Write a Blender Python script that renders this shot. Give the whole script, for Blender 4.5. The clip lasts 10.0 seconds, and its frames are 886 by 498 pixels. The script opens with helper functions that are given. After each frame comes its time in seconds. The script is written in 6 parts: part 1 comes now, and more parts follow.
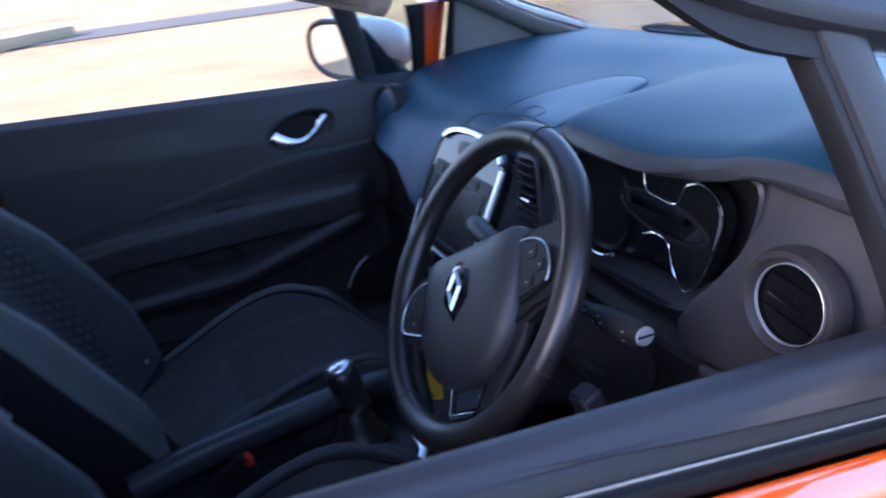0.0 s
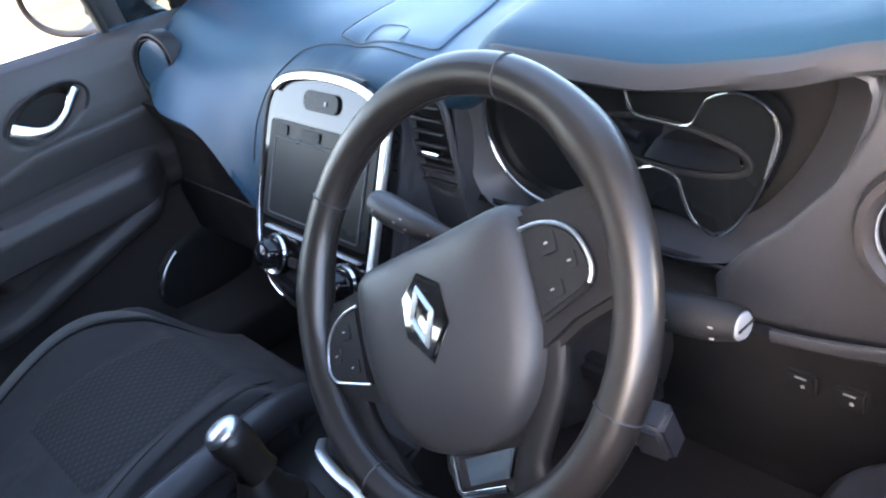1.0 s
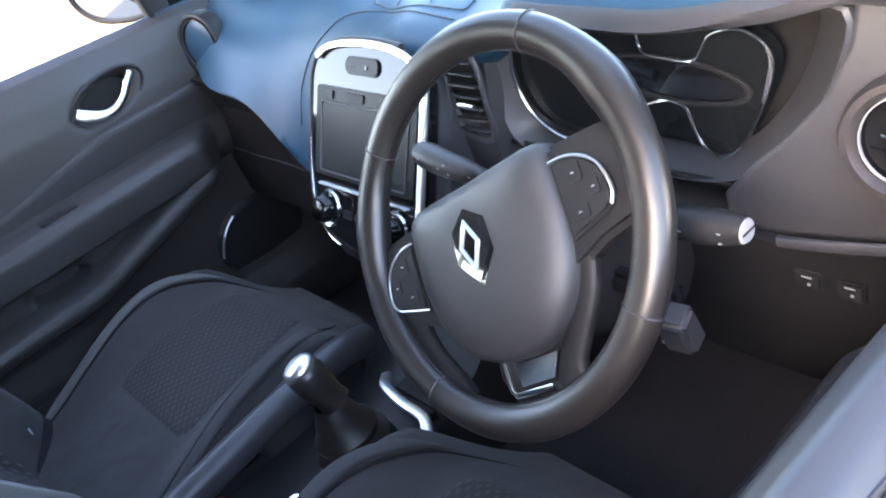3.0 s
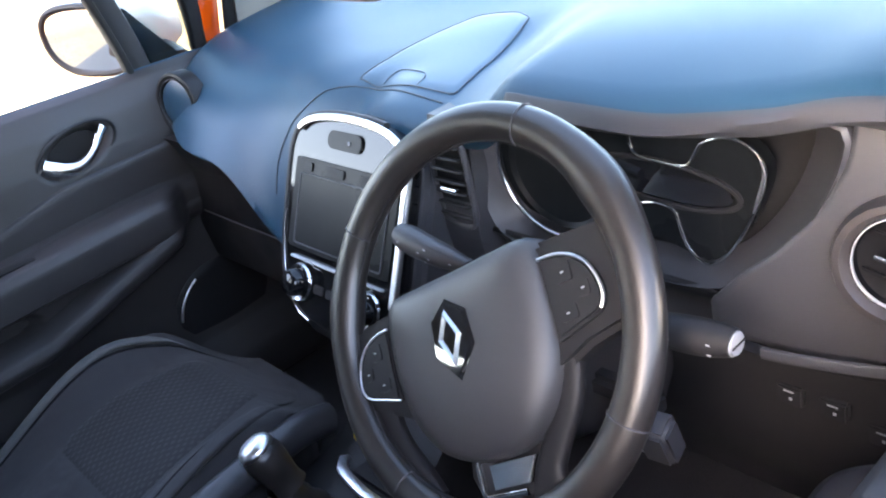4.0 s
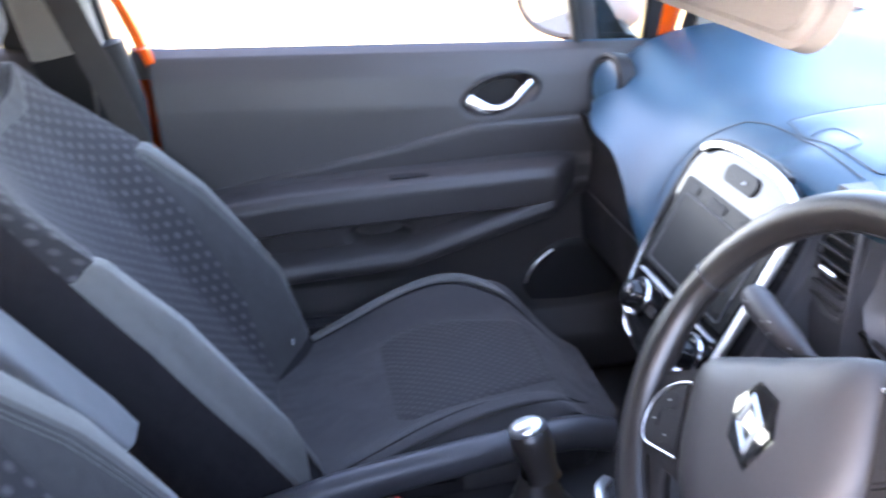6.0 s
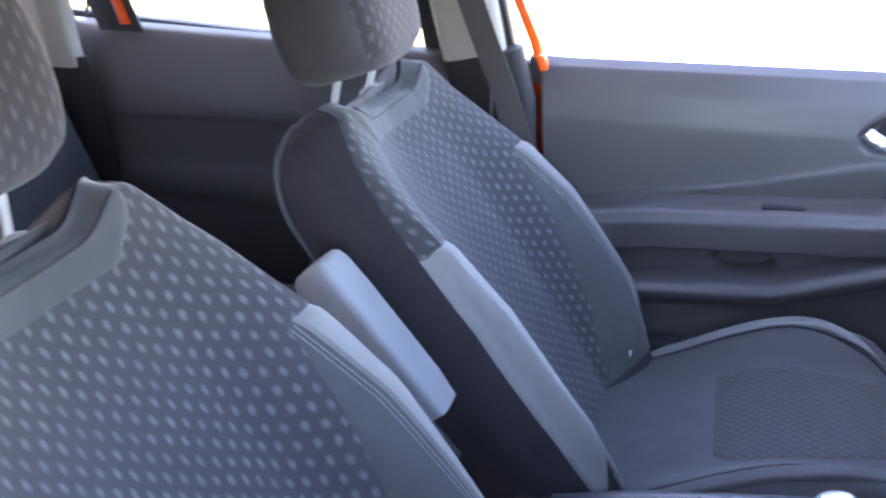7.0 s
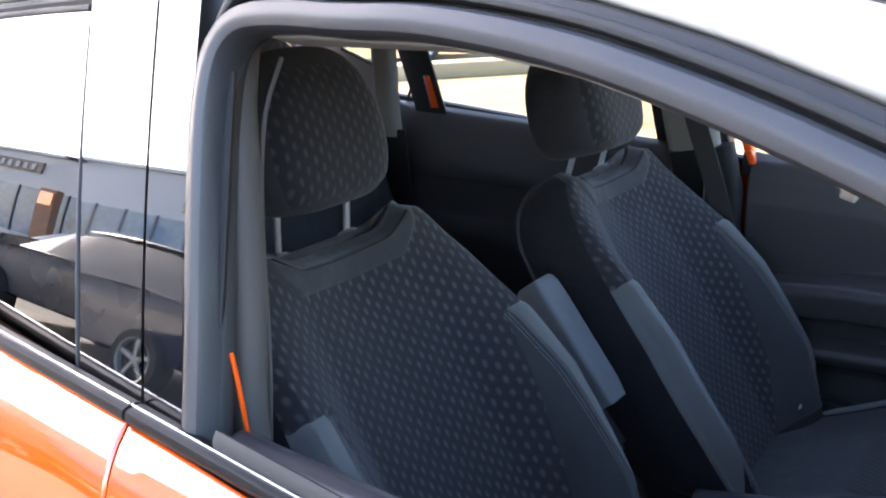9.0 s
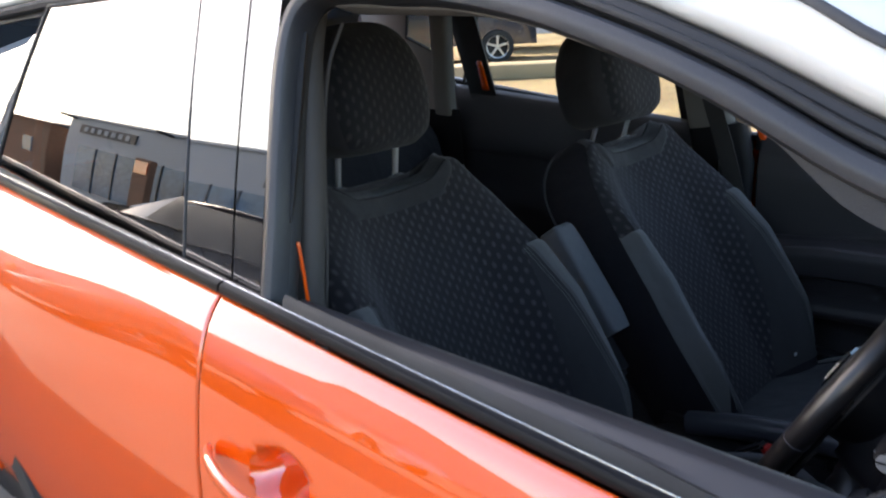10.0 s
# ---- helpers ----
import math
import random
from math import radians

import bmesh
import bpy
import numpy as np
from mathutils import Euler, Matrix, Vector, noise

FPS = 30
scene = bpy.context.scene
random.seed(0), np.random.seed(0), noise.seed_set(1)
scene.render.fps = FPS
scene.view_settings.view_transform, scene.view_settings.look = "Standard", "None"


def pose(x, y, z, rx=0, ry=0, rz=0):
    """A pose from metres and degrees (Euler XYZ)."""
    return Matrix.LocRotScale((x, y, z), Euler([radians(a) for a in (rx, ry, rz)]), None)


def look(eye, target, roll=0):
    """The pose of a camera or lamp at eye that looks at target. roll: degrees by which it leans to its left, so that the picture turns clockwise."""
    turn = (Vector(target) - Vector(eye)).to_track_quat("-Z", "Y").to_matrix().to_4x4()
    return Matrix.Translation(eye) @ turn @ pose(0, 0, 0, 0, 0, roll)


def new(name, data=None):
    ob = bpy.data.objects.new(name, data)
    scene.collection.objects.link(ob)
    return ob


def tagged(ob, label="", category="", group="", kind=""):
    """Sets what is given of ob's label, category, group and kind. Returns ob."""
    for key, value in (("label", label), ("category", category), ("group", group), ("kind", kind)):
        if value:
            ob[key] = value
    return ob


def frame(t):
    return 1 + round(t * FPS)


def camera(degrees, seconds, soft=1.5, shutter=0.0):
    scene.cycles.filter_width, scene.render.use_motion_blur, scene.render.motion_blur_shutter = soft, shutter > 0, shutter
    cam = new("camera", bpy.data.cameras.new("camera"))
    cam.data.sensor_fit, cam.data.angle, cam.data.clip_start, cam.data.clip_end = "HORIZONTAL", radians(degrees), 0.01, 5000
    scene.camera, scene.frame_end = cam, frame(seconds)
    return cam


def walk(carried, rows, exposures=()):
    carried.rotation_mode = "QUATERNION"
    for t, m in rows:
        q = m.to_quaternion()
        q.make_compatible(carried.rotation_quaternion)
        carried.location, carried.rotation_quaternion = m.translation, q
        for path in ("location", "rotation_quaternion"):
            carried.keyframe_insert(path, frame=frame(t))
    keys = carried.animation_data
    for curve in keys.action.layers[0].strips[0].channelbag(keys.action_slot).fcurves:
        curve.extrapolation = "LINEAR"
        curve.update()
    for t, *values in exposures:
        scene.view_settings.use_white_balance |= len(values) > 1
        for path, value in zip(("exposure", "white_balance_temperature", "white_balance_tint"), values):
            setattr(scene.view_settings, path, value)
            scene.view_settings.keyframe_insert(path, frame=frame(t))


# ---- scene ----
from mathutils.bvhtree import BVHTree

cam = camera(53.9, 10.0, soft=2.1, shutter=0.3)
PATH = [
    (0, (1.222, -0.326, 1.381), (-0.535, 0.317, 0.675), -6.1),
    (0.5, (0.946, -0.325, 1.372), (-0.566, 0.663, 0.512), -10.9),
    (1, (0.84, -0.32, 1.354), (-0.57, 0.718, 0.387), -13.2),
    (1.5, (0.788, -0.27, 1.358), (-0.63, 0.685, 0.32), -17.6),
    (2, (0.758, -0.208, 1.361), (-0.643, 0.7, 0.259), -20.2),
    (2.2, (0.777, -0.231, 1.373), (-0.64, 0.639, 0.262), -21.2),
    (3.3, (0.938, -0.409, 1.404), (-0.514, 0.568, 0.436), -17.5),
    (3.5, (0.939, -0.408, 1.411), (-0.496, 0.62, 0.469), -15.2),
    (4, (0.879, -0.381, 1.403), (-0.534, 0.693, 0.481), -13.2),
    (4.5, (0.87, -0.367, 1.383), (-0.595, 0.676, 0.508), -8.1),
    (5, (0.916, -0.381, 1.383), (-0.556, 0.722, 0.597), -4.6),
    (6.3, (0.868, -0.304, 1.407), (-0.938, -0.307, 0.547), -1.0),
    (6.5, (0.872, -0.271, 1.404), (-0.923, -0.475, 0.546), -1.3),
    (7, (0.891, -0.237, 1.431), (-0.84, -0.822, 0.618), -3.2),
    (7.5, (0.931, -0.191, 1.444), (-0.714, -1.045, 0.695), -4.7),
    (8, (0.98, -0.151, 1.458), (-0.613, -1.136, 0.756), -5.1),
    (8.5, (1.136, -0.035, 1.48), (-0.388, -1.175, 0.865), -3.7),
    (9, (1.259, 0.068, 1.506), (-0.249, -1.101, 0.908), -2.8),
    (9.5, (1.34, 0.19, 1.503), (-0.126, -1.042, 0.927), -3.1),
    (10, (1.463, 0.323, 1.478), (0.056, -0.974, 0.896), -2.5),
]
walk(cam, [(t, look(eye, target, roll)) for t, eye, target, roll in PATH],
     [(0, 2.55, 5600, 24), (0.5, 3.62, 6900, 20), (1.0, 4.35, 7350, 16), (1.5, 4.8, 7600, 14), (4.0, 4.35, 7600, 18), (5.0, 3.75, 7300, 20), (6.3, 5.4, 7700, 26), (7.0, 5.5, 7200, 27), (7.5, 4.95, 6700, 28), (8.0, 5.0, 6700, 29), (8.5, 4.4, 6900, 22), (9.0, 3.4, 6900, 18), (9.5, 2.52, 7000, 17), (10, 2.3, 7300, 15)])

# ---- world and sun ----
SUN_ELEVATION, SUN_AZIMUTH = 28.0, 174.0  # azimuth clockwise from +y, the car's nose
world = bpy.data.worlds.new("sky")
scene.world = world
world.use_nodes = True
wn = world.node_tree.nodes
sky = wn.new("ShaderNodeTexSky")
sky.sky_type = "NISHITA"
sky.sun_disc = False
sky.sun_elevation = radians(SUN_ELEVATION)
sky.sun_rotation = radians(SUN_AZIMUTH)
sky.air_density, sky.dust_density, sky.ozone_density = 1.0, 1.9, 2.5
wn["Background"].inputs["Strength"].default_value = 0.15
world.node_tree.links.new(sky.outputs["Color"], wn["Background"].inputs["Color"])
sun_data = bpy.data.lights.new("sun", "SUN")
sun_data.energy, sun_data.angle, sun_data.color = 4.5, radians(0.6), (1.0, 0.93, 0.82)
sun = new("sun", sun_data)
az, el = radians(SUN_AZIMUTH), radians(SUN_ELEVATION)
toward = Vector((math.sin(az) * math.cos(el), math.cos(az) * math.cos(el), math.sin(el)))
sun.matrix_world = look(toward * 50, (0, 0, 0))

# ---- materials ----


def node_mat(name):
    m = bpy.data.materials.new(name)
    m.use_nodes = True
    nt = m.node_tree
    return m, nt, nt.nodes["Principled BSDF"]


def surface(name, color, rough=0.5, metal=0.0, vary=0.25, big=6.0, grain=600.0, bump=0.15, coat=0.0, spec=0.5, sheen=0.0, rough_vary=0.1, coat_ior=1.5, wave=0.0):
    """A plain surface with large-scale wear, fine grain in colour and roughness, and a fine relief."""
    m, nt, bsdf = node_mat(name)
    tc = nt.nodes.new("ShaderNodeTexCoord")
    large = nt.nodes.new("ShaderNodeTexNoise")
    large.inputs["Scale"].default_value, large.inputs["Detail"].default_value = big, 5
    fine = nt.nodes.new("ShaderNodeTexNoise")
    fine.inputs["Scale"].default_value, fine.inputs["Detail"].default_value = grain, 2
    for n in (large, fine):
        nt.links.new(tc.outputs["Object"], n.inputs["Vector"])
    add = nt.nodes.new("ShaderNodeMath")
    add.operation = "ADD"
    nt.links.new(large.outputs["Fac"], add.inputs[0])
    nt.links.new(fine.outputs["Fac"], add.inputs[1])
    ramp = nt.nodes.new("ShaderNodeMapRange")
    ramp.inputs["From Min"].default_value, ramp.inputs["From Max"].default_value = 0.6, 1.4
    ramp.inputs["To Min"].default_value, ramp.inputs["To Max"].default_value = 1 - vary, 1 + vary
    nt.links.new(add.outputs[0], ramp.inputs["Value"])
    mul = nt.nodes.new("ShaderNodeMix")
    mul.data_type, mul.blend_type = "RGBA", "MULTIPLY"
    mul.inputs["Factor"].default_value = 1.0
    mul.inputs["A"].default_value = (*color, 1)
    nt.links.new(ramp.outputs[0], mul.inputs["B"])
    nt.links.new(mul.outputs["Result"], bsdf.inputs["Base Color"])
    rr = nt.nodes.new("ShaderNodeMapRange")
    rr.inputs["From Min"].default_value, rr.inputs["From Max"].default_value = 0.3, 0.7
    rr.inputs["To Min"].default_value, rr.inputs["To Max"].default_value = max(0.0, rough - rough_vary), min(1.0, rough + rough_vary)
    nt.links.new(large.outputs["Fac"], rr.inputs["Value"])
    nt.links.new(rr.outputs[0], bsdf.inputs["Roughness"])
    bsdf.inputs["Metallic"].default_value = metal
    bsdf.inputs["Specular IOR Level"].default_value = spec
    bsdf.inputs["Coat Weight"].default_value = coat
    bsdf.inputs["Coat Roughness"].default_value, bsdf.inputs["Coat IOR"].default_value = 0.02, coat_ior
    bsdf.inputs["Sheen Weight"].default_value = sheen
    if bump:
        b = nt.nodes.new("ShaderNodeBump")
        b.inputs["Strength"].default_value, b.inputs["Distance"].default_value = bump, 0.001
        nt.links.new(fine.outputs["Fac"], b.inputs["Height"])
        nt.links.new(b.outputs[0], bsdf.inputs["Normal"])
    if wave:  # soft unevenness of stuffed cloth
        soft_noise = nt.nodes.new("ShaderNodeTexNoise")
        soft_noise.inputs["Scale"].default_value, soft_noise.inputs["Detail"].default_value = 16.0, 2
        nt.links.new(tc.outputs["Object"], soft_noise.inputs["Vector"])
        w = nt.nodes.new("ShaderNodeBump")
        w.inputs["Strength"].default_value, w.inputs["Distance"].default_value = wave, 0.02
        nt.links.new(soft_noise.outputs["Fac"], w.inputs["Height"])
        nt.links.new(b.outputs[0], w.inputs["Normal"])
        nt.links.new(w.outputs[0], bsdf.inputs["Normal"])
    return m


def woven(name, base, dot, px, pu, tilt, long=0.33, wide=0.15, relief=0.5):
    """Cloth with staggered stitches; px, pu: pitch across and along, tilt: the slope of the face; long, wide: a stitch's half size in pitches."""
    m, nt, bsdf = node_mat(name)
    tc = nt.nodes.new("ShaderNodeTexCoord")
    mp = nt.nodes.new("ShaderNodeMapping")
    mp.inputs["Rotation"].default_value = (radians(tilt), 0, 0)
    nt.links.new(tc.outputs["Object"], mp.inputs["Vector"])
    sway = nt.nodes.new("ShaderNodeTexNoise")
    sway.inputs["Scale"].default_value, sway.inputs["Detail"].default_value = 26, 2
    nt.links.new(tc.outputs["Object"], sway.inputs["Vector"])
    drift = nt.nodes.new("ShaderNodeVectorMath")
    drift.operation = "MULTIPLY_ADD"
    drift.inputs[1].default_value = (0.006, 0.0, 0.006)
    nt.links.new(sway.outputs["Color"], drift.inputs[0])
    nt.links.new(mp.outputs[0], drift.inputs[2])
    near = []
    for shift in (0.0, 0.5):
        cell = nt.nodes.new("ShaderNodeVectorMath")
        cell.operation = "MULTIPLY_ADD"
        cell.inputs[1].default_value, cell.inputs[2].default_value = (1 / px, 0.0, 1 / pu), (shift, 0.0, shift)
        nt.links.new(drift.outputs[0], cell.inputs[0])
        fr = nt.nodes.new("ShaderNodeVectorMath")
        fr.operation = "FRACTION"
        nt.links.new(cell.outputs[0], fr.inputs[0])
        size = nt.nodes.new("ShaderNodeVectorMath")
        size.operation = "MULTIPLY_ADD"
        size.inputs[1].default_value, size.inputs[2].default_value = (1 / wide, 0.0, 1 / long), (-0.5 / wide, 0.0, -0.5 / long)
        nt.links.new(fr.outputs[0], size.inputs[0])
        ln = nt.nodes.new("ShaderNodeVectorMath")
        ln.operation = "LENGTH"
        nt.links.new(size.outputs[0], ln.inputs[0])
        near.append(ln)
    lo = nt.nodes.new("ShaderNodeMath")
    lo.operation = "MINIMUM"
    for i, ln in enumerate(near):
        nt.links.new(ln.outputs["Value"], lo.inputs[i])
    ns = nt.nodes.new("ShaderNodeTexNoise")
    ns.inputs["Scale"].default_value, ns.inputs["Detail"].default_value = 650, 2
    nt.links.new(tc.outputs["Object"], ns.inputs["Vector"])
    wob = nt.nodes.new("ShaderNodeMath")
    wob.operation = "MULTIPLY_ADD"
    wob.inputs[1].default_value = 0.9
    nt.links.new(ns.outputs["Fac"], wob.inputs[0])
    nt.links.new(lo.outputs[0], wob.inputs[2])
    rg = nt.nodes.new("ShaderNodeMapRange")
    rg.inputs["From Min"].default_value, rg.inputs["From Max"].default_value = 1.5, 0.8
    nt.links.new(wob.outputs[0], rg.inputs["Value"])
    wear = nt.nodes.new("ShaderNodeMapRange")
    wear.inputs["From Min"].default_value, wear.inputs["From Max"].default_value = 0.3, 0.7
    wear.inputs["To Min"].default_value, wear.inputs["To Max"].default_value = 0.6, 1.0
    nt.links.new(sway.outputs["Fac"], wear.inputs["Value"])
    amount = nt.nodes.new("ShaderNodeMath")
    amount.operation = "MULTIPLY"
    nt.links.new(rg.outputs[0], amount.inputs[0])
    nt.links.new(wear.outputs[0], amount.inputs[1])
    mix = nt.nodes.new("ShaderNodeMix")
    mix.data_type = "RGBA"
    mix.inputs["A"].default_value, mix.inputs["B"].default_value = (*base, 1), (*dot, 1)
    nt.links.new(amount.outputs[0], mix.inputs["Factor"])
    nt.links.new(mix.outputs["Result"], bsdf.inputs["Base Color"])
    bsdf.inputs["Roughness"].default_value = 0.85
    bsdf.inputs["Sheen Weight"].default_value = 0.08
    b = nt.nodes.new("ShaderNodeBump")
    b.inputs["Strength"].default_value, b.inputs["Distance"].default_value = relief, 0.0015
    nt.links.new(amount.outputs[0], b.inputs["Height"])
    fine = nt.nodes.new("ShaderNodeBump")
    fine.inputs["Strength"].default_value, fine.inputs["Distance"].default_value = 0.3, 0.0008
    nt.links.new(ns.outputs["Fac"], fine.inputs["Height"])
    nt.links.new(b.outputs[0], fine.inputs["Normal"])
    nt.links.new(fine.outputs[0], bsdf.inputs["Normal"])
    return m


def pane(name, tint, gloss=1.0, mirror=0.08):
    """Thin glass: it lets light through with a tint, and mirrors by Fresnel."""
    m, nt, bsdf = node_mat(name)
    nt.nodes.remove(bsdf)
    tr = nt.nodes.new("ShaderNodeBsdfTransparent")
    tr.inputs["Color"].default_value = (*tint, 1)
    gl = nt.nodes.new("ShaderNodeBsdfGlossy")
    gl.inputs["Roughness"].default_value = 0.0
    gl.inputs["Color"].default_value = (gloss, gloss, gloss, 1)
    lw = nt.nodes.new("ShaderNodeLayerWeight")
    lw.inputs["Blend"].default_value = 0.5
    p5 = nt.nodes.new("ShaderNodeMath")
    p5.operation = "POWER"
    p5.inputs[1].default_value = 5.0
    nt.links.new(lw.outputs["Facing"], p5.inputs[0])
    fr = nt.nodes.new("ShaderNodeMapRange")
    fr.inputs["To Min"].default_value = mirror
    nt.links.new(p5.outputs[0], fr.inputs["Value"])
    mx = nt.nodes.new("ShaderNodeMixShader")
    nt.links.new(fr.outputs[0], mx.inputs[0])
    nt.links.new(tr.outputs[0], mx.inputs[1])
    nt.links.new(gl.outputs[0], mx.inputs[2])
    nt.links.new(mx.outputs[0], nt.nodes["Material Output"].inputs["Surface"])
    return m


# dash and lid: the sky's blue reflection is put into the base colour
SKYDASH = surface("sky_blue_dash_plastic", (0.012, 0.052, 0.088), 0.42, vary=0.08, big=4, grain=1100, bump=0.2, rough_vary=0.02, spec=0.32)
SKYLID = surface("sky_blue_lid_plastic", (0.014, 0.056, 0.094), 0.36, vary=0.06, big=4, grain=1100, bump=0.1, rough_vary=0.02, spec=0.5)
HARD = surface("hard_grey_plastic", (0.045, 0.0445, 0.050), 0.44, vary=0.15, big=5, grain=1200, bump=0.2)
DARK = surface("dark_plastic", (0.0165, 0.0155, 0.0165), 0.5, vary=0.2, big=7, grain=1200, bump=0.15, spec=0.22)
DOORTRIM = surface("door_trim_plastic", (0.034, 0.029, 0.029), 0.5, vary=0.15, big=4, grain=900, bump=0.25)
SILLTRIM = surface("smooth_door_trim", (0.026, 0.0245, 0.028), 0.42, vary=0.1, big=4, grain=900, bump=0.12, spec=0.55)
LEATHER = surface("worn_leather", (0.019, 0.0158, 0.0148), 0.36, vary=0.08, big=9, grain=1100, bump=0.1, rough_vary=0.02, spec=0.62)
AIRBAG = surface("soft_grained_cover", (0.040, 0.0375, 0.0385), 0.42, vary=0.1, big=8, grain=1300, bump=0.3)
PIANO = surface("piano_black", (0.008, 0.008, 0.009), 0.05, vary=0.2, grain=50, bump=0.0, rough_vary=0.02, spec=0.4)
# black vent disc, tinted with the blue sky it mirrors
SKYDISC = surface("sky_blue_vent_disc", (0.014, 0.05, 0.085), 0.3, vary=0.1, grain=300, bump=0.0, spec=0.6)
GLOSSBLACK = surface("gloss_black_panel", (0.008, 0.008, 0.009), 0.03, vary=0.2, grain=50, bump=0.0, spec=1.0, coat=1.0, coat_ior=1.9, rough_vary=0.02)
SCREEN = surface("screen", (0.008, 0.009, 0.010), 0.3, spec=0.1, vary=0.2, grain=80, bump=0.0)
CHROME = surface("satin_chrome", (0.78, 0.79, 0.8), 0.16, metal=1.0, vary=0.06, grain=300, bump=0.0, rough_vary=0.06)
BRIGHT = surface("brushed_bright_metal", (0.86, 0.87, 0.88), 0.36, metal=1.0, vary=0.05, grain=400, bump=0.0, rough_vary=0.04)
SILVER = surface("satin_silver_paint", (0.56, 0.565, 0.57), 0.3, metal=0.35, vary=0.06, grain=400, bump=0.0, rough_vary=0.05)
PALE = surface("pale_plastic", (0.26, 0.26, 0.265), 0.4, vary=0.08, bump=0.0)
STEEL = surface("bright_steel", (0.5, 0.49, 0.47), 0.14, metal=1.0, vary=0.1, grain=300, bump=0.0)
BLACK = surface("deep_black", (0.004, 0.004, 0.005), 0.6, spec=0.1, vary=0.2, bump=0.0)
RUBBER = surface("black_rubber", (0.016, 0.016, 0.017), 0.6, vary=0.25, big=12, grain=500, bump=0.2)
BELT = surface("black_belt_moulding", (0.008, 0.008, 0.009), 0.45, vary=0.2, big=6, grain=300, bump=0.05, spec=0.25)
SEALGREY = surface("weathered_black_frame", (0.036, 0.036, 0.039), 0.42, vary=0.2, big=8, grain=500, bump=0.12)
ORANGE = surface("orange_paint", (0.92, 0.102, 0.004), 0.32, vary=0.05, big=2, grain=2500, bump=0.0, coat=1.0, coat_ior=2.35, spec=0.1, rough_vary=0.03)
IVORY = surface("ivory_paint", (0.74, 0.72, 0.66), 0.3, vary=0.04, big=3, grain=1500, bump=0.0, coat=1.0, rough_vary=0.03)
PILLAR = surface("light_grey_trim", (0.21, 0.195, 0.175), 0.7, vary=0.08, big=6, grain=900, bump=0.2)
HEADLINER = surface("headliner_felt", (0.5, 0.48, 0.45), 0.9, vary=0.08, big=5, grain=1200, bump=0.3)
VISORCLOTH = surface("pale_visor_cloth", (0.30, 0.265, 0.235), 0.85, vary=0.1, big=8, grain=1000, bump=0.3)
CARPET = surface("dark_carpet", (0.034, 0.031, 0.034), 0.95, vary=0.4, big=12, grain=500, bump=0.8)
SEATSIDE = surface("dark_knit_cloth", (0.0215, 0.019, 0.0205), 0.88, vary=0.2, big=9, grain=900, bump=0.5, sheen=0.06, wave=0.35)
BACKCLOTH = surface("dark_side_cloth", (0.0125, 0.0105, 0.0125), 0.92, vary=0.2, big=9, grain=900, bump=0.5, spec=0.3, wave=0.35)
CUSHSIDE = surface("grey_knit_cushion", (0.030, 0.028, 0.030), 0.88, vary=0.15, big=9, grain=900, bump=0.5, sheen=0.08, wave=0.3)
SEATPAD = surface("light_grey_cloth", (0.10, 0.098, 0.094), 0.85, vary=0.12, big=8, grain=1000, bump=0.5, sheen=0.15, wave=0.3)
YOKEBAND = surface("smooth_grey_band", (0.019, 0.0178, 0.0188), 0.8, vary=0.12, big=9, grain=1000, bump=0.35, sheen=0.12, wave=0.3)
YOKE = surface("grey_cloth", (0.023, 0.0215, 0.022), 0.85, vary=0.15, big=9, grain=1000, bump=0.5, sheen=0.1, wave=0.35)
CLOTH = woven("stitched_cloth", (0.0100, 0.0082, 0.0100), (0.056, 0.051, 0.054), 0.0262, 0.0244, -31)
HEADCLOTH = woven("headrest_cloth", (0.0095, 0.0082, 0.010), (0.044, 0.040, 0.041), 0.0262, 0.0244, -13)
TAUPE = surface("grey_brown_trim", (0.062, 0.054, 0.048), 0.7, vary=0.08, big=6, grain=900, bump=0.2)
CUSHCLOTH = woven("ribbed_cloth", (0.013, 0.0118, 0.0130), (0.036, 0.033, 0.034), 0.015, 0.018, 90, 0.3, 0.25)
DARKWEB = surface("dark_belt_webbing", (0.032, 0.027, 0.025), 0.8, vary=0.15, big=20, grain=900, bump=0.5)
WEBBING = surface("belt_webbing", (0.075, 0.067, 0.06), 0.8, vary=0.15, big=20, grain=900, bump=0.5)
ARMGREY = surface("armrest_cloth", (0.12, 0.123, 0.128), 0.8, vary=0.1, big=9, grain=900, bump=0.4, sheen=0.2, wave=0.25)
RED = surface("red_plastic", (0.55, 0.03, 0.02), 0.4, vary=0.1, bump=0.0)
YELLOW = surface("yellow_card", (0.8, 0.5, 0.03), 0.6, vary=0.08, big=30, bump=0.1)
WHITEMARK = surface("white_print", (0.36, 0.36, 0.37), 0.5, vary=0.05, bump=0.0)
MIRROR = surface("mirror_glass", (0.9, 0.92, 0.93), 0.02, metal=1.0, vary=0.02, bump=0.0, rough_vary=0.01)
GLASS = pane("clear_glass", (0.74, 0.79, 0.77))
TINTED = pane("privacy_glass", (0.05, 0.055, 0.06), mirror=0.19)
# reflected blue sky is part of this glass's base colour
SKYPANE = surface("sky_blue_office_glass", (0.14, 0.24, 0.34), 0.15, vary=0.35, big=0.5, grain=3, bump=0.0, spec=0.3)
CLADDING = surface("grey_cladding", (0.42, 0.45, 0.49), 0.5, vary=0.08, big=0.3, grain=6, bump=0.1)
SIGNDARK = surface("dark_sign", (0.05, 0.05, 0.055), 0.5, vary=0.2, big=2, grain=10, bump=0.0)
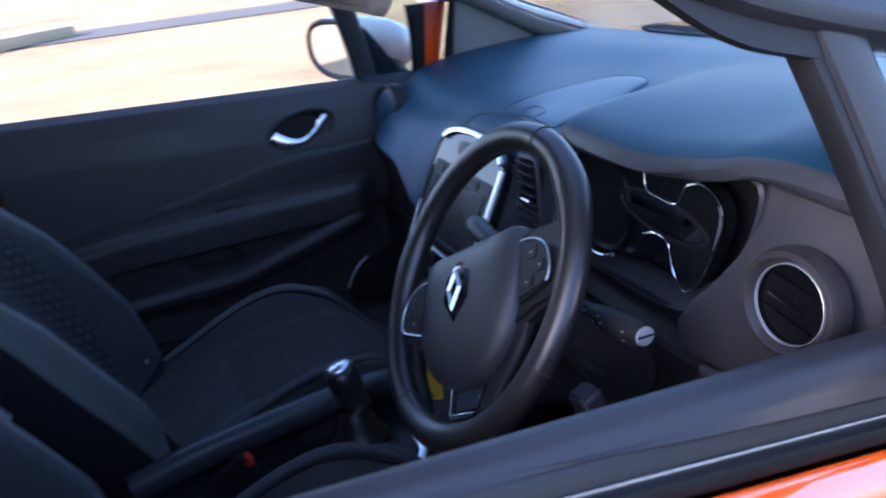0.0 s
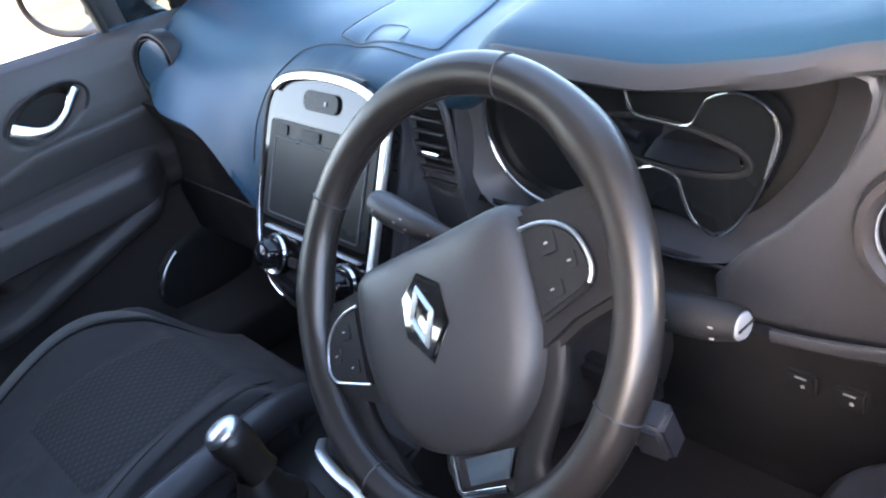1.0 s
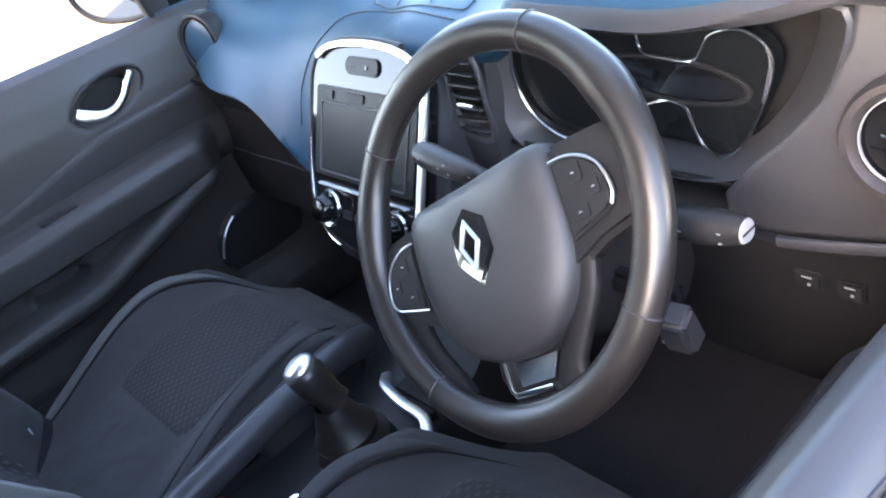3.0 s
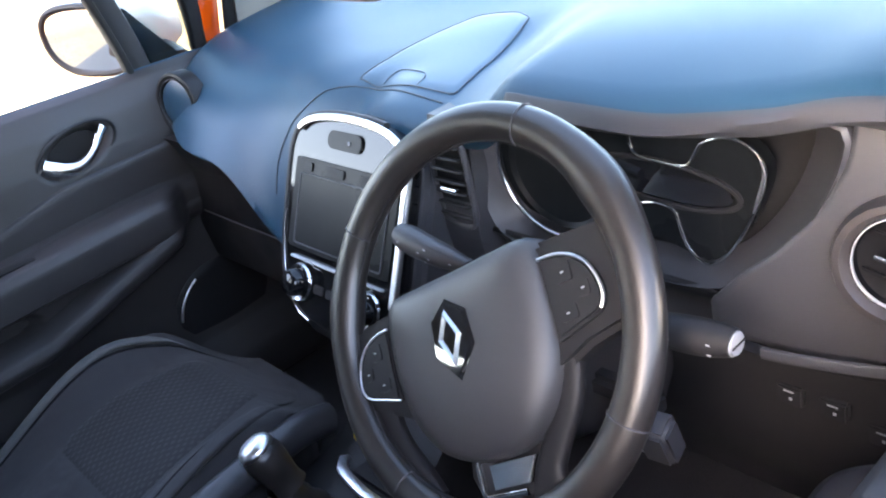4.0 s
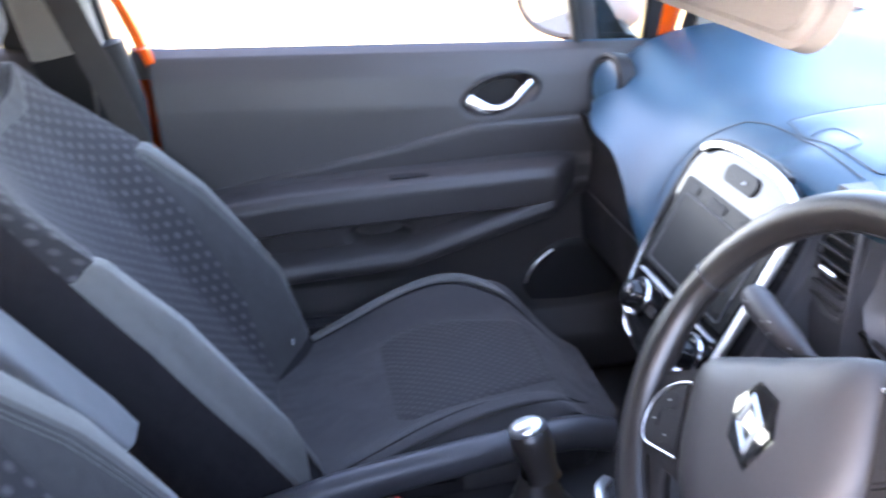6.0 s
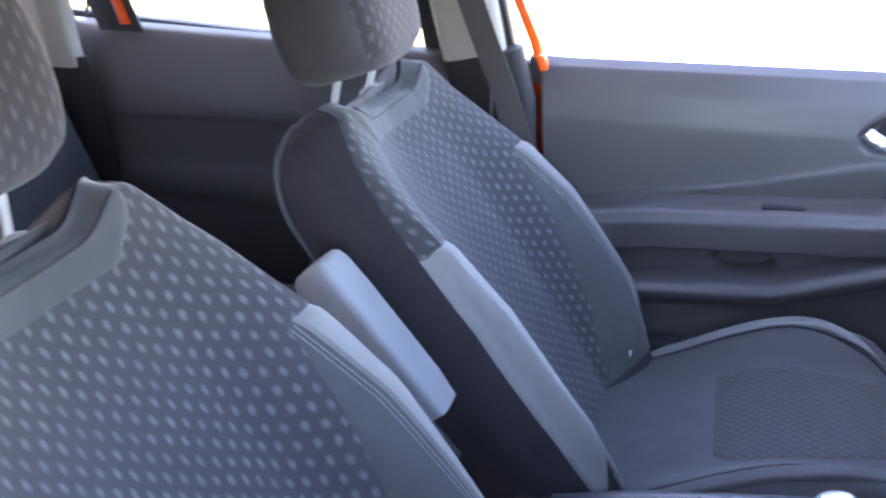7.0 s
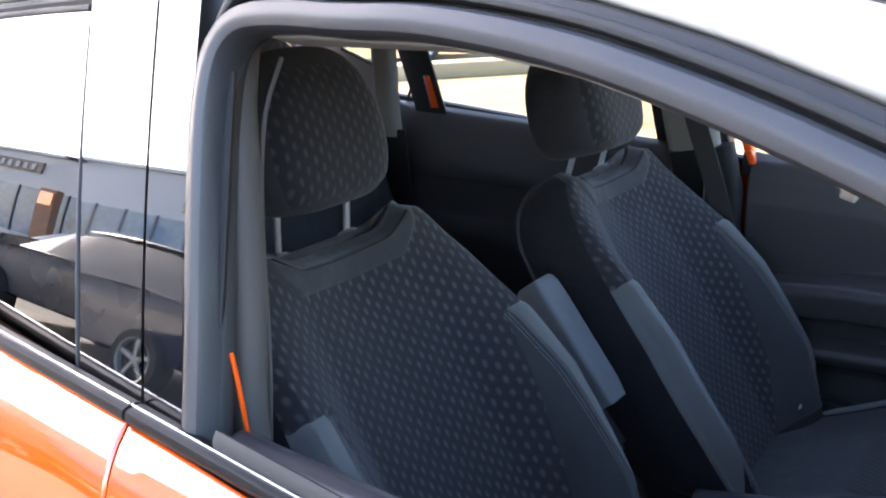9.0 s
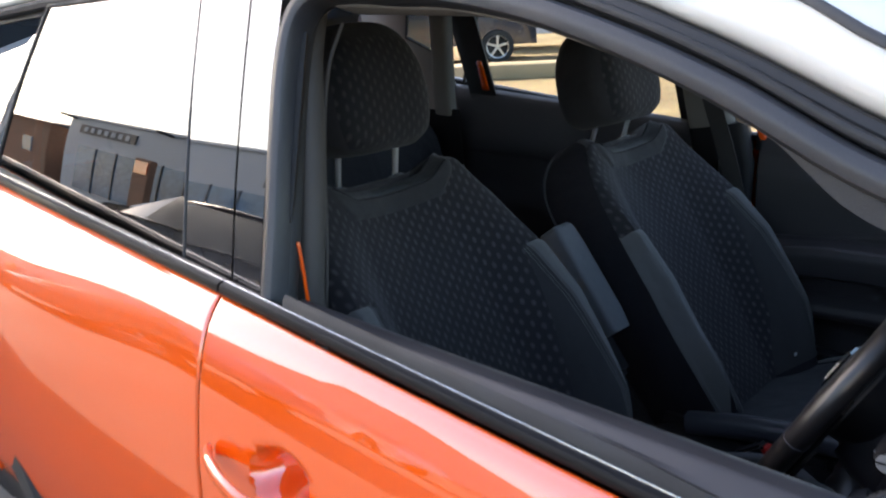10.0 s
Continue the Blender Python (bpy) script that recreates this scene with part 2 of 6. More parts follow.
BRICKWALL = surface("brown_brick", (0.3, 0.15, 0.09), 0.8, vary=0.25, big=0.7, grain=8, bump=0.2)
HEDGE = surface("dark_leaves", (0.04, 0.055, 0.03), 0.7, vary=0.5, big=5, grain=30, bump=0.3)
TYRE = surface("tyre", (0.02, 0.02, 0.02), 0.8, vary=0.3, big=9, grain=90, bump=0.3)
ALLOY = surface("alloy", (0.6, 0.6, 0.6), 0.35, metal=1.0, vary=0.1, bump=0.0)
GREYPAINT = surface("grey_paint", (0.04, 0.04, 0.045), 0.35, vary=0.05, big=2, bump=0.0, coat=1.0)
DARKPAINT = surface("dark_blue_paint", (0.02, 0.028, 0.05), 0.25, vary=0.1, big=2, bump=0.0, coat=1.0)
WHITEPAINT = surface("white_paint", (0.75, 0.75, 0.74), 0.3, vary=0.05, big=2, bump=0.0, coat=1.0)


def sandy_ground():
    m, nt, bsdf = node_mat("sunlit_sandy_gravel")
    tc = nt.nodes.new("ShaderNodeTexCoord")
    cols = nt.nodes.new("ShaderNodeValToRGB")
    cols.color_ramp.elements[0].color, cols.color_ramp.elements[1].color = (0.15, 0.102, 0.048, 1), (0.33, 0.235, 0.11, 1)
    cols.color_ramp.elements[0].position, cols.color_ramp.elements[1].position = 0.3, 0.62
    big = nt.nodes.new("ShaderNodeTexNoise")
    big.inputs["Scale"].default_value, big.inputs["Detail"].default_value, big.inputs["Roughness"].default_value = 0.35, 8, 0.65
    small = nt.nodes.new("ShaderNodeTexVoronoi")
    small.inputs["Scale"].default_value = 38
    for n in (big, small):
        nt.links.new(tc.outputs["Object"], n.inputs["Vector"])
    nt.links.new(big.outputs["Fac"], cols.inputs["Fac"])
    mix = nt.nodes.new("ShaderNodeMix")
    mix.data_type, mix.blend_type = "RGBA", "MULTIPLY"
    mix.inputs["Factor"].default_value = 0.35
    nt.links.new(cols.outputs[0], mix.inputs["A"])
    nt.links.new(small.outputs["Color"], mix.inputs["B"])
    nt.links.new(mix.outputs["Result"], bsdf.inputs["Base Color"])
    bsdf.inputs["Roughness"].default_value = 0.95
    b = nt.nodes.new("ShaderNodeBump")
    b.inputs["Strength"].default_value, b.inputs["Distance"].default_value = 0.7, 0.02
    nt.links.new(small.outputs["Distance"], b.inputs["Height"])
    nt.links.new(b.outputs[0], bsdf.inputs["Normal"])
    return m


SAND = sandy_ground()
KERBSTONE = surface("pale_concrete", (0.36, 0.28, 0.17), 0.9, vary=0.2, big=1.2, grain=40, bump=0.4)
ASPHALT = surface("grey_asphalt", (0.042, 0.040, 0.037), 0.9, vary=0.3, big=0.8, grain=60, bump=0.6)

# ---- building tools ----
BASE = {}  # world matrix of each thing, by name


def thing(name, at, label, category, group="", kind=""):
    ob = new(name)
    ob.empty_display_size = 0.1
    ob.location = at
    BASE[ob.name] = Matrix.Translation(at)
    return tagged(ob, label, category, group, kind)


def part(name, bm, material, parent=None, label="", sharp=38, thick=0.0, offset=0.0):
    """Links bm, given in world coordinates, as one mesh under a thing or a part."""
    base = BASE[parent.name] if parent else Matrix.Identity(4)
    bm.transform(base.inverted())
    me = bpy.data.meshes.new(name)
    for f in bm.faces:
        f.smooth = True
    bm.to_mesh(me)
    bm.free()
    me.set_sharp_from_angle(angle=radians(sharp))
    me.materials.append(material)
    ob = new(name, me)
    ob.parent = parent
    BASE[ob.name] = base
    if thick:
        s = ob.modifiers.new("thickness", "SOLIDIFY")
        s.thickness, s.offset = thick, offset
        ob.modifiers.new("normals", "WEIGHTED_NORMAL").keep_sharp = True
    if label:
        tagged(ob, label)
    return ob


def spline(pts, n):
    """n points on a smooth curve through pts (any dimension), evenly by chord."""
    p = np.array(pts, float)
    d = np.concatenate([[0], np.cumsum(np.linalg.norm(np.diff(p, axis=0), axis=1))])
    tan = np.zeros_like(p)
    tan[1:-1] = (p[2:] - p[:-2]) / (d[2:] - d[:-2])[:, None]
    tan[0], tan[-1] = (p[1] - p[0]) / (d[1] - d[0]), (p[-1] - p[-2]) / (d[-1] - d[-2])
    out = []
    for s in np.linspace(0, d[-1], n):
        i = min(max(int(np.searchsorted(d, s, side="right")) - 1, 0), len(p) - 2)
        h = d[i + 1] - d[i]
        t = (s - d[i]) / h
        out.append((2 * t**3 - 3 * t**2 + 1) * p[i] + (t**3 - 2 * t**2 + t) * h * tan[i] + (3 * t**2 - 2 * t**3) * p[i + 1] + (t**3 - t**2) * h * tan[i + 1])
    return np.array(out)


def grid(f, nu, nv, wrap=False):
    """A sheet of nu x nv quads from f(u, v), u and v from 0 to 1."""
    bm = bmesh.new()
    vs = [[bm.verts.new(f(i / nu, j / nv)) for j in range(nv + 1)] for i in range(nu if wrap else nu + 1)]
    for i in range(nu):
        for j in range(nv):
            a, b = vs[i], vs[(i + 1) % len(vs)]
            bm.faces.new((a[j], b[j], b[j + 1], a[j + 1]))
    return bm


def loft(rings, closed=True, caps=True):
    """A skin over rings of equal length."""
    bm = bmesh.new()
    vs = [[bm.verts.new(p) for p in r] for r in rings]
    m = len(rings[0])
    for a, b in zip(vs, vs[1:]):
        for j in range(m if closed else m - 1):
            bm.faces.new((a[j], a[(j + 1) % m], b[(j + 1) % m], b[j]))
    if closed and caps:
        bm.faces.new(vs[0][::-1])
        bm.faces.new(vs[-1])
    bmesh.ops.recalc_face_normals(bm, faces=bm.faces)
    return bm


def sweep(path, profile, up=(0, 0, 1), closed=False, caps=True):
    """A bar along path; profile: its section as (across, along up)."""
    p = [Vector(q) for q in path]
    rings = []
    for i, q in enumerate(p):
        a = p[i - 1] if (i or closed) else q
        b = p[(i + 1) % len(p)] if (closed or i + 1 < len(p)) else q
        t = (b - a).normalized()
        side = t.cross(Vector(up[i] if isinstance(up, list) else up)).normalized()
        v = side.cross(t).normalized()
        rings.append([q + side * s + v * w for s, w in profile])
    if closed:
        rings.append(rings[0])
    bm = loft(rings, True, caps and not closed)
    if closed:
        bmesh.ops.remove_doubles(bm, verts=bm.verts, dist=1e-6)
        bmesh.ops.recalc_face_normals(bm, faces=bm.faces)
    return bm


def circle(r, n=10, sx=1.0):
    return [(r * sx * math.cos(2 * math.pi * i / n), r * math.sin(2 * math.pi * i / n)) for i in range(n)]


def band(w, h, r=0.2, n=2):
    """A rounded flat section, w across, h high."""
    c = min(w, h) * r
    out = []
    for sx, sy, a0 in ((1, 1, 0), (-1, 1, 90), (-1, -1, 180), (1, -1, 270)):
        for k in range(n + 1):
            a = radians(a0 + 90 * k / n)
            out.append((sx * (w / 2 - c) + c * math.cos(a), sy * (h / 2 - c) + c * math.sin(a)))
    return out


def tube(path, r, n=10, up=(0.13, 0.31, 0.94)):
    return sweep(path, circle(r, n), up)


def prism(outline, origin, ax, ay, depth, bevel=0.0, seg=2):
    """A plate: outline in the plane of ax and ay at origin, going depth along ax x ay."""
    o, ax, ay = Vector(origin), Vector(ax).normalized(), Vector(ay).normalized()
    n = ax.cross(ay)
    bm = bmesh.new()
    f = bm.faces.new([bm.verts.new(o + ax * a + ay * b) for a, b in outline])
    ext = bmesh.ops.extrude_face_region(bm, geom=[f])
    bmesh.ops.translate(bm, verts=[v for v in ext["geom"] if isinstance(v, bmesh.types.BMVert)], vec=n * depth)
    bmesh.ops.recalc_face_normals(bm, faces=bm.faces)
    if bevel:
        top = [e for e in bm.edges if all(abs((v.co - o).dot(n) - depth) < 1e-6 for v in e.verts)]
        bmesh.ops.bevel(bm, geom=top, offset=bevel, segments=seg, affect="EDGES", clamp_overlap=True)
    return bm


def rbox(c, size, bevel=0.005, seg=2, rot=(0, 0, 0)):
    bm = bmesh.new()
    bmesh.ops.create_cube(bm, size=1)
    bmesh.ops.scale(bm, vec=size, verts=bm.verts)
    if bevel:
        bmesh.ops.bevel(bm, geom=bm.edges, offset=bevel, segments=seg, affect="EDGES", clamp_overlap=True)
    bm.transform(pose(*c, *rot))
    return bm


def lathe(profile, origin, axis, n=32):
    """Turns (radius, along axis) round the axis."""
    q = Vector((0, 0, 1)).rotation_difference(Vector(axis).normalized()).to_matrix()
    o = Vector(origin)
    rings = []
    for i in range(n):
        a = 2 * math.pi * i / n
        rings.append([o + q @ Vector((r * math.cos(a), r * math.sin(a), h)) for r, h in profile])
    rings.append(rings[0])
    bm = loft(rings, False)
    bmesh.ops.remove_doubles(bm, verts=bm.verts, dist=1e-6)
    bmesh.ops.recalc_face_normals(bm, faces=bm.faces)
    return bm


def lerp(x, xs, ys):
    return float(np.interp(x, xs, ys))


def smooth(t):
    t = min(max(t, 0.0), 1.0)
    return t * t * (3 - 2 * t)


def rounded(w, h, r, n=5, cx=0.0, cy=0.0):
    """The outline of a rounded rectangle."""
    out = []
    for sx, sy, a0 in ((1, 1, 0), (-1, 1, 90), (-1, -1, 180), (1, -1, 270)):
        for k in range(n + 1):
            a = radians(a0 + 90 * k / n)
            out.append((cx + sx * (w / 2 - r) + r * math.cos(a), cy + sy * (h / 2 - r) + r * math.sin(a)))
    return out

# ---- the car: plan of its sides (x right, y to the nose, z up, mirrored for the other side) ----


def glass_x(z):
    """Half the width at the side windows."""
    return 0.765 - 0.28 * (z - 1.06)


def belt(y):
    """Height of the inner window sill."""
    return 1.056 - 0.033 * y + 0.04 * max(0.0, -y - 0.6)


def paint_top(y):
    """Height of the upper edge of the painted door skin."""
    return 0.985 - 0.1 * y


def head(y):
    """Height of the upper edge of the side window opening."""
    return lerp(y, [-2.0, -1.75, -1.5, -1.0, -0.6, -0.4, -0.27, -0.15, -0.03, 0.12, 0.3, 0.5, 0.66, 0.9],
                [1.36, 1.405, 1.425, 1.447, 1.456, 1.448, 1.428, 1.395, 1.352, 1.287, 1.238, 1.19, 1.10, 0.98])


def skin_x(y, z):
    """Half the width of the painted doors."""
    zz = z - (paint_top(y) - 1.02)
    a = lerp(zz, [0.2, 0.35, 0.5, 0.62, 0.70, 0.78, 0.85, 0.90, 0.94, 0.965, 0.98, 1.0, 1.02], [0.80, 0.846, 0.867, 0.8765, 0.879, 0.8745, 0.8655, 0.857, 0.847, 0.838, 0.831, 0.818, 0.80])
    b = lerp(zz, [0.2, 0.35, 0.5, 0.62, 0.70, 0.78, 0.85, 0.90, 0.94, 0.965, 0.98, 1.0, 1.02], [0.80, 0.846, 0.867, 0.8765, 0.879, 0.8745, 0.865, 0.855, 0.8445, 0.8365, 0.831, 0.823, 0.812])
    c = lerp(zz, [0.2, 0.35, 0.5, 0.62, 0.70, 0.78, 0.85, 0.89, 0.92, 0.945, 0.97, 1.0, 1.02], [0.8, 0.85, 0.872, 0.884, 0.888, 0.887, 0.882, 0.874, 0.863, 0.851, 0.836, 0.815, 0.8])
    a = c + (a - c) * smooth((y + 1.4) / 0.6)
    return a + (b - a) * 0.75 * smooth((y + 0.85) / 0.45)


def screen_z(y):
    """Height of the windscreen."""
    return lerp(y, [-0.5, -0.02, 0.2, 0.4, 0.55, 0.66, 0.86, 1.2], [1.716, 1.50, 1.397, 1.293, 1.210, 1.156, 1.082, 0.98])


def screen_x(y):
    return 0.60 + 0.1 * max(0.0, y) / 0.85


car = thing("car", (0, -0.6, 0), "orange parked hatchback with ivory roof, driver window open", "car")


def door_skin(s, y0, y1, name, n=24):
    def f(u, v):
        top = paint_top(y0 + (y1 - y0) * u)
        z = top - v * (top - 0.32)
        y = y0 + (y1 - y0) * u
        x = skin_x(y, z)
        # rounded-in edges at the shut lines
        e = min(u * (y1 - y0), (1 - u) * (y1 - y0))
        x -= 0.003 * (1 - smooth(e / 0.004))
        if s > 0:  # finger bowl behind the outer handle
            x -= 0.066 * smooth((1.12 - math.hypot((y + 0.540) / 0.056, (z - 0.850) / 0.044)) / 0.6)
        return (s * x, y, z)
    us = sorted({0, 0.001, 0.002, 0.003, 0.006, 0.994, 0.997, 0.998, 0.999, 1} | {i / n for i in range(n + 1)})
    nz = 40 if n < 50 else 110
    rows = [[f(u, j / nz) for j in range(nz + 1)] for u in us]
    bm = loft(rows, False)
    return part(name, bm, ORANGE, car, thick=0.012, offset=-s * 1.0)


def side(s):
    """One side of the shell: doors, window frames, pillars, seals and glass."""

    def on(y, z, out=0.0):
        return Vector((s * (glass_x(z) + out), y, z))

    nrm = Vector((s * 1, 0, 0.28)).normalized()
    front = door_skin(s, -0.7307, 0.80, "front_door", 110 if s > 0 else 24)
    rear = door_skin(s, -1.72, -0.7333, "rear_door")
    tagged(front, "orange painted front door with black window frame")
    # window frame of the front door: up the rear edge, along the head, down to the mirror corner
    pts = [(-0.640, belt(-0.62) - 0.06), (-0.655, 1.15), (-0.672, 1.28), (-0.680, 1.38), (-0.670, 1.44), (-0.640, 1.468), (-0.58, 1.474)] if s > 0 else [(-0.625, belt(-0.62) - 0.06), (-0.640, 1.15), (-0.658, 1.28), (-0.668, 1.38), (-0.660, 1.44), (-0.635, 1.468), (-0.58, 1.474)]
    pts += [(y, head(y) + 0.018) for y in (-0.5, -0.4, -0.27, -0.15, -0.03, 0.12, 0.3, 0.5, 0.62)]
    path = [on(y, z, 0.0) for y, z in spline(pts, 150)]
    part("window_frame", sweep(path, band(0.03, 0.05, 0.4), [nrm] * 150), SEALGREY, front, "dark grey window frame")
    inner = [on(y, z, -0.016) for y, z in spline([(p[0] + (0.010 if i < 4 else 0.008 if i < 6 else 0), p[1] - (0.010 if i > 4 else 0)) for i, p in enumerate(pts)], 150)]
    part("window_seal", sweep(inner, band(0.012, 0.022, 0.45), [nrm] * 150), RUBBER, front)
    outer = [on(y, z, 0.004) for y, z in spline([(p[0] - (0.02 if i < 4 else 0.014 if i < 6 else 0), p[1] + (0.026 if i > 4 else 0.0)) for i, p in enumerate(pts)], 150)]
    part("outer_seal", sweep(outer, band(0.011, 0.018, 0.45), [nrm] * 150), RUBBER, front)
    # bright upright edge of the door frame
    up = [on(y - 0.026, z, 0.004) for y, z in spline(pts[:4], 20)]
    part("frame_edge", sweep(up, band(0.02, 0.02, 0.4), [nrm] * 20), SEALGREY, front)
    # soft lower edge of the frame head beside the divider bar
    low = [(y, head(y) - 0.020 * smooth((y - 0.01) / 0.09)) for y in np.linspace(-0.02, 0.21, 18)]
    part("head_seal", loft([[on(y, head(y) + 0.012, 0.008), on(y, z + 0.003, 0.006), on(y, z, -0.004), on(y, z + 0.003, -0.014), on(y, head(y) + 0.012, -0.016)] for y, z in low]), RUBBER, front)
    # divider bar and quarter light
    dv = [on(y, z, -0.002) for y, z in spline([(0.264, 1.02), (0.247, 1.1), (0.217, 1.2), (0.188, 1.285)], 16)]
    part("divider_bar", sweep(dv, band(0.042, 0.03, 0.3), [nrm] * 16), SEALGREY, front, "dark grey bar beside the quarter light")
    dv2 = [p + Vector((-s * 0.008, -0.025, 0)) for p in dv]
    part("glass_channel", sweep(dv2, band(0.014, 0.03, 0.4), [nrm] * 16), RUBBER, front)
    quarter = [(0.262, belt(0.24) - 0.03)] + [(y, head(y)) for y in (0.20, 0.28, 0.385)] + [(0.385, belt(0.4) - 0.03)]
    bm = bmesh.new()
    bm.faces.new([bm.verts.new(on(y, z, -0.005)) for y, z in quarter])
    g = part("quarter_light", bm, GLASS, front, "clear quarter glass", thick=0.004)
    g.visible_shadow = False
    sail = [(0.262, belt(0.26) - 0.03), (0.243, 1.165), (0.262, 1.165), (0.345, belt(0.34) + 0.012), (0.352, belt(0.35) - 0.03)]
    bm = bmesh.new()
    bm.faces.new([bm.verts.new(on(y, z, 0.012)) for y, z in sail])
    part("mirror_sail", bm, DARK, front, "black sail at the foot of the mirror", thick=0.01)
    part("corner_frame", grid(lambda u, v: on(0.368 + 0.03 * u + (0.014 - 0.03 * v) * (1 - u) * v, belt(0.4) - 0.04 + (head(0.40) + 0.03 - belt(0.4)) * v, -0.012), 4, 8), DARK, front, "black frame at the corner of the quarter light", thick=0.016)
    part("corner_panel", grid(lambda u, v: on(0.396 + 0.046 * u + 0.02 * v * u, belt(0.4) - 0.04 + (head(0.40) + 0.03 - belt(0.4)) * v, 0.012), 4, 8), ORANGE, front, "orange corner of the door beside the quarter light", thick=0.008)
    part("corner_seal", grid(lambda u, v: on(0.436 + 0.045 * u + 0.02 * v, belt(0.4) - 0.04 + (head(0.40) + 0.03 - belt(0.4)) * v, -0.02 - 0.02 * u), 4, 8), RUBBER, front, "black seal of the door corner", thick=0.012)
    # sill: strip with its highlight line, seal and the rolled top of the door trim
    ys = np.linspace(-0.7295, 0.66, 40)
    part("belt_strip", sweep([Vector((s * 0.792, y, paint_top(y) + 0.009)) for y in ys], band(0.026, 0.018, 0.35), Vector((0, 0, 1))), BELT, front, "black belt strip")
    # chrome line stands in for the sky highlight on the black strip
    part("strip_highlight", sweep([Vector((s * 0.7935, y, paint_top(y) + 0.019)) for y in ys], band(0.003, 0.004, 0.45), Vector((0, 0, 1))), CHROME, front, "sky highlight on the belt strip, built as a chrome line")
    ys2 = np.linspace(-0.60, 0.64, 34)
    part("belt_seal", loft([[Vector((s * 0.792, y, paint_top(y) + 0.012)), Vector((s * 0.789, y, paint_top(y) + 0.03)), Vector((s * 0.784, y, paint_top(y) + 0.036)), Vector((s * 0.776, y, paint_top(y) + 0.03)), Vector((s * 0.77, y, paint_top(y) - 0.02))] for y in ys2]), RUBBER, front)
    if s < 0:
        # edge coloured with the blue sky it reflects
        part("sill_strip", sweep([Vector((s * 0.760, y, belt(y) + 0.0005)) for y in np.linspace(-0.572, 0.44, 24)], band(0.030, 0.008, 0.4), Vector((s * 0.3, 0, 1))), SKYDASH, front, "sill edge along the window, sky reflection in its blue")
    # inner trim of the front door

    def trim(u, v):
        lo = -0.61 if s > 0 else lerp(v, [0.0, 0.35, 1.0], [-0.578, -0.556, -0.52])
        y = lo + (0.49 - lo) * u
        b = belt(y)
        ledge = lerp(y, [-0.6, -0.35, 0.1, 0.2, 0.5], [0.80, 0.825, 0.838, 0.838, 0.83])
        low = lerp(y, [-0.6, -0.36, -0.13, 0.16, 0.22, 0.5], [0.66, 0.67, 0.68, 0.765, 0.79, 0.79])
        crease = lerp(y, [-0.6, -0.37, -0.18, 0.02, 0.24, 0.5], [0.80, 0.845, 0.875, 0.918, 0.92, 0.92])
        depth = 0.062 * smooth((0.22 - y) / 0.07)
        b -= 0.022 * (s > 0)
        prof = [(0.783, min(paint_top(y) + 0.03, b - 0.006)), (0.776, b - 0.014), (0.765, b - 0.004), (0.75, b - 0.001), (0.735, b - 0.012), (0.715, b - 0.05), (0.703, b - 0.1), (0.700, crease + 0.012), (0.699, crease), (0.692, crease - 0.006),
                (0.694, ledge + 0.012), (0.692 - depth * 0.3, ledge + 0.004), (0.688 - depth * 0.9, ledge - 0.002), (0.685 - depth, ledge - 0.014), (0.688 - depth, ledge - 0.06), (0.70 - depth * 0.7, ledge - 0.075), (0.70 - depth * 0.6, low + 0.03), (0.688 - depth, low + 0.012), (0.684 - depth, low), (0.69 - depth, low - 0.012), (0.705, low - 0.03),
                (0.712, 0.6), (0.70, 0.5), (0.66, 0.44), (0.66, 0.36)]
        i = v * (len(prof) - 1)
        k = min(int(i), len(prof) - 2)
        t = i - k
        a, c = prof[k], prof[k + 1]
        z = a[1] + (c[1] - a[1]) * t
        dy, dz = y - 0.068, z - 0.968 - 0.19 * (y - 0.068)
        bowl = 0.034 * smooth((1.06 - math.hypot(dy / 0.074, dz / 0.037)) / 0.42)
        pull = 0.030 * smooth((1.1 - math.hypot((y + 0.178) / 0.066, (z - 0.728) / 0.028)) / 0.35)
        return (s * (a[0] + (c[0] - a[0]) * t + (bowl + pull) * (s < 0)), y, z)
    part("inner_trim", grid(trim, 200, 192), DOORTRIM if s < 0 else SILLTRIM, front, "dark grained inner door trim with armrest", sharp=60, thick=0.008, offset=s * 1.0)
    # pull handle: dark recess with a bright curved lever
    if s < 0:
        hz, hy, hx = 0.968, 0.068, 0.698
        rec = [(0.079 * math.cos(a), 0.0415 * math.sin(a) + 0.015 * math.cos(a)) for a in [2 * math.pi * i / 40 for i in range(40)]]
        part("handle_bezel", sweep([Vector((s * (hx + 0.001), hy + a, hz + b)) for a, b in rec], circle(0.0035, 8), Vector((s * 1, 0, 0)), closed=True), DARK, front)
        bm = bmesh.new()
        bm.faces.new([bm.verts.new((s * (hx + 0.026), hy + a * 0.62, hz + b * 0.62)) for a, b in rec])
        part("handle_recess", bm, DARK, front, "dark recess behind the pull handle", thick=0.003)
        lev = spline([(-0.066, -0.002), (-0.052, -0.013), (-0.03, -0.023), (0.0, -0.022), (0.028, -0.006), (0.046, 0.013), (0.061, 0.026)], 24)
        wid = [0.014, 0.0155, 0.014, 0.010, 0.0072, 0.0066, 0.0072, 0.0085]
        rings = []
        for i, (a, b) in enumerate(lev):
            q = Vector((s * (hx - 0.002 - 0.010 * math.sin(math.pi * i / 23)), hy + a, hz + b))
            d = lev[min(i + 1, 23)] - lev[max(i - 1, 0)]
            d /= np.linalg.norm(d)
            up2 = Vector((0, -d[1], d[0]))
            wv = lerp(i / 23, np.linspace(0, 1, 8), wid)
            rings.append([q + Vector((s * 0.005 * math.sin(t), 0, 0)) + up2 * wv * math.cos(t) for t in [2 * math.pi * k / 10 for k in range(10)]])
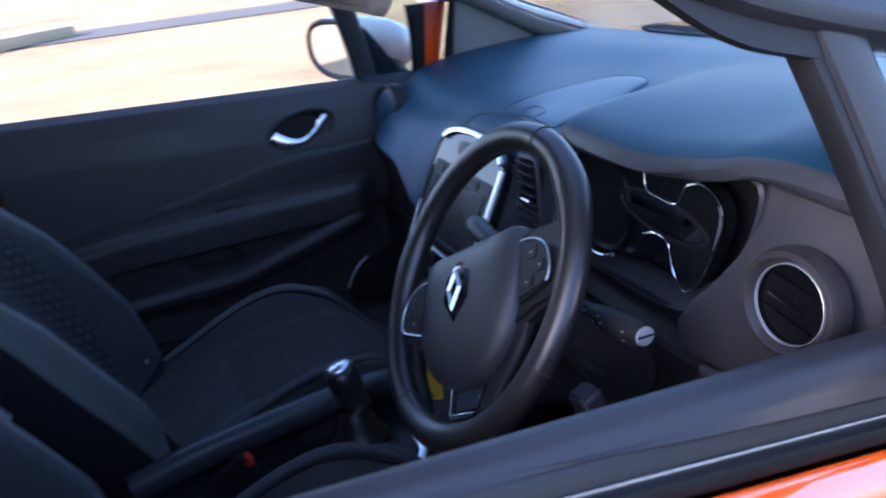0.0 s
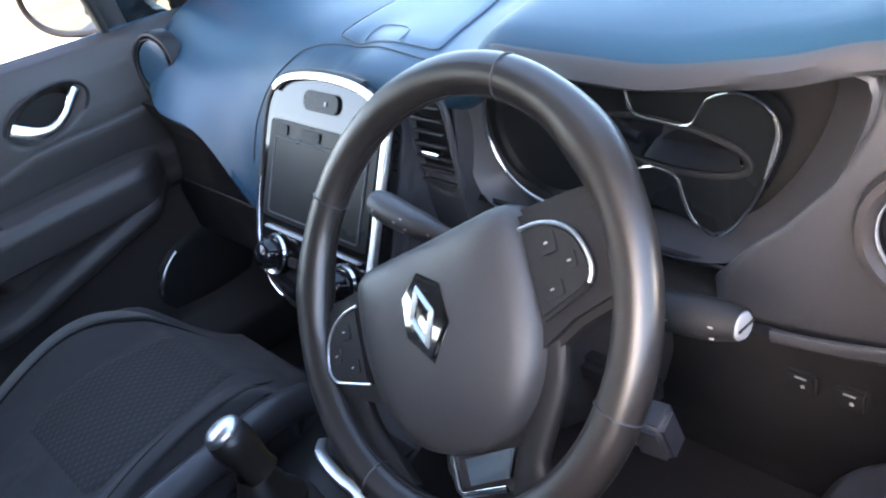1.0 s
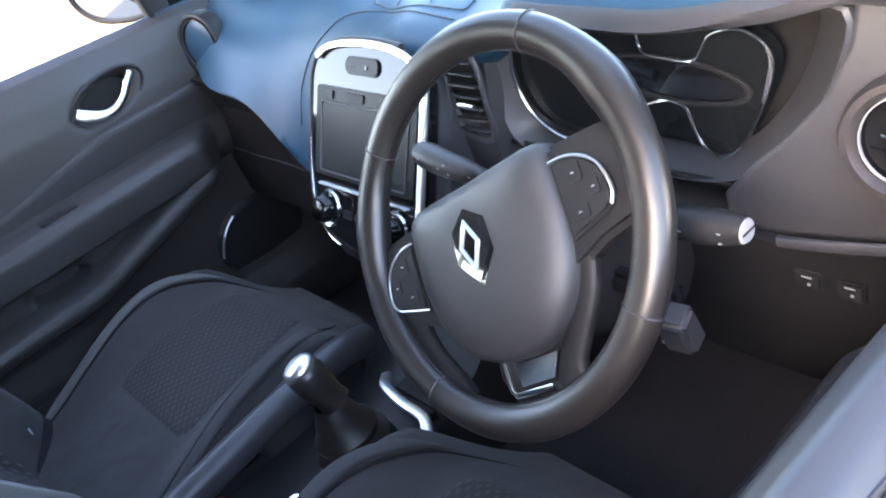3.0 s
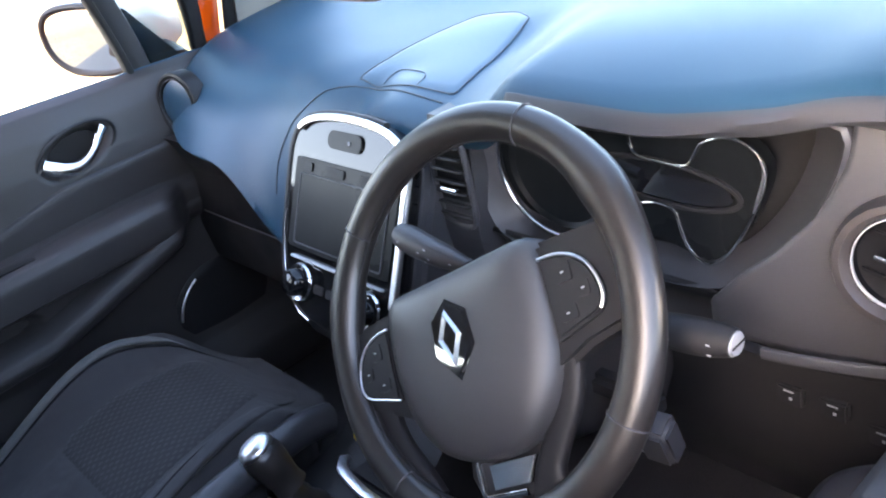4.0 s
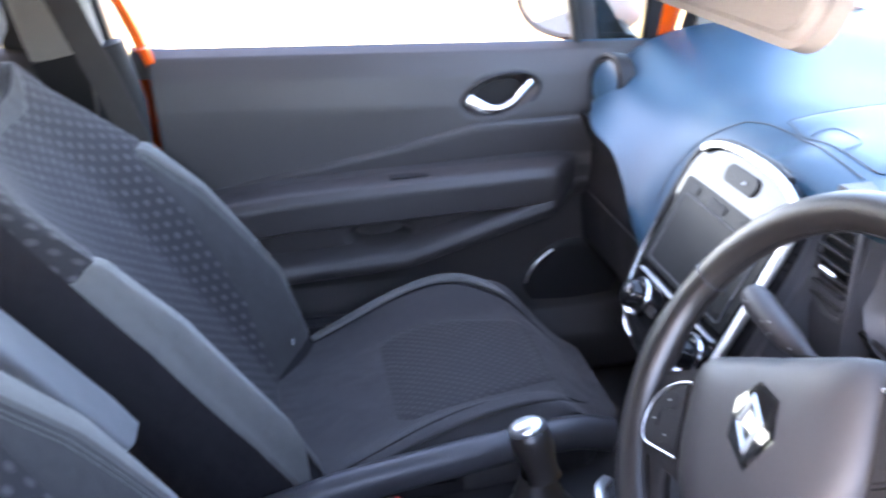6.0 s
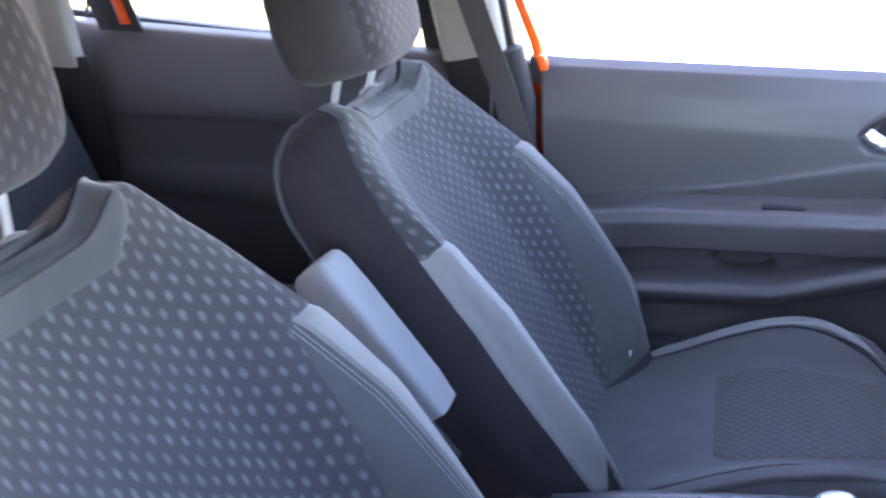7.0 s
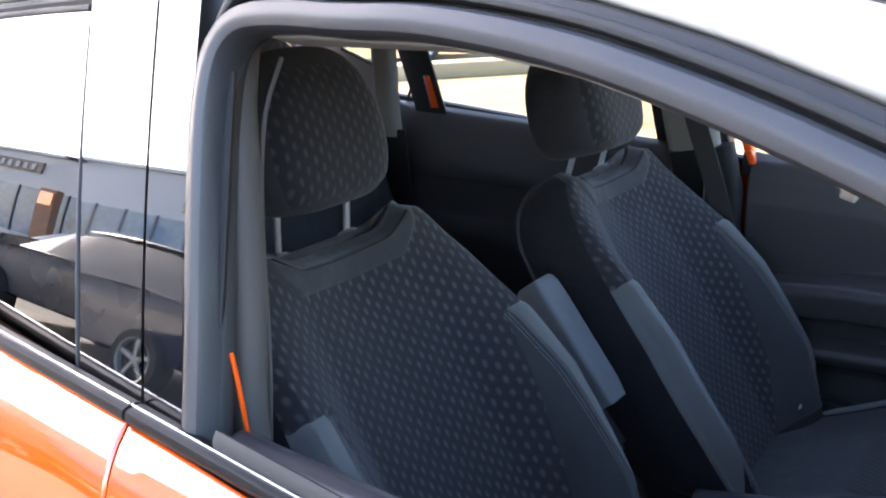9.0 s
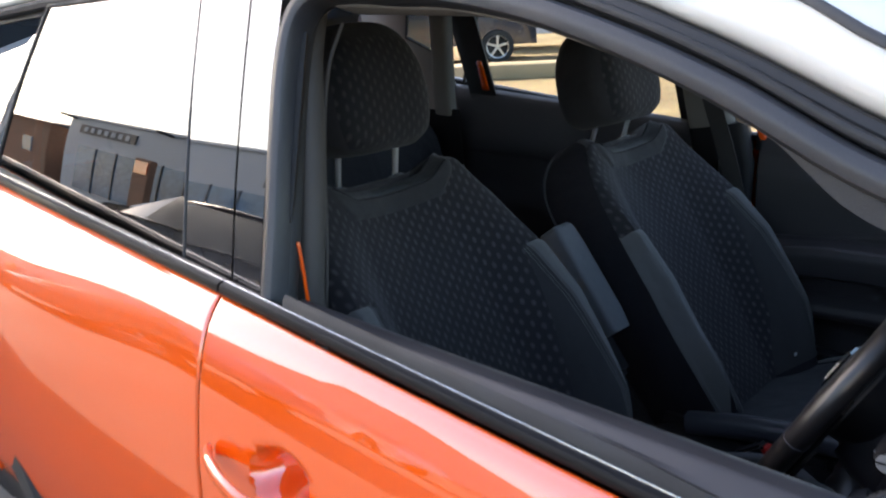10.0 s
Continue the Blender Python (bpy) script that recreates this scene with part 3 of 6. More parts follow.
        part("pull_handle", loft(rings), CHROME, front, "bright chrome inner pull handle")
    # chrome arc of the speaker low in the door
    arc = [Vector((s * 0.668, 0.228 + 0.115 * math.cos(a), 0.548 + 0.115 * math.sin(a))) for a in np.linspace(radians(118), radians(164), 16)]
    part("speaker_ring", sweep(arc, band(0.004, 0.006, 0.4), Vector((-s, 0, 0.5))), BRIGHT, front, "bright arc round the door speaker")
    part("speaker", lathe([(0.001, 0.006), (0.09, 0.005), (0.105, 0.002), (0.112, -0.004)], (s * 0.7, 0.228, 0.548), (-s, 0, 0), 28), DARK, front)
    part("window_switch", rbox((s * 0.652, -0.12, 0.835), (0.03, 0.08, 0.014), 0.004), DARK, front)
    part("trim_mark", rbox((s * 0.690, -0.06, 0.845), (0.003, 0.03, 0.003), 0.001), WHITEMARK, front)
    # rear door: window, black uprights, trim
    part("belt_strip", sweep([Vector((s * 0.792, y, paint_top(y) + 0.009)) for y in np.linspace(-1.70, -0.7345, 24)], band(0.026, 0.018, 0.35), Vector((0, 0, 1))), BELT, rear, "black belt strip")
    # same stand-in highlight along the rear door's strip
    part("strip_highlight", sweep([Vector((s * 0.7935, y, paint_top(y) + 0.019)) for y in np.linspace(-1.70, -0.7345, 24)], band(0.003, 0.004, 0.45), Vector((0, 0, 1))), CHROME, rear)

    def upright(y0b, y0t, y1b, y1t, out=0.012):
        bm = grid(lambda u, v: on(lerp(v, [0, 1], [y0b, y0t]) * (1 - u) + lerp(v, [0, 1], [y1b, y1t]) * u, 1.03 + (1.525 - 1.03) * v, 0.013 + 0.008 * math.sin(math.pi * v)), 4, 10)
        return bm
    part("pillar_panel", upright(-0.730, -0.772, -0.664, -0.702), GLOSSBLACK, front, "gloss black pillar panel")
    by = -0.862 if s > 0 else -0.795
    part("pillar_panel", upright(by, by - 0.04, -0.735, -0.777), GLOSSBLACK, rear, "gloss black pillar panel")
    part("pillar_backing", grid(lambda u, v: on(by - 0.018 * (s > 0) - 0.04 * v + (-0.63 - by + 0.018 * (s > 0) + 0.004 * v) * u, 1.0 + 0.5 * v, -0.006), 4, 8), RUBBER, rear, "black backing of the pillar panels", thick=0.008)
    edge = [on(lerp(v, [0, 1], [by, by - 0.04]), 1.04 + 0.43 * v, 0.0125 + 0.008 * math.sin(math.pi * v)) for v in np.linspace(0, 1, 10)]
    part("glass_edge", sweep(edge, band(0.003, 0.006, 0.4), nrm), SEALGREY, rear)
    edge = [on(lerp(v, [0, 1], [-0.732, -0.774]), 1.035 + 0.44 * v, 0.006) for v in np.linspace(0, 1, 10)]
    part("shut_line", sweep(edge, band(0.008, 0.01, 0.4), nrm), RUBBER, rear)

    def rear_pane(u, v):
        yb, yt = by - 0.002 + u * (-1.60 - by + 0.002), by - 0.042 + u * (-1.43 - by + 0.042)
        z0, z1 = paint_top(yb) + 0.004, head(yt) + 0.04
        return on(yb + (yt - yb) * v, z0 + (z1 - z0) * v, 0.013 + 0.008 * math.sin(math.pi * v))
    g = part("side_window", grid(rear_pane, 24, 14), TINTED if s > 0 else GLASS, rear, "dark privacy glass in the rear door" if s > 0 else "clear glass in the rear door")
    fr = [rear_pane(1, v) for v in np.linspace(0, 1, 14)] + [rear_pane(1 - u, 1) for u in np.linspace(0.04, 1, 16)]
    part("window_frame", sweep(fr, band(0.008, 0.008, 0.35), nrm), RUBBER, rear, "black rubber window surround")

    def rear_trim(u, v):
        y = -1.62 + 0.87 * u
        b = belt(y)
        prof = [(0.757, b - 0.02), (0.745, b + 0.0), (0.73, b - 0.008), (0.716, b - 0.04), (0.70, b - 0.12), (0.694, b - 0.135 - 0.05 * (1 - u)), (0.70, b - 0.15 - 0.05 * (1 - u)), (0.70, 0.86), (0.69, 0.82), (0.685, 0.78), (0.70, 0.74), (0.70, 0.4)]
        i = v * (len(prof) - 1)
        k = min(int(i), len(prof) - 2)
        t = i - k
        return (s * (prof[k][0] + (prof[k + 1][0] - prof[k][0]) * t), y, prof[k][1] + (prof[k + 1][1] - prof[k][1]) * t)
    part("inner_trim", grid(rear_trim, 30, 22), DOORTRIM, rear, "dark rear door trim", sharp=60, thick=0.008, offset=s * 1.0)
    # orange inner flanges beside the pillars
    if s < 0:
        part("body_flange", sweep([on(y, z, -0.016) for y, z in ((-0.572, 1.085), (-0.580, 1.12), (-0.602, 1.19), (-0.622, 1.27), (-0.655, 1.40))], band(0.022, 0.026, 0.3), nrm), ORANGE, car, "orange painted flange of the door opening")
        part("lower_flange", sweep([on(y, z, -0.03) for y, z in ((-0.515, 0.6), (-0.52, 0.85), (-0.545, 1.0), (-0.570, 1.09))], band(0.018, 0.020, 0.3), nrm), ORANGE, car, "orange painted edge of the door opening")
    else:
        part("body_flange", sweep([Vector((0.7265, y, z)) for y, z in ((-0.620, 0.7), (-0.622, 1.0), (-0.628, 1.08), (-0.633, 1.12), (-0.636, 1.135))], band(0.0042, 0.005, 0.3), nrm), ORANGE, car, "orange painted flange of the door opening")
    if s < 0:
        def jamb(y0, y1, inset):
            def f(u, v):
                z = 1.10 + 0.33 * v
                return (s * (glass_x(z) - inset), -1.436 - 0.09 * (z - 1.15) + y0 + (y1 - y0) * u, z)
            return grid(f, 3, 10)
        part("jamb_seal", jamb(0.0, -0.105, 0.02), RUBBER, car, "dark seal beside the rear window", thick=0.008)
        part("body_flange", grid(lambda u, v: (s * (glass_x(1.148 + 0.092 * v) - 0.029), -1.452 - 0.008 * v - (0.024 - 0.006 * v) * u, 1.148 + 0.092 * v), 3, 8), ORANGE, car, "orange painted flange of the rear door opening", thick=0.006)
    if s > 0:
        part("body_flange", sweep([on(y, z, -0.02) for y, z in ((-1.478, 1.1), (-1.49, 1.15), (-1.497, 1.22), (-1.495, 1.29))], band(0.016, 0.014, 0.3), nrm), ORANGE, car, "orange painted flange of the door opening")
    part("aperture_seal", sweep([on(y, head(y) + 0.047, -0.010) for y in np.linspace(-1.75, 0.62, 50)], circle(0.011, 8), nrm), RUBBER, car, "black seal above the doors")
    part("aperture_flange", grid(lambda u, v: on(-1.75 + 2.3 * u, head(-1.75 + 2.3 * u) + 0.026 + 0.05 * v, -0.022 - 0.004 * v), 50, 3), RUBBER, car, "black flange above the doors", thick=0.006)
    # pillar trims
    def pillar(name, pts, wid, mat, label):
        path = [Vector((s * x, y, z)) for x, y, z in pts]
        return part(name, sweep(path, band(wid, 0.045, 0.45, 3), Vector((s, 0, 0.28))), mat, car, label)
    # one trim in two tones: paler PILLAR carries skylight on the passenger side
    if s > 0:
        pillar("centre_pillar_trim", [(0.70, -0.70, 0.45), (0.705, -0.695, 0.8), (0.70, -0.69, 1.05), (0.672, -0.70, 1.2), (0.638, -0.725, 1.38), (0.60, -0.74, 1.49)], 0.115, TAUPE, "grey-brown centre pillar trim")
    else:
        pillar("centre_pillar_trim", [(0.695, -0.688, 1.096), (0.672, -0.70, 1.2), (0.638, -0.725, 1.38), (0.60, -0.74, 1.49)], 0.125, PILLAR, "upper trim of the centre pillar, painted paler for skylight")
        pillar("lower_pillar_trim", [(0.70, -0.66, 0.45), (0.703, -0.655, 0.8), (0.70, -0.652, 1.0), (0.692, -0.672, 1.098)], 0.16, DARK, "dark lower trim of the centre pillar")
    part("pillar_lip", sweep([Vector((s * x, y, z)) for x, y, z in spline([(0.668, -0.664, 0.60), (0.676, -0.655, 0.95), (0.662, -0.652, 1.1), (0.635, -0.667, 1.28), (0.612, -0.672, 1.37), (0.595, -0.655, 1.43)], 40)], circle(0.0028, 8), Vector((s, 0, 0.28))), TAUPE, car, "pale edge of the door opening")
    pillar("rear_pillar_trim", [(0.66, -1.592, 1.072), (0.648, -1.588, 1.15), (0.63, -1.572, 1.28), (0.595, -1.545, 1.46)], 0.078, PILLAR, "light grey rear pillar trim")
    # roof rail and front pillar outside, trim inside

    def rail(u, v):
        y = -1.85 + (0.86 + 1.85) * u
        low = min(head(y) + 0.055, screen_z(y) - 0.012)
        lo = Vector((glass_x(low), y, low))
        hi = Vector((0.565, y, 1.515)) if y < -0.1 else Vector((screen_x(y) + 0.012, y, screen_z(y) + 0.004))
        if -0.1 <= y < 0.1:
            k = smooth((y + 0.1) / 0.2)
            hi = Vector((0.565, y, 1.515)).lerp(Vector((screen_x(y) + 0.012, y, screen_z(y) + 0.004)), k)
        p = lo.lerp(hi, v) + Vector((0.6, 0, 0.8)) * 0.022 * math.sin(math.pi * v) - Vector((0.02, 0, 0)) * (1 - smooth(v / 0.12))
        return (s * p.x, p.y, p.z)
    groove = [Vector(rail(u, 0.46)) + Vector((s * 0.002, 0, 0.003)) for u in np.linspace(0.0, 1, 60)]
    part("roof_groove", sweep(groove, band(0.010, 0.006, 0.4), nrm), SEALGREY, car, "dark joint line along the roof rail")
    part("roof_rail", grid(rail, 60, 14), IVORY, car, "ivory painted roof rail and windscreen pillar", sharp=60, thick=0.01, offset=-s)

    def a_trim(u, v):
        y = -0.62 + (0.82 + 0.62) * u
        lo = Vector((glass_x(head(y)) - 0.012, y, min(head(y), screen_z(y) - 0.05)))
        hi = Vector((screen_x(max(y, 0)) - 0.055 + 0.04 * smooth((y - 0.2) / 0.3), y, (screen_z(y) if y > 0.0 else 1.48) - 0.03 + 0.014 * smooth((y - 0.2) / 0.3)))
        p = lo.lerp(hi, v) + Vector((-0.7, 0, -0.7)) * 0.018 * math.sin(math.pi * v)
        return (s * p.x, p.y, p.z)
    if s < 0:
        part("pillar_foot", grid(lambda u, v: on(0.462 + 0.35 * u, 1.03 + (min(head(0.462 + 0.35 * u) + 0.04, screen_z(0.462 + 0.35 * u) - 0.012) - 1.03) * v, -0.045), 12, 6), PILLAR, car, "pale foot of the windscreen pillar trim", thick=0.006)
    part("windscreen_pillar_trim", grid(a_trim, 40, 10), PILLAR, car, "light grey trim of the windscreen pillar", sharp=60, thick=0.006, offset=s)
    # rear quarter behind the rear door
    part("rear_quarter", grid(lambda u, v: (s * (skin_x(-1.72, 0.4 + v * 0.75) - 0.1 * u * u), -1.728 - 0.35 * u, 0.4 + v * 0.757), 8, 12), ORANGE, car, "orange rear quarter panel", thick=0.01)
    if s > 0:
        part("rear_quarter_panel", grid(lambda u, v: on(-1.62 + 0.17 * v - 0.34 * u, 1.15 + 0.27 * v - 0.06 * u * v, 0.008), 6, 8), GLOSSBLACK, car, "gloss black rear quarter panel", thick=0.008)
    else:
        for name, pts, mat, label in (("rear_quarter_panel", ((-1.58, 1.06), (-1.645, 1.25), (-1.79, 1.31), (-1.98, 1.335), (-1.98, 1.06)), PILLAR, "light grey rear quarter trim"),
                                      ("quarter_frame", ((-1.79, 1.31), (-1.752, 1.395), (-1.735, 1.44), (-1.98, 1.42), (-1.98, 1.337)), PILLAR, "light grey trim behind the quarter window")):
            bm = bmesh.new()
            bm.faces.new([bm.verts.new(on(y, z, -0.004)) for y, z in pts])
            part(name, bm, mat, car, label, thick=0.008)
        qpts = [(-1.645, 1.25), (-1.60, 1.40), (-1.752, 1.40), (-1.79, 1.31)]
        bm = bmesh.new()
        bm.faces.new([bm.verts.new(on(y, z, 0.003)) for y, z in qpts])
        qg = part("quarter_window", bm, GLASS, car, "small clear rear quarter window", thick=0.003)
        qg.visible_shadow = False
        part("quarter_seal", sweep([on(y, z, -0.003) for y, z in qpts], circle(0.006, 8), nrm, closed=True), RUBBER, car, "black seal of the quarter window")


side(1)
side(-1)

# outer door handle and its cup on the driver's door
driver_door = [o for o in car.children if o.name.startswith("front_door")][0]
hp = spline([(-0.69, 0.852), (-0.66, 0.848), (-0.60, 0.838), (-0.53, 0.826), (-0.47, 0.818)], 20)
rings = []
for i, (y, z) in enumerate(hp):
    o = 0.010 + 0.03 * math.sin(math.pi * i / 19) ** 0.7
    q = Vector((skin_x(y, z) + o, y, z))
    rings.append([q + Vector((0.008 * math.cos(t), 0, 0.0125 * math.sin(t))) for t in [2 * math.pi * k / 12 for k in range(12)]])
part("door_handle", loft(rings), ORANGE, driver_door, "orange painted outer door handle")

# door mirrors: foot, shell with open face, glass


def door_mirror(s):
    fwd = 0.033 if s < 0 else 0.0
    foot = part("mirror_foot", sweep([Vector((s * x, y + fwd, z)) for x, y, z in ((0.79, 0.30, 1.03), (0.83, 0.29, 1.05), (0.90, 0.28, 1.075))], [(0.055 * math.cos(a), 0.028 * math.sin(a)) for a in np.linspace(0, 2 * math.pi, 14)[:-1]], Vector((0, 0, 1))), DARK, car, "black foot of the door mirror")
    rings = []
    for k, (yy, g) in enumerate(((0.215, 0.97), (0.222, 1.0), (0.25, 1.0), (0.29, 0.95), (0.33, 0.84), (0.365, 0.66), (0.385, 0.4), (0.392, 0.12))):
        rings.append([Vector((s * (0.945 + g * 0.118 * (abs(math.cos(a)) ** 0.75) * (1 if math.cos(a) > 0 else -1)), yy + fwd - 0.05 * (abs(math.cos(a)) ** 0.75) * (1 if math.cos(a) > 0 else -1) * (1 - k / 8), 1.10 + 0.008 * math.cos(a) + g * 0.078 * (abs(math.sin(a)) ** 0.8) * (1 if math.sin(a) > 0 else -1))) for a in np.linspace(0, 2 * math.pi, 49)[:-1]])
    shell = part("mirror_shell", loft(rings), IVORY, car, "ivory shell of the door mirror", sharp=50)
    face = [Vector((s * (0.945 + 0.108 * (abs(math.cos(a)) ** 0.75) * (1 if math.cos(a) > 0 else -1)), 0.213 + fwd - 0.046 * (abs(math.cos(a)) ** 0.75) * (1 if math.cos(a) > 0 else -1), 1.10 + 0.008 * math.cos(a) + 0.069 * (abs(math.sin(a)) ** 0.8) * (1 if math.sin(a) > 0 else -1))) for a in np.linspace(0, 2 * math.pi, 49)[:-1]]
    bm = bmesh.new()
    bm.faces.new([bm.verts.new(p) for p in face])
    part("mirror_glass", bm, MIRROR, car, "mirror glass", thick=0.003)
    part("mirror_rim", sweep(face, circle(0.008, 8), Vector((0, 1, 0)), closed=True), DARK, car, "black rim of the mirror")


door_mirror(-1)
door_mirror(1)

# sun visor folded down before the driver
visor = thing("sun_visor", (0.40, -0.03, 1.47), "pale grey-brown sun visor folded down over the windscreen", "sun visor")
VX, VU = Vector((1, 0, 0)), Vector((0, 0.30, 0.954))
part("panel", prism(rounded(0.34, 0.165, 0.024, 6, 0.34, 0.0825), Vector((0, -0.090, 1.3075)), VX, VU, 0.018, 0.007, 3), VISORCLOTH, visor, "pale padded panel")
part("hinge_rod", tube([Vector((0.19, -0.036, 1.462)), Vector((0.35, -0.036, 1.464)), Vector((0.50, -0.034, 1.466)), Vector((0.52, -0.026, 1.48))], 0.005, 8), DARK, visor)

# roof, headliner, windscreen
part("roof", grid(lambda u, v: ((-0.565 + 1.13 * v), -1.9 + 1.88 * u, 1.515 + 0.05 * math.sin(math.pi * v) - 0.04 * smooth((u - 0.85) / 0.15) * 0.4), 24, 20), IVORY, car, "ivory painted roof", thick=0.008, offset=1)
part("headliner", grid(lambda u, v: ((-0.59 + 1.18 * v), -1.88 + 1.86 * u, 1.475 + 0.035 * math.sin(math.pi * v)), 20, 16), HEADLINER, car, "pale felt headliner", thick=0.01)
wind = part("windscreen", grid(lambda u, v: ((-1 + 2 * v) * screen_x(-0.02 + 0.88 * u), -0.02 + 0.88 * u + 0.04 * math.sin(math.pi * v) * u, screen_z(-0.02 + 0.88 * u) + 0.02 * math.sin(math.pi * v)), 20, 20), GLASS, car, "clear windscreen")
wind.visible_shadow = False
part("windscreen_band", sweep([Vector(((-1 + 2 * v) * screen_x(0.85), 0.85 + 0.04 * math.sin(math.pi * v), screen_z(0.85) - 0.008 + 0.02 * math.sin(math.pi * v))) for v in np.linspace(0, 1, 20)], band(0.05, 0.006), Vector((0, 0, 1))), DARK, car, "black band at the foot of the windscreen")
part("cowl", grid(lambda u, v: ((-0.72 + 1.44 * v), 0.86 + 0.2 * u, 1.06 + 0.012 * math.sin(9 * u)), 6, 16), DARK, car, "black cowl below the windscreen", thick=0.01)
part("bonnet", grid(lambda u, v: ((-0.72 + 1.44 * v) * (1 - 0.05 * u), 1.04 + 0.8 * u, 1.05 - 0.16 * u * u + 0.012 * math.sin(math.pi * v)), 12, 16), ORANGE, car, "orange bonnet", thick=0.008)
for x0, y0, x1, y1 in ((-0.55, 0.88, 0.0, 0.93), (-0.05, 0.885, 0.55, 0.93)):
    arm = part("wiper_arm", tube([Vector((x0 + (x1 - x0) * t, y0 + (y1 - y0) * t - 0.04 * t * (1 - t), 1.095 + 0.01 * math.sin(math.pi * t))) for t in np.linspace(0, 1, 10)], 0.007, 8), RUBBER, car, "black wiper arm")
    part("wiper_blade", sweep([Vector((x0 + (x1 - x0) * t, y0 - 0.03 + (y1 - y0) * t, 1.092)) for t in np.linspace(0.1, 1, 8)], band(0.012, 0.016), Vector((0, 0, 1))), RUBBER, arm)
part("front_bumper", grid(lambda u, v: ((-0.84 + 1.68 * v), 1.78 + 0.16 * math.sin(math.pi * v) ** 0.6 - 0.05 * u, 0.25 + 0.62 * u), 12, 20), ORANGE, car, "orange front bumper", thick=0.02)
part("boot_lining", grid(lambda u, v: ((-0.64 + 1.28 * v), -1.84 - 0.03 * u, 0.45 + 0.62 * u), 4, 4), CARPET, car, "dark lining behind the rear bench", thick=0.01)
for s in (1, -1):
    part("front_wing", loft([[Vector((s * (skin_x(0.8, z) - 0.03 * t * t * 1.0), 0.806 + 1.0 * t, z - 0.05 * t)) for z in np.linspace(0.34, 0.96, 14)] for t in np.linspace(0, 1, 12)], False), ORANGE, car, "orange front wing", thick=0.01)
    part("wing_top", loft([[Vector((s * (skin_x(0.8, 0.96) - 0.03 * t * t), 0.806 + 1.0 * t, 0.96 - 0.05 * t)), Vector((s * 0.78, 0.806 + t, 1.02 - 0.12 * t * t)), Vector((s * 0.70, 0.806 + t, 1.045 - 0.14 * t * t))] for t in np.linspace(0, 1, 12)], False), ORANGE, car, "orange top of the front wing", thick=0.01)
    part("boot_side_trim", grid(lambda u, v: (s * (0.70 - 0.05 * v), -1.53 - 0.37 * u, 0.45 + (0.64 - 0.02 * u) * v), 6, 6), DARK, car, "dark boot side trim", thick=0.01)
# hatch with its window, floor, sills
part("tailgate", grid(lambda u, v: ((-0.72 + 1.44 * v) * (1 - 0.18 * smooth((u - 0.45) / 0.55)), -2.08 + 0.2 * smooth((u - 0.45) / 0.55), 0.45 + 0.62 * u), 14, 14), ORANGE, car, "orange tailgate", thick=0.02)
hatch = part("rear_window", grid(lambda u, v: ((-0.59 + 1.18 * v), -2.0 + 0.13 * u, 1.08 + 0.42 * u), 4, 4), TINTED, car, "dark rear window")
part("car_floor", grid(lambda u, v: (-0.72 + 1.44 * v, -2.0 + 2.75 * u, 0.33 + 0.16 * math.exp(-((v - 0.5) / 0.13) ** 2) + (0.3 * smooth((u - 0.86) / 0.14))), 30, 30), CARPET, car, "dark carpeted floor", thick=0.02)
part("firewall", rbox((0, 0.80, 0.72), (1.44, 0.02, 0.62), 0.004), CARPET, car, "dark carpeted bulkhead")
for s in (1, -1):
    part("door_sill", sweep([Vector((s * 0.75, y, 0.38)) for y in (-2.0, -1.0, 0.0, 0.8)], band(0.16, 0.12, 0.3), Vector((0, 0, 1))), DARK, car, "dark door sill")
    for wy in (-1.72, 0.95):
        tyre = part("tyre", lathe([(0.2, -0.09), (0.29, -0.1), (0.315, -0.07), (0.32, 0.0), (0.315, 0.07), (0.29, 0.1), (0.2, 0.09)], (s * 0.76, wy, 0.32), (s, 0, 0), 36), TYRE, car, "black tyre")
        part("wheel_rim", lathe([(0.001, 0.06), (0.06, 0.07), (0.15, 0.045), (0.19, 0.08), (0.205, 0.085), (0.205, -0.05), (0.001, -0.05)], (s * 0.76, wy, 0.32), (s, 0, 0), 36), ALLOY, tyre, "alloy wheel rim")

# ---- dashboard ----
dash = thing("dashboard", (0, 0.3, 0.6), "dark grained dashboard with hooded instruments and centre screen", "dashboard")
SECTIONS = []


def section(x, ys, zs):
    """A profile of the dash top at x, from the windscreen to its front lower edge."""
    SECTIONS.append((x, [(y - (0.005 if i > 4 else 0.0), z + (0.006 if i < 5 else 0.004 if i == 5 else 0.0)) for i, (y, z) in enumerate(zip(ys, zs))]))


YT = (0.84, 0.65, 0.5, 0.4)
section(-0.715, (*YT, 0.35, 0.31, 0.285, 0.27, 0.265, 0.28), (1.085, 1.085, 1.078, 1.062, 1.04, 1.005, 0.975, 0.955, 0.945, 0.935))
section(-0.55, (*YT, 0.32, 0.26, 0.225, 0.207, 0.20, 0.23), (1.09, 1.100, 1.075, 1.055, 1.022, 0.985, 0.957, 0.942, 0.933, 0.92))
section(-0.42, (*YT, 0.32, 0.265, 0.23, 0.207, 0.198, 0.225), (1.09, 1.105, 1.082, 1.063, 1.03, 0.992, 0.967, 0.951, 0.942, 0.932))
section(-0.365, (*YT, 0.32, 0.267, 0.23, 0.204, 0.195, 0.222), (1.091, 1.106, 1.084, 1.066, 1.036, 0.995, 0.958, 0.93, 0.915, 0.90))
section(-0.305, (*YT, 0.32, 0.27, 0.23, 0.20, 0.19, 0.22), (1.093, 1.108, 1.086, 1.07, 1.045, 1.0, 0.935, 0.86, 0.81, 0.79))
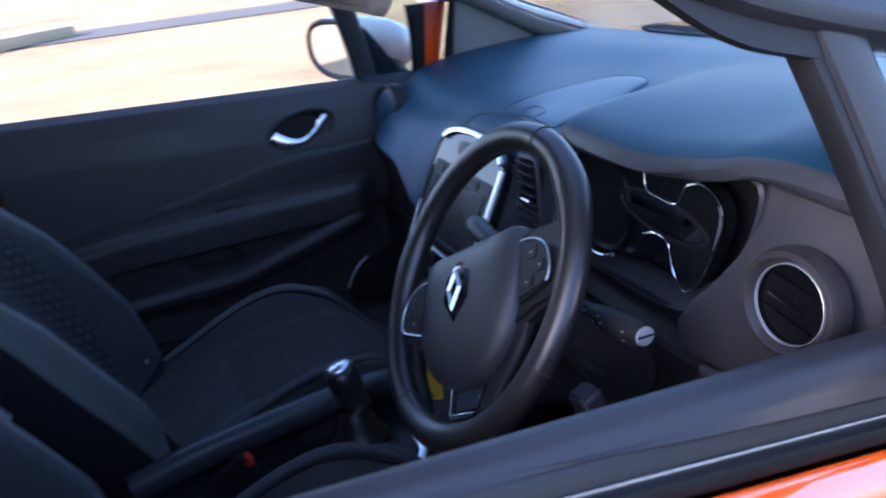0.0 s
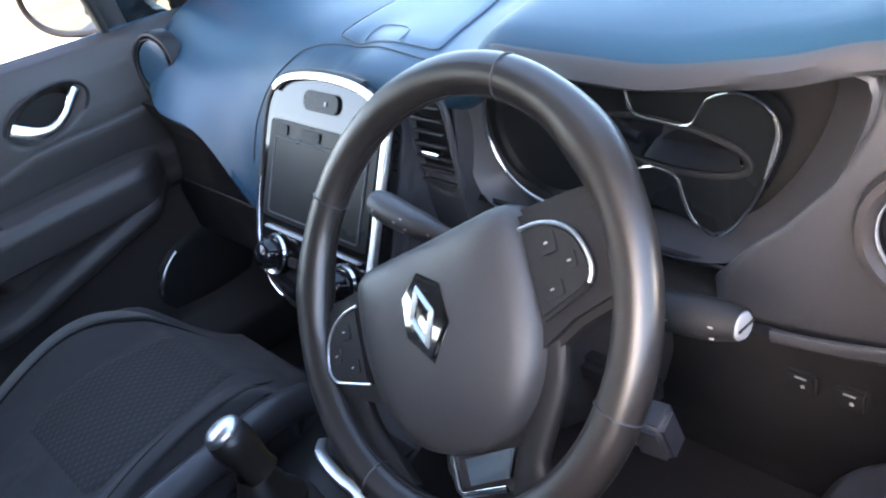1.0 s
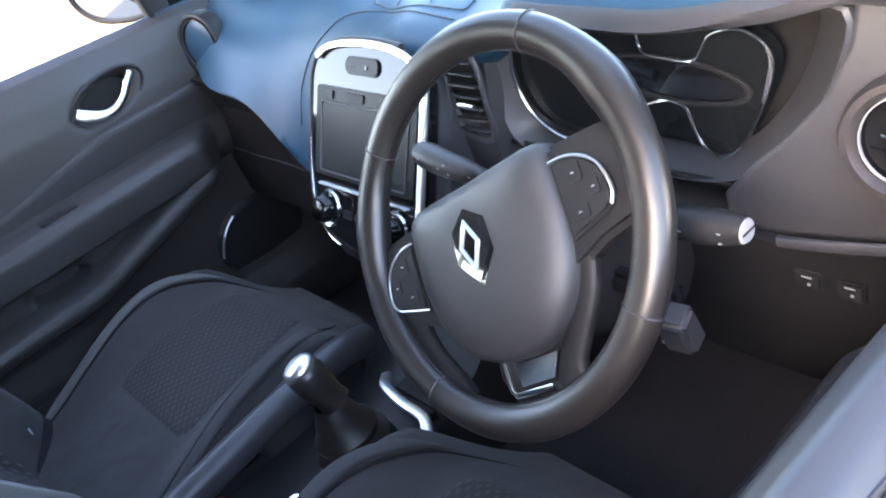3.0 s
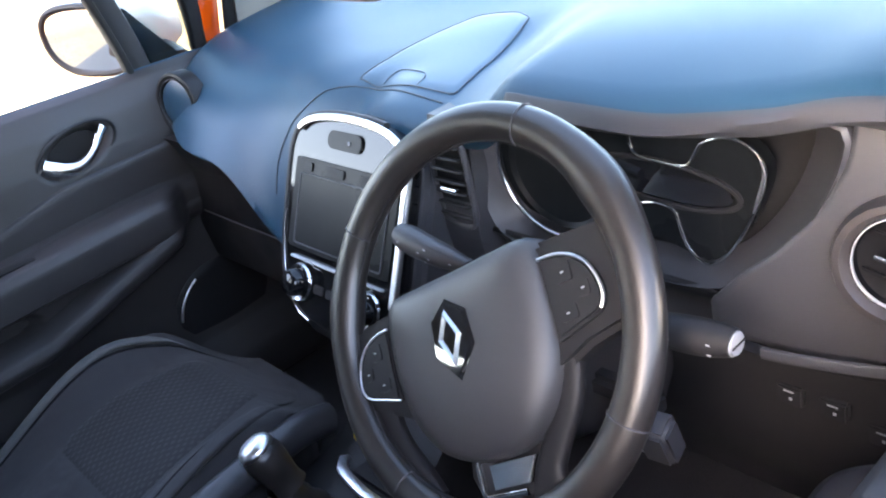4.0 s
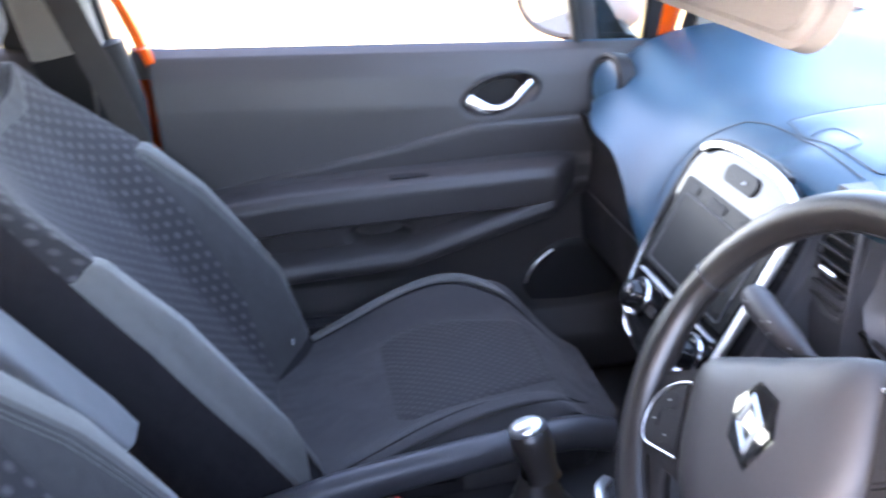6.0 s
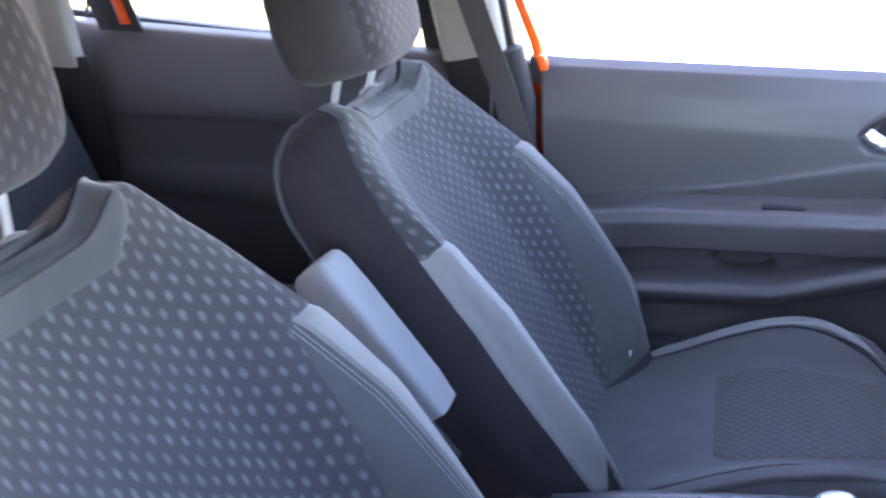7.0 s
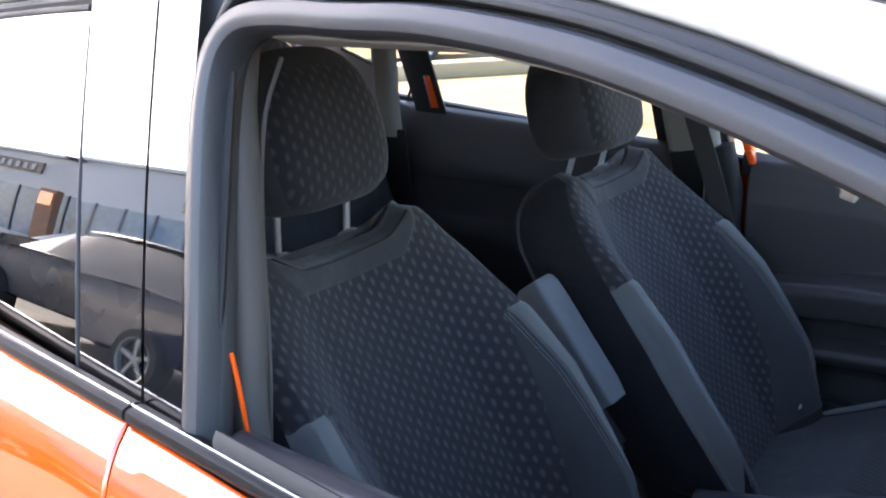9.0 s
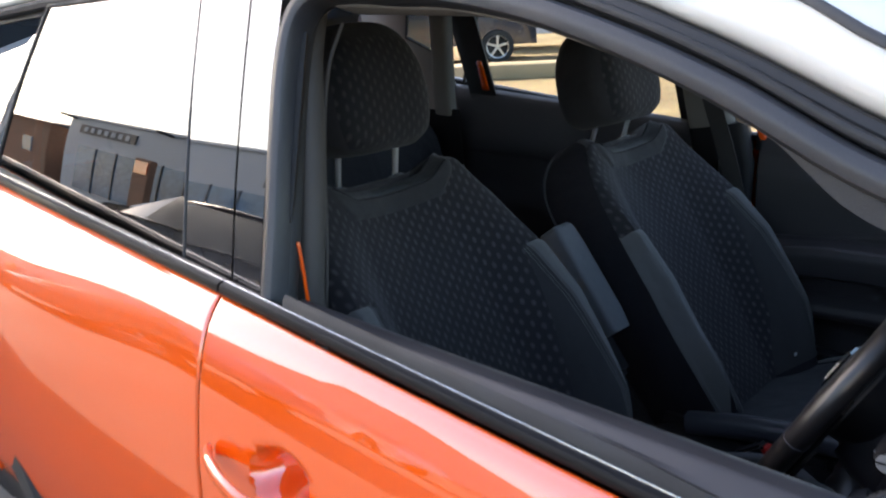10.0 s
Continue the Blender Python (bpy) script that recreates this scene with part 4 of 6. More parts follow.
section(-0.22, (*YT, 0.32, 0.275, 0.235, 0.20, 0.185, 0.21), (1.095, 1.110, 1.09, 1.078, 1.06, 1.02, 0.95, 0.87, 0.80, 0.78))
section(-0.125, (*YT, 0.31, 0.268, 0.245, 0.215, 0.195, 0.21), (1.095, 1.112, 1.095, 1.085, 1.072, 1.055, 1.02, 0.96, 0.88, 0.84))
section(-0.06, (*YT, 0.30, 0.255, 0.235, 0.225, 0.23, 0.25), (1.097, 1.114, 1.097, 1.089, 1.076, 1.066, 1.056, 1.046, 1.03, 1.015))
section(0.10, (*YT, 0.30, 0.252, 0.232, 0.222, 0.228, 0.25), (1.099, 1.118, 1.112, 1.09, 1.077, 1.066, 1.056, 1.044, 1.028, 1.012))
section(0.19, (*YT, 0.30, 0.245, 0.22, 0.21, 0.215, 0.24), (1.1, 1.122, 1.132, 1.126, 1.094, 1.08, 1.07, 1.058, 1.045, 1.035))
section(0.27, (*YT, 0.30, 0.225, 0.206, 0.2, 0.203, 0.24), (1.1, 1.124, 1.142, 1.145, 1.143, 1.132, 1.117, 1.107, 1.098, 1.09))
section(0.42, (*YT, 0.30, 0.216, 0.198, 0.193, 0.196, 0.24), (1.1, 1.122, 1.147, 1.155, 1.149, 1.132, 1.12, 1.11, 1.102, 1.096))
section(0.55, (*YT, 0.30, 0.222, 0.206, 0.201, 0.205, 0.24), (1.1, 1.122, 1.15, 1.162, 1.158, 1.144, 1.133, 1.125, 1.117, 1.111))
section(0.605, (*YT, 0.30, 0.23, 0.214, 0.208, 0.211, 0.24), (1.1, 1.12, 1.15, 1.164, 1.164, 1.154, 1.145, 1.138, 1.131, 1.124))
section(0.645, (*YT, 0.30, 0.238, 0.22, 0.212, 0.214, 0.235), (1.1, 1.118, 1.146, 1.16, 1.164, 1.156, 1.147, 1.138, 1.13, 1.12))
section(0.715, (*YT, 0.31, 0.26, 0.24, 0.232, 0.232, 0.25), (1.09, 1.108, 1.132, 1.146, 1.15, 1.144, 1.136, 1.126, 1.118, 1.11))
NV = 44
xs = [x for x, _ in SECTIONS]
curves = np.array([spline(p, NV + 1) for _, p in SECTIONS])
chord = np.diff(curves, axis=0) / np.diff(xs)[:, None, None]
slopes = np.zeros_like(curves)
same = chord[1:] * chord[:-1] > 0
slopes[1:-1] = np.where(same, 2 * chord[1:] * chord[:-1] / np.where(same, chord[1:] + chord[:-1], 1.0), 0.0)
slopes[0], slopes[-1] = chord[0], chord[-1]


def raw_curve(x):
    i = min(max(int(np.searchsorted(xs, x)) - 1, 0), len(xs) - 2)
    h = xs[i + 1] - xs[i]
    k = (x - xs[i]) / h
    c = (2 * k**3 - 3 * k**2 + 1) * curves[i] + (k**3 - 2 * k**2 + k) * h * slopes[i] + (3 * k**2 - 2 * k**3) * curves[i + 1] + (k**3 - k**2) * h * slopes[i + 1]
    return c


DX = np.linspace(-0.715, 0.715, 287)
raw = np.array([raw_curve(x) for x in DX])


def blurred(sigma):
    k = np.exp(-0.5 * (np.arange(-40, 41) * 0.005 / sigma) ** 2)
    pad = np.concatenate([np.repeat(raw[:1], 40, 0), raw, np.repeat(raw[-1:], 40, 0)])
    return sum(w * pad[i:i + len(raw)] for i, w in enumerate(k / k.sum()))


wide, fine_blur = blurred(0.055), blurred(0.012)
near_edge = np.array([smooth((x + 0.02) / 0.14) for x in DX])[:, None, None]
dense = wide * (1 - near_edge) + fine_blur * near_edge


def dash_point(x, v):
    f = min(max((x + 0.715) / 0.005, 0.0), 285.999)
    i, j = int(f), min(int(v * NV), NV - 1)
    s, t = f - i, v * NV - j
    y, z = (dense[i, j] * (1 - t) + dense[i, j + 1] * t) * (1 - s) + (dense[i + 1, j] * (1 - t) + dense[i + 1, j + 1] * t) * s
    return Vector((x, y, z))


def dash_z(x, y):
    """Height of the dash top at x, y."""
    vs = [dash_point(x, v) for v in np.linspace(0, 0.84, 80)]
    vs = [p for i, p in enumerate(vs) if i == 0 or p.y < min(q.y for q in vs[:i])]
    return float(np.interp(-y, [-p.y for p in vs], [p.z for p in vs]))


part("dash_pad", grid(lambda u, v: dash_point(-0.715 + 1.43 * u, v), 110, NV), SKYDASH, dash, "dark grained dash top with a hood over the instruments", sharp=70, thick=0.006, offset=1)
# storage lid on the dash top: raised panel with a shadow gap and a finger notch
def chaikin(pts, times):
    """Cuts the corners of a closed outline."""
    for _ in range(times):
        pts = [tuple(a[k] * (1 - w) + b[k] * w for k in (0, 1)) for a, b in zip(pts, pts[1:] + pts[:1]) for w in (0.25, 0.75)]
    return pts


def evenly(pts, n):
    p = np.array(pts + pts[:1])
    d = np.concatenate([[0], np.cumsum(np.linalg.norm(np.diff(p, axis=0), axis=1))])
    s = np.linspace(0, d[-1], n + 1)[:-1]
    return list(zip(np.interp(s, d, p[:, 0]), np.interp(s, d, p[:, 1])))


lid = [(-0.127, 0.307), (-0.06, 0.295), (0.013, 0.283), (0.06, 0.277), (0.112, 0.272), (0.104, 0.32), (0.097, 0.365), (0.083, 0.42), (0.067, 0.467), (0.03, 0.487), (-0.01, 0.490), (-0.049, 0.484), (-0.073, 0.44), (-0.087, 0.397), (-0.103, 0.35)]
lid_curve = evenly(chaikin(evenly(lid, 60), 2), 89)


def lid_patch(u, v):
    """The raised lid: rings from its middle to its edge."""
    x, y = lid_curve[int(round(v * 89)) % 89]
    k = 0.02 + 0.965 * u
    px, py = 0.005 + (x - 0.005) * k, 0.39 + (y - 0.39) * k
    return Vector((px, py, dash_z(px, py) + 0.0014 * (1 - smooth((u - 0.93) / 0.07)) + 0.0010))


part("storage_lid", grid(lid_patch, 14, 89), SKYLID, dash, "raised lid of the dash-top storage box", sharp=70)
part("lid_gap", sweep([Vector((x, y, dash_z(x, y) + 0.0012)) for x, y in lid_curve], band(0.0011, 0.0012, 0.3), Vector((0, 0, 1)), closed=True), SEALGREY, dash, "dark gap round the storage lid")
notch = [Vector((x, y, dash_z(x, y) + 0.0032)) for x, y in ((-0.058, 0.297), (-0.057, 0.312), (-0.044, 0.322), (0.012, 0.312), (0.028, 0.302), (0.033, 0.282))]
part("lid_notch", sweep(spline(notch, 24), band(0.0010, 0.0010, 0.3), Vector((0, 0, 1))), SEALGREY, dash)
# joint line round the centre panel and the rolled lower edge of the passenger side
joint = spline([(-0.282, 0.207, 0.90), (-0.285, 0.234, 0.953), (-0.262, 0.257, 1.0), (-0.221, 0.276, 1.031), (-0.187, 0.29, 1.049), (-0.099, 0.296, 1.06), (-0.03, 0.282, 1.067), (0.033, 0.268, 1.072), (0.105, 0.256, 1.074)], 60)
PADTREE = BVHTree.FromPolygons([dash_point(-0.715 + 1.43 * i / 220, j / NV) for i in range(221) for j in range(NV + 1)], [(i * (NV + 1) + j, (i + 1) * (NV + 1) + j, (i + 1) * (NV + 1) + j + 1, i * (NV + 1) + j + 1) for i in range(220) for j in range(NV)])


def on_pad(p, out=0.001):
    """The nearest place on the dash top, lifted by out."""
    q, n, _, _ = PADTREE.find_nearest(Vector(p))
    n = n if n.y < 0 or n.z > 0.2 else -n
    return q + n * out


part("panel_joint", sweep([on_pad(p) for p in joint], band(0.0014, 0.0014, 0.3), Vector((0, -0.6, 0.8))), SEALGREY, dash, "dark joint line round the centre panel")
part("pad_roll", sweep([dash_point(x, 0.985) + Vector((0, 0.002, -0.004)) for x in np.linspace(-0.70, -0.16, 60)], circle(0.0075, 10), Vector((0, 0, 1))), SKYDASH, dash, "rolled lower edge of the dash top")
# grey front lip of the instrument hood
KNOT = {}
for sx, pts in SECTIONS:
    d = np.concatenate([[0], np.cumsum(np.linalg.norm(np.diff(np.array(pts), axis=0), axis=1))])
    KNOT[sx] = ((0.5 * d[5] + 0.5 * d[6]) / d[-1], d[8] / d[-1])


def lip_edge(x, k):
    return sum(lerp(x + d, list(KNOT), [q[k] for q in KNOT.values()]) for d in np.linspace(-0.05, 0.05, 9)) / 9


def hood_lip(u, v):
    x = 0.268 + 0.442 * u
    a, b = lip_edge(x, 0) + 0.006, lip_edge(x, 1) + 0.06
    b = min(a + (b - a) * (0.1 + 0.9 * smooth(u / 0.2)), 0.995)
    return dash_point(x, a + (b - a) * v) + Vector((0, -0.0016, -0.0006))


part("hood_lip", grid(hood_lip, 60, 10), HARD, dash, "grey front lip of the instrument hood", thick=0.001)
part("screen_slot", sweep([dash_point(x, 0.03) + Vector((0, 0, 0.002)) for x in np.linspace(0.0, 0.55, 30)], band(0.014, 0.004), Vector((0, 0, 1))), DARK, dash, "dark vent slot below the windscreen")

# glovebox side
part("glovebox", loft([[Vector((x, 0.225, lerp(x, [-0.72, -0.42, -0.36, -0.30], [0.93, 0.932, 0.89, 0.79]))), Vector((x, 0.255, 0.86 if x < -0.4 else 0.77)), Vector((x, 0.24, 0.74)), Vector((x, 0.25, 0.66)), Vector((x, 0.33, 0.58)), Vector((x, 0.60, 0.56)), Vector((x, 0.60, 0.9))] for x in np.linspace(-0.715, -0.13, 14)]), DARK, dash, "dark glovebox front", sharp=30)
part("glovebox_seam", sweep([Vector((x, 0.2385, 0.775)) for x in (-0.66, -0.5, -0.3, -0.15)], band(0.003, 0.004), Vector((0, -1, 0))), RUBBER, dash)

# centre panel: tilted plate with screen, climate knobs and bright frame
SO, SN, SU = Vector((0.0, 0.19, 1.032)), Vector((0, -0.894, 0.447)), Vector((0, 0.447, 0.894))
SX = Vector((1, 0, 0))


def on_stack(a, b, out=0.0):
    return SO + SX * a + SU * b + SN * out


outline = spline([(-0.02, -0.25), (-0.08, -0.238), (-0.115, -0.205), (-0.130, -0.16), (-0.136, -0.11), (-0.138, -0.05), (-0.136, -0.012), (-0.122, 0.012), (-0.10, 0.024), (-0.06, 0.031), (-0.012, 0.033), (0.045, 0.029), (0.085, 0.017), (0.108, -0.002), (0.116, -0.03), (0.119, -0.1), (0.122, -0.16), (0.112, -0.205), (0.085, -0.235), (0.03, -0.249), (-0.02, -0.25)], 85)[:-1]
stack = part("centre_panel", prism([(a, b) for a, b in outline], on_stack(0, 0, -0.05), SX, SU, 0.05, 0.003), PIANO, dash, "gloss black centre panel")
arch = [(a * 0.985, b - 0.003) for a, b in outline if b > 0.006]
part("bright_arch", sweep([on_stack(a, b, 0.004) for a, b in arch], band(0.010, 0.006, 0.4), SN), BRIGHT, dash, "bright arch over the centre panel")
part("bright_bar", sweep([on_stack(0.110 + 0.004 * t, -0.004 - 0.18 * t, 0.003) for t in np.linspace(0, 1, 12)], band(0.0125, 0.008, 0.4), SN), BRIGHT, dash, "bright bar beside the screen")
part("thin_edge", sweep([on_stack(a, b, 0.002) for a, b in outline if a < -0.05 and b < -0.1], circle(0.0012, 8), SN), CHROME, dash, "thin bright edge low on the panel")
part("panel_gap", sweep([on_stack(a * 1.045, b * 1.02 + 0.001, -0.004) for a, b in outline if a < 0.05 and b > -0.2], band(0.010, 0.01, 0.4), SN), RUBBER, dash, "dark gap round the panel")
part("panel_surround", prism([(a * 1.12, b * 1.04 + 0.004) for a, b in outline], on_stack(0, 0, -0.075), SX, SU, 0.06, 0.01), HARD, dash, "dark surround of the centre panel")
part("hazard_button", prism(rounded(0.074, 0.024, 0.0105, 5, -0.020, 0.001), on_stack(0, 0, 0.0005), SX, SU, 0.003, 0.0015), SCREEN, stack, "dark hazard button")
part("button_mark", prism(rounded(0.004, 0.005, 0.001, 2, -0.008, 0.0), on_stack(0, 0, 0.0047), SX, SU, 0.0004), WHITEMARK, stack)
part("screen_bezel", prism(rounded(0.222, 0.124, 0.006, 4, -0.011, -0.092), on_stack(0, 0, 0.0005), SX, SU, 0.003, 0.001), SCREEN, stack, "black screen bezel")
part("screen", prism(rounded(0.186, 0.092, 0.003, 3, -0.011, -0.099), on_stack(0, 0, 0.0037), SX, SU, 0.0008), SCREEN, stack, "switched-off touch screen")
part("screen_rim", sweep([on_stack(a, b, 0.0045) for a, b in rounded(0.190, 0.096, 0.004, 3, -0.011, -0.099)], circle(0.0011, 6), SN, closed=True), HARD, stack, "thin grey rim of the screen")
for a, wdt in ((-0.09, 0.02), (-0.03, 0.04), (0.04, 0.03)):
    part("screen_key", prism(rounded(wdt, 0.012, 0.003, 3, a, -0.041), on_stack(0, 0, 0.0037), SX, SU, 0.002, 0.0006), DARK, stack)
part("panel_step", prism(rounded(0.20, 0.003, 0.001, 2, -0.008, -0.166), on_stack(0, 0, 0.0006), SX, SU, 0.006, 0.001), SILVER, stack)
for a, b in ((-0.080, -0.198), (0.068, -0.199)):
    knob = part("climate_knob", lathe([(0.001, 0.024), (0.015, 0.024), (0.018, 0.021), (0.021, 0.002), (0.021, 0.0)], on_stack(a, b, 0.001), SN, 28), PIANO, stack, "black climate knob")
    part("knob_ring", lathe([(0.0215, 0.0), (0.025, 0.001), (0.0265, 0.004), (0.025, 0.007), (0.022, 0.005)], on_stack(a, b, 0.001), SN, 28), CHROME, knob, "bright ring")
    part("knob_cap", lathe([(0.001, 0.002), (0.011, 0.001), (0.013, 0.0)], on_stack(a, b, 0.0245), SN, 24), PIANO, knob)
for a in (-0.04, -0.012, 0.016):
    part("climate_key", prism(rounded(0.022, 0.012, 0.003, 3, a, -0.200), on_stack(0, 0, 0.0006), SX, SU, 0.003, 0.001), DARK, stack)
part("lower_centre_panel", loft([[Vector((sx * w, y, z)) for sx, y, z in ((1, fy, zz), (-1, fy, zz), (-1, 0.3, zz), (1, 0.3, zz))] for w, fy, zz in ((0.115, 0.09, 0.83), (0.11, 0.11, 0.76), (0.105, 0.15, 0.70), (0.10, 0.17, 0.60), (0.10, 0.17, 0.5))]), DARK, dash, "dark lower end of the centre panel")

# driver's fascia: binnacle well, right-hand fascia, lower panel
part("fascia_centre", loft([[Vector((x, y, z)) for y, z in ((0.222, 1.075), (0.212, 1.04), (0.205, 0.99), (0.20, 0.94), (0.205, 0.89), (0.30, 0.87), (0.30, 1.075))] for x in (0.115, 0.15, 0.178, 0.19)]), HARD, dash, "grey fascia beside the centre vent", sharp=40)
part("binnacle_well", grid(lambda u, v: (0.195 + 0.41 * u, 0.268 + 0.02 * math.sin(math.pi * v) ** 0.5, (1 - v) * lerp(0.195 + 0.41 * u, [0.2, 0.27, 0.42, 0.6], [1.05, 1.09, 1.095, 1.12]) + 0.93 * v), 20, 14), DARK, dash, "dark well of the instruments", thick=0.004)
wall_o = spline([(0.59, 1.125), (0.606, 1.118), (0.603, 1.09), (0.585, 1.045), (0.556, 1.0), (0.52, 0.962), (0.48, 0.942), (0.43, 0.935), (0.36, 0.935), (0.29, 0.935), (0.225, 0.93), (0.195, 0.948), (0.182, 1.0), (0.182, 1.05)], 50)
part("binnacle_rim", loft([[Vector((x, y, z)) for x, y, z in ((a, 0.222, b), (0.37 + (a - 0.37) * 0.985, 0.219, 1.03 + (b - 1.03) * 0.98), (0.37 + (a - 0.37) * 0.95, 0.233, 1.03 + (b - 1.03) * 0.94), (0.37 + (a - 0.37) * 0.80, 0.264, 1.03 + (b - 1.03) * 0.82), (a, 0.275, b))] for a, b in wall_o]), HARD, dash, "grey rim round the instruments", sharp=40)


def fascia_r(u, v):
    z = 1.15 - 0.26 * v
    x0 = lerp(z, [0.89, 0.935, 0.95, 0.97, 1.0, 1.045, 1.09, 1.12, 1.15], [0.475, 0.48, 0.495, 0.512, 0.545, 0.583, 0.603, 0.606, 0.606])
    x = x0 + (0.715 - x0) * u
    w = (x - 0.53) / 0.185
    y = 0.22 + 0.012 * w + 0.045 * max(0, w) ** 2 - 0.014 * math.sin(math.pi * v) + 0.012 * v
    return (x, y, z)


part("fascia_right", grid(fascia_r, 24, 24), HARD, dash, "grey fascia round the side vent", thick=0.006)
part("fascia_below", grid(lambda u, v: (0.19 + 0.295 * u, 0.222 + 0.02 * math.sin(math.pi * v), 0.94 - 0.06 * v), 16, 6), DARK, dash, thick=0.006)
part("fascia_groove", sweep([Vector((x, 0.208 + 0.05 * max(0, (x - 0.53) / 0.19) ** 2, 0.893 + 0.012 * smooth((x - 0.45) / 0.2))) for x in np.linspace(0.535, 0.715, 16)], band(0.012, 0.006, 0.4), Vector((0, -1, 0))), HARD, dash, "raised line along the fascia")
part("lower_panel", loft([[Vector((x, y + 0.05 * max(0, (x - 0.53) / 0.19) ** 2, z)) for y, z in ((0.215, 0.888), (0.225, 0.85), (0.225, 0.78), (0.24, 0.70), (0.30, 0.64), (0.5, 0.62), (0.5, 0.88))] for x in np.linspace(0.125, 0.715, 14)]), DARK, dash, "dark panel below the steering column", sharp=40)
for x, z in ((0.553, 0.846), (0.592, 0.842), (0.632, 0.822), (0.662, 0.834)):
    sw = part("switch", rbox((x, 0.226 + 0.05 * max(0, (x - 0.53) / 0.19) ** 2, z), (0.026, 0.012, 0.022), 0.002), DARK, dash, "small dark switch")
    part("switch_mark", rbox((x, 0.2195 + 0.05 * max(0, (x - 0.53) / 0.19) ** 2, z + 0.006), (0.010, 0.0006, 0.0016), 0.0), WHITEMARK, sw)
    part("switch_mark", rbox((x + 0.002, 0.2195 + 0.05 * max(0, (x - 0.53) / 0.19) ** 2, z - 0.002), (0.003, 0.0006, 0.003), 0.0), WHITEMARK, sw)

# instrument panel: lens plate, rings, chrome line
CY = 0.238
cl = part("gauge_panel", prism(spline([(0.205, 1.06), (0.208, 1.0), (0.235, 0.965), (0.29, 0.955), (0.35, 0.962), (0.40, 0.97), (0.44, 0.962), (0.465, 0.957), (0.49, 0.978), (0.515, 1.02), (0.527, 1.065), (0.505, 1.088), (0.46, 1.092), (0.36, 1.094), (0.25, 1.092), (0.215, 1.082)], 60), (0, CY + 0.02, 0), (1, 0, 0), (0, 0, 1), 0.016, 0.002), SCREEN, dash, "dark switched-off instrument panel")
right_line = spline([(0.388, 1.082), (0.393, 1.062), (0.42, 1.057), (0.45, 1.058), (0.462, 1.074), (0.47, 1.084), (0.497, 1.091), (0.52, 1.081), (0.528, 1.062), (0.519, 1.03), (0.502, 0.995), (0.482, 0.966), (0.465, 0.957), (0.447, 0.968), (0.438, 0.99), (0.433, 1.007), (0.41, 1.012), (0.385, 1.004)], 80)
part("chrome_line", sweep([Vector((a, CY, b)) for a, b in right_line], circle(0.0016, 8), Vector((0, -1, 0))), CHROME, cl, "thin chrome line round the right dial")
bold = [(a, b) for a, b in right_line if a > 0.51 and 1.02 < b < 1.075]
part("chrome_edge", loft([[Vector((a - 0.0035 * k * math.cos(t) * (1 if math.cos(t) > 0 else 0.3), CY - 0.0005 - 0.0022 * math.sin(t), b + 0.001 * k * math.cos(t))) for t in np.linspace(0, 2 * math.pi, 11)[:-1]] for (a, b), k in zip(bold, [0.3 + 0.7 * math.sin(math.pi * i / (len(bold) - 1)) for i in range(len(bold))])]), BRIGHT, cl, "broad chrome edge of the right dial")
part("chrome_ring", sweep([Vector((0.289 + 0.076 * math.cos(t), CY - 0.008, 1.024 + 0.074 * math.sin(t))) for t in np.linspace(radians(140), radians(300), 44)], circle(0.0030, 10), Vector((0, -1, 0))), CHROME, cl, "chrome arc of the left dial")
part("dial", lathe([(0.001, 0.0), (0.062, 0.0), (0.067, 0.004), (0.07, 0.0)], (0.289, CY + 0.003, 1.024), (0, -1, 0), 40), SCREEN, cl, "black left dial")
oval = [Vector((0.42 + 0.083 * math.cos(t), CY + 0.001, 1.035 + 0.022 * math.sin(t) - 0.06 * (0.083 * math.cos(t)))) for t in np.linspace(0, 2 * math.pi, 40)[:-1]]
part("display_ring", sweep(oval, band(0.005, 0.004, 0.4), Vector((0, -1, 0)), closed=True), DARK, cl, "grey oval round the speed display")
part("display", prism([(0.42 + 0.076 * math.cos(t), 1.035 + 0.018 * math.sin(t) - 0.06 * 0.076 * math.cos(t)) for t in np.linspace(0, 2 * math.pi, 33)[:-1]], (0, CY + 0.004, 0), (1, 0, 0), (0, 0, 1), 0.002), GLOSSBLACK, cl)

# centre vent with slats
vb = part("centre_vent", prism([(a, b) for a, b in spline([(0.134, 0.955), (0.128, 1.0), (0.135, 1.05), (0.152, 1.057), (0.182, 1.055), (0.187, 1.0), (0.184, 0.953), (0.157, 0.948)], 32)], (0, 0.224, 0), (1, 0, 0), (0, 0, 1), 0.02, 0.002), BLACK, dash, "dark centre air vent")
part("vent_frame", sweep([Vector((a, 0.203, b)) for a, b in spline([(0.134, 0.955), (0.128, 1.0), (0.135, 1.05), (0.152, 1.057), (0.182, 1.055), (0.187, 1.0), (0.184, 0.953), (0.157, 0.948), (0.134, 0.955)], 40)], circle(0.004, 8), Vector((0, -1, 0))), HARD, vb)
for i in range(7):
    z = 0.962 + 0.0145 * i
    part("vent_slat", rbox((0.159, 0.2005, z), (0.05, 0.012, 0.0035), 0.001, 1, (-18, 0, 0)), DARK, vb, "grey vent slat")
part("vent_tab", rbox((0.159, 0.196, 0.997), (0.03, 0.01, 0.007), 0.002), CHROME, vb, "bright vent tab")

# round side vents


